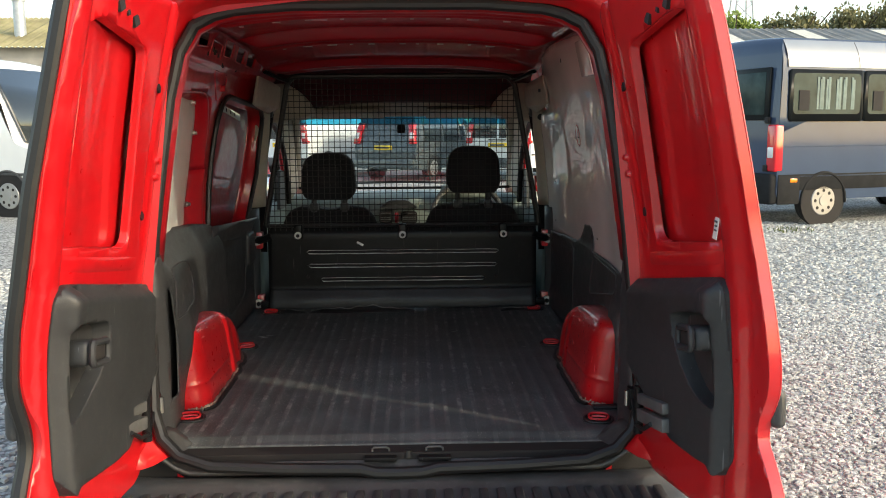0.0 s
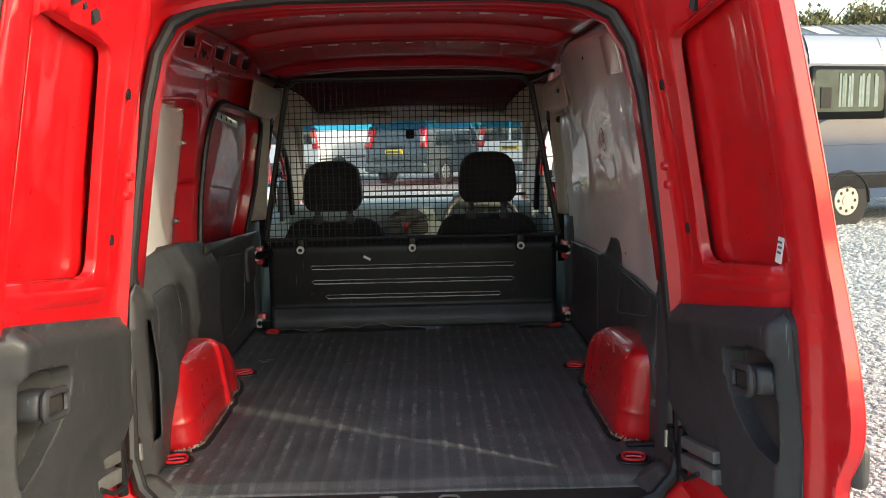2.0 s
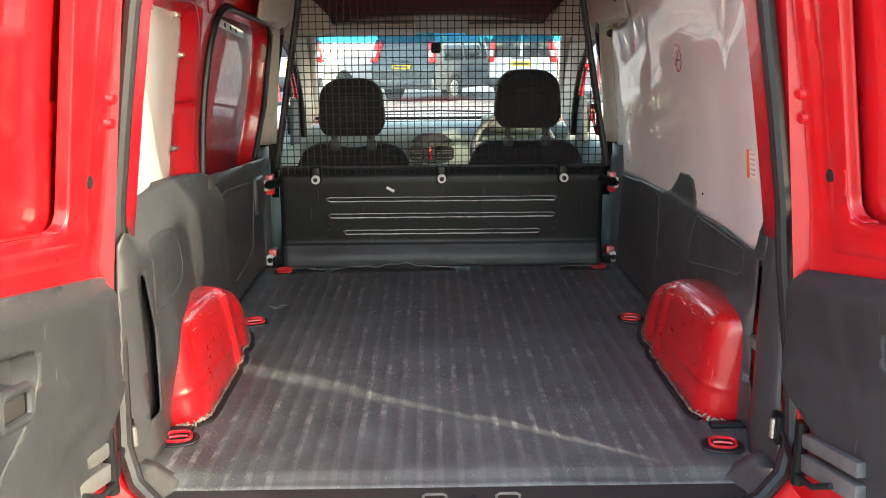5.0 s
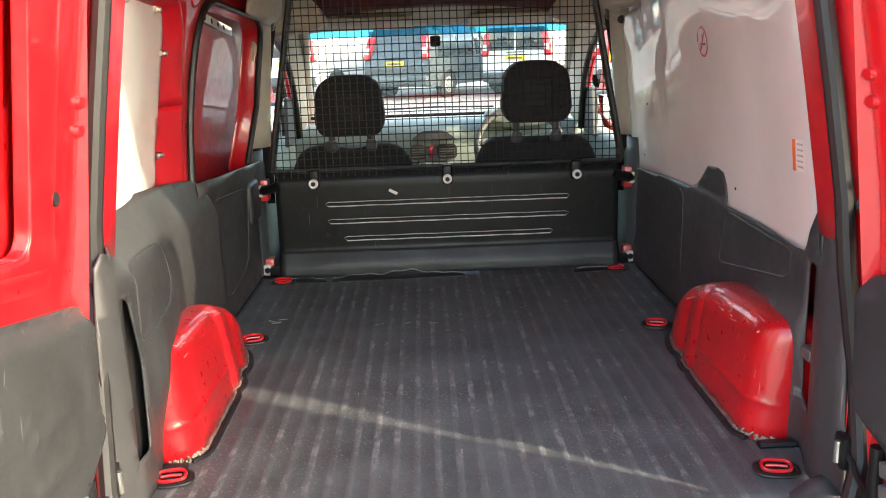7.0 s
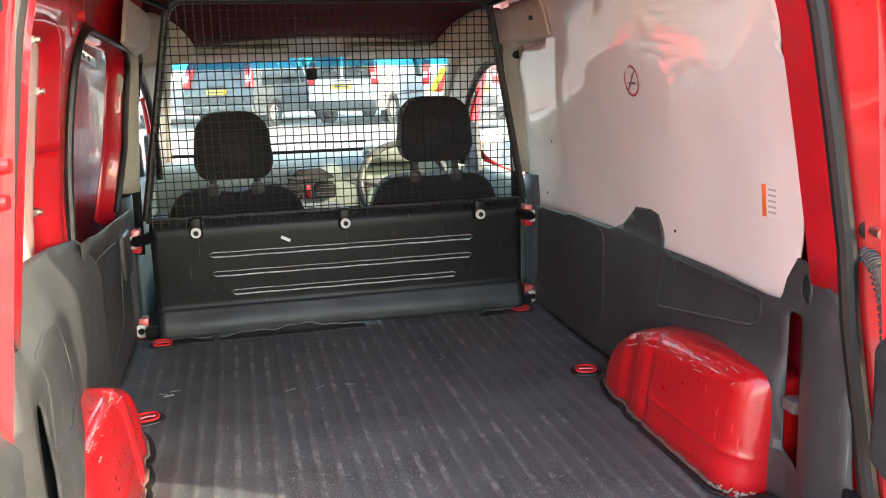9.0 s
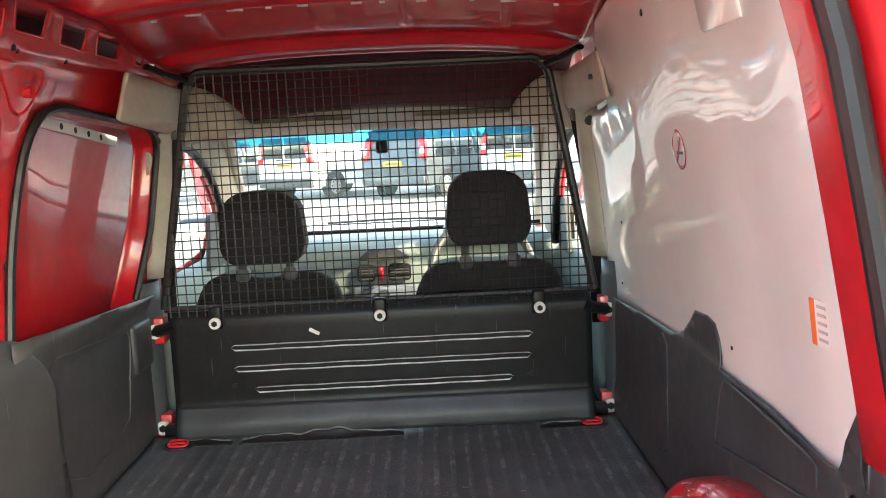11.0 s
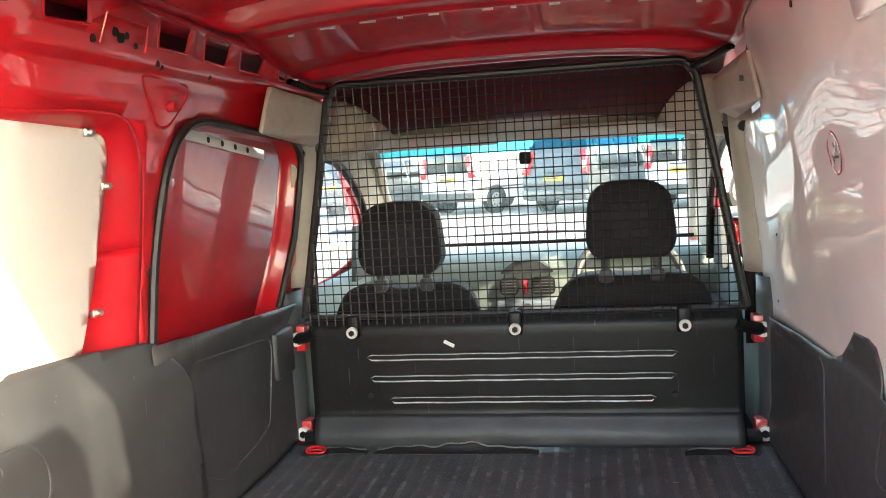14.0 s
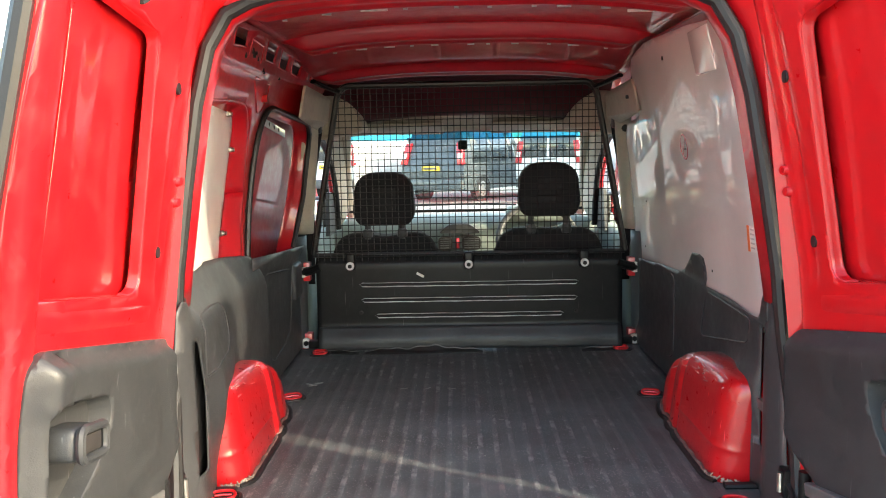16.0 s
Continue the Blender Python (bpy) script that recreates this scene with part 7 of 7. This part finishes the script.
shed = thing("barn", "long grey corrugated barn roof with pale rooflights", "building")
GREYROOF = mat("grey_fibre_cement", (0.26, 0.25, 0.23), 0.9, vary=0.25, scale=0.5, dirt=(0.16, 0.15, 0.12), dirt_amount=0.5)
bm = bmesh.new()
box(bm, 10, 60, 40, 52, 0, 5.0, 0.02)
part("wall", bm, mat("barn_wall", (0.22, 0.22, 0.21), 0.8, vary=0.2, scale=0.7), shed)
bm = bmesh.new()
sheet(bm, lambda x, k: (x, 39.5 + 6.5 * k, 4.95 + 1.75 * k + 0.05 * math.sin(x * 21)), span(9, 61, 600), [0, 0.5, 1.0])
part("roof", bm, GREYROOF, shed)
for x in (16.0, 20.6, 25.2, 29.8, 34.4):
    bm = bmesh.new()
    sheet(bm, lambda a, k: (x + a, 39.9 + 5.3 * k, 4.95 + 1.75 * (0.4 + 5.3 * k) / 6.5 + 0.07), [0, 1.0], [0.15, 1.0])
    part("rooflight", bm, mat("pale_rooflight", (0.55, 0.54, 0.47), 0.6), shed)


def leaf_material(name, a, b):
    m = bpy.data.materials.new(name)
    m.use_nodes = True
    n, l = m.node_tree.nodes, m.node_tree.links
    g, r = n.new("ShaderNodeNewGeometry"), n.new("ShaderNodeValToRGB")
    r.color_ramp.elements[0].color, r.color_ramp.elements[1].color = (*a, 1), (*b, 1)
    l.new(g.outputs["Random Per Island"], r.inputs[0])
    l.new(r.outputs[0], n["Principled BSDF"].inputs["Base Color"])
    n["Principled BSDF"].inputs["Roughness"].default_value = 0.8
    return m


LEAF_GREEN = leaf_material("spring_leaves", (0.10, 0.15, 0.03), (0.24, 0.32, 0.07))
LEAF_DULL = leaf_material("dull_leaves", (0.09, 0.095, 0.045), (0.22, 0.20, 0.09))
BARK = mat("bark", (0.09, 0.07, 0.05), 0.9, vary=0.3)


def tree(x, y, h, r, leafy, label):
    th = thing("tree", label, "tree", "trees behind the yard", at=(x, y, 0))
    bm = bmesh.new()
    tube(bm, [(0, 0, 0), (0.1, 0, h * 0.3), (0.0, 0.1, h * 0.55)], 0.28, 8)
    for _ in range(14):
        a, k = rng.uniform(0, 6.28), rng.uniform(0.3, 0.6)
        tube(bm, [(0, 0, h * k), (r * 0.4 * math.cos(a), r * 0.4 * math.sin(a), h * (k + 0.18)), (r * 0.8 * math.cos(a), r * 0.8 * math.sin(a), h * (k + 0.32))], 0.06, 5)
    part("trunk", bm, BARK, th)
    bm = bmesh.new()
    lobes = [(rng.uniform(-0.6, 0.6) * r, rng.uniform(-0.6, 0.6) * r, h * rng.uniform(0.42, 0.84), r * rng.uniform(0.28, 0.5)) for _ in range(24)]
    for _ in range(11000):
        lx, ly, lz, lr = rng.choice(lobes)
        d = Vector((rng.gauss(0, 1), rng.gauss(0, 1), rng.gauss(0, 0.8))).normalized() * lr * rng.uniform(0.3, 1.0)
        p = Vector((lx, ly, lz)) + d
        q = Euler((rng.uniform(0, 6), rng.uniform(0, 6), rng.uniform(0, 6))).to_matrix()
        s = rng.uniform(0.14, 0.30)
        bm.faces.new([bm.verts.new(p + q @ Vector(c) * s) for c in ((-1, 0, 0), (0, -0.5, 0), (1, 0, 0.2), (0, 0.5, 0))])
    part("crown", bm, leafy, th, smooth=False)
    return th


for x, y, h, r, lf in ((27, 70, 11.3, 4.0, LEAF_GREEN), (33, 72, 11.8, 4.4, LEAF_DULL), (39, 74, 12.6, 4.8, LEAF_DULL), (45, 74, 12.0, 4.6, LEAF_DULL), (52, 76, 12.5, 5.0, LEAF_GREEN)):
    tree(x, y, h, r, lf, "bright green spring tree" if lf is LEAF_GREEN else "dull olive green tree with thin crown")
pyl = thing("pylon", "distant grey steel lattice pylon", "pylon")
STEELP = mat("pylon_steel", (0.30, 0.31, 0.33), 0.6)
bm = bmesh.new()
px, py = 58.0, 150.0
for a, b in ((-1, -1), (1, -1), (1, 1), (-1, 1)):
    tube(bm, [(px + a * 3.0, py + b * 3.0, 0), (px + a * 0.6, py + b * 0.6, 34)], 0.14, 5)
for k in range(12):
    z0, z1 = k * 2.8, (k + 1) * 2.8
    w0, w1 = 3.0 - 2.4 * z0 / 34, 3.0 - 2.4 * z1 / 34
    tube(bm, [(px - w0, py - w0, z0), (px + w1, py - w1, z1)], 0.08, 4)
    tube(bm, [(px + w0, py - w0, z0), (px - w1, py - w1, z1)], 0.08, 4)
part("lattice", bm, STEELP, pyl)
for z, w in ((23, 5.0), (27, 4.2), (31, 3.4)):
    bm = bmesh.new()
    tube(bm, [(px - w, py, z + 0.3), (px, py, z + 1.0), (px + w, py, z + 0.3)], 0.14, 5)
    tube(bm, [(px - w, py, z + 0.3), (px + w, py, z + 0.3)], 0.10, 5)
    part("cross_arm", bm, STEELP, pyl)
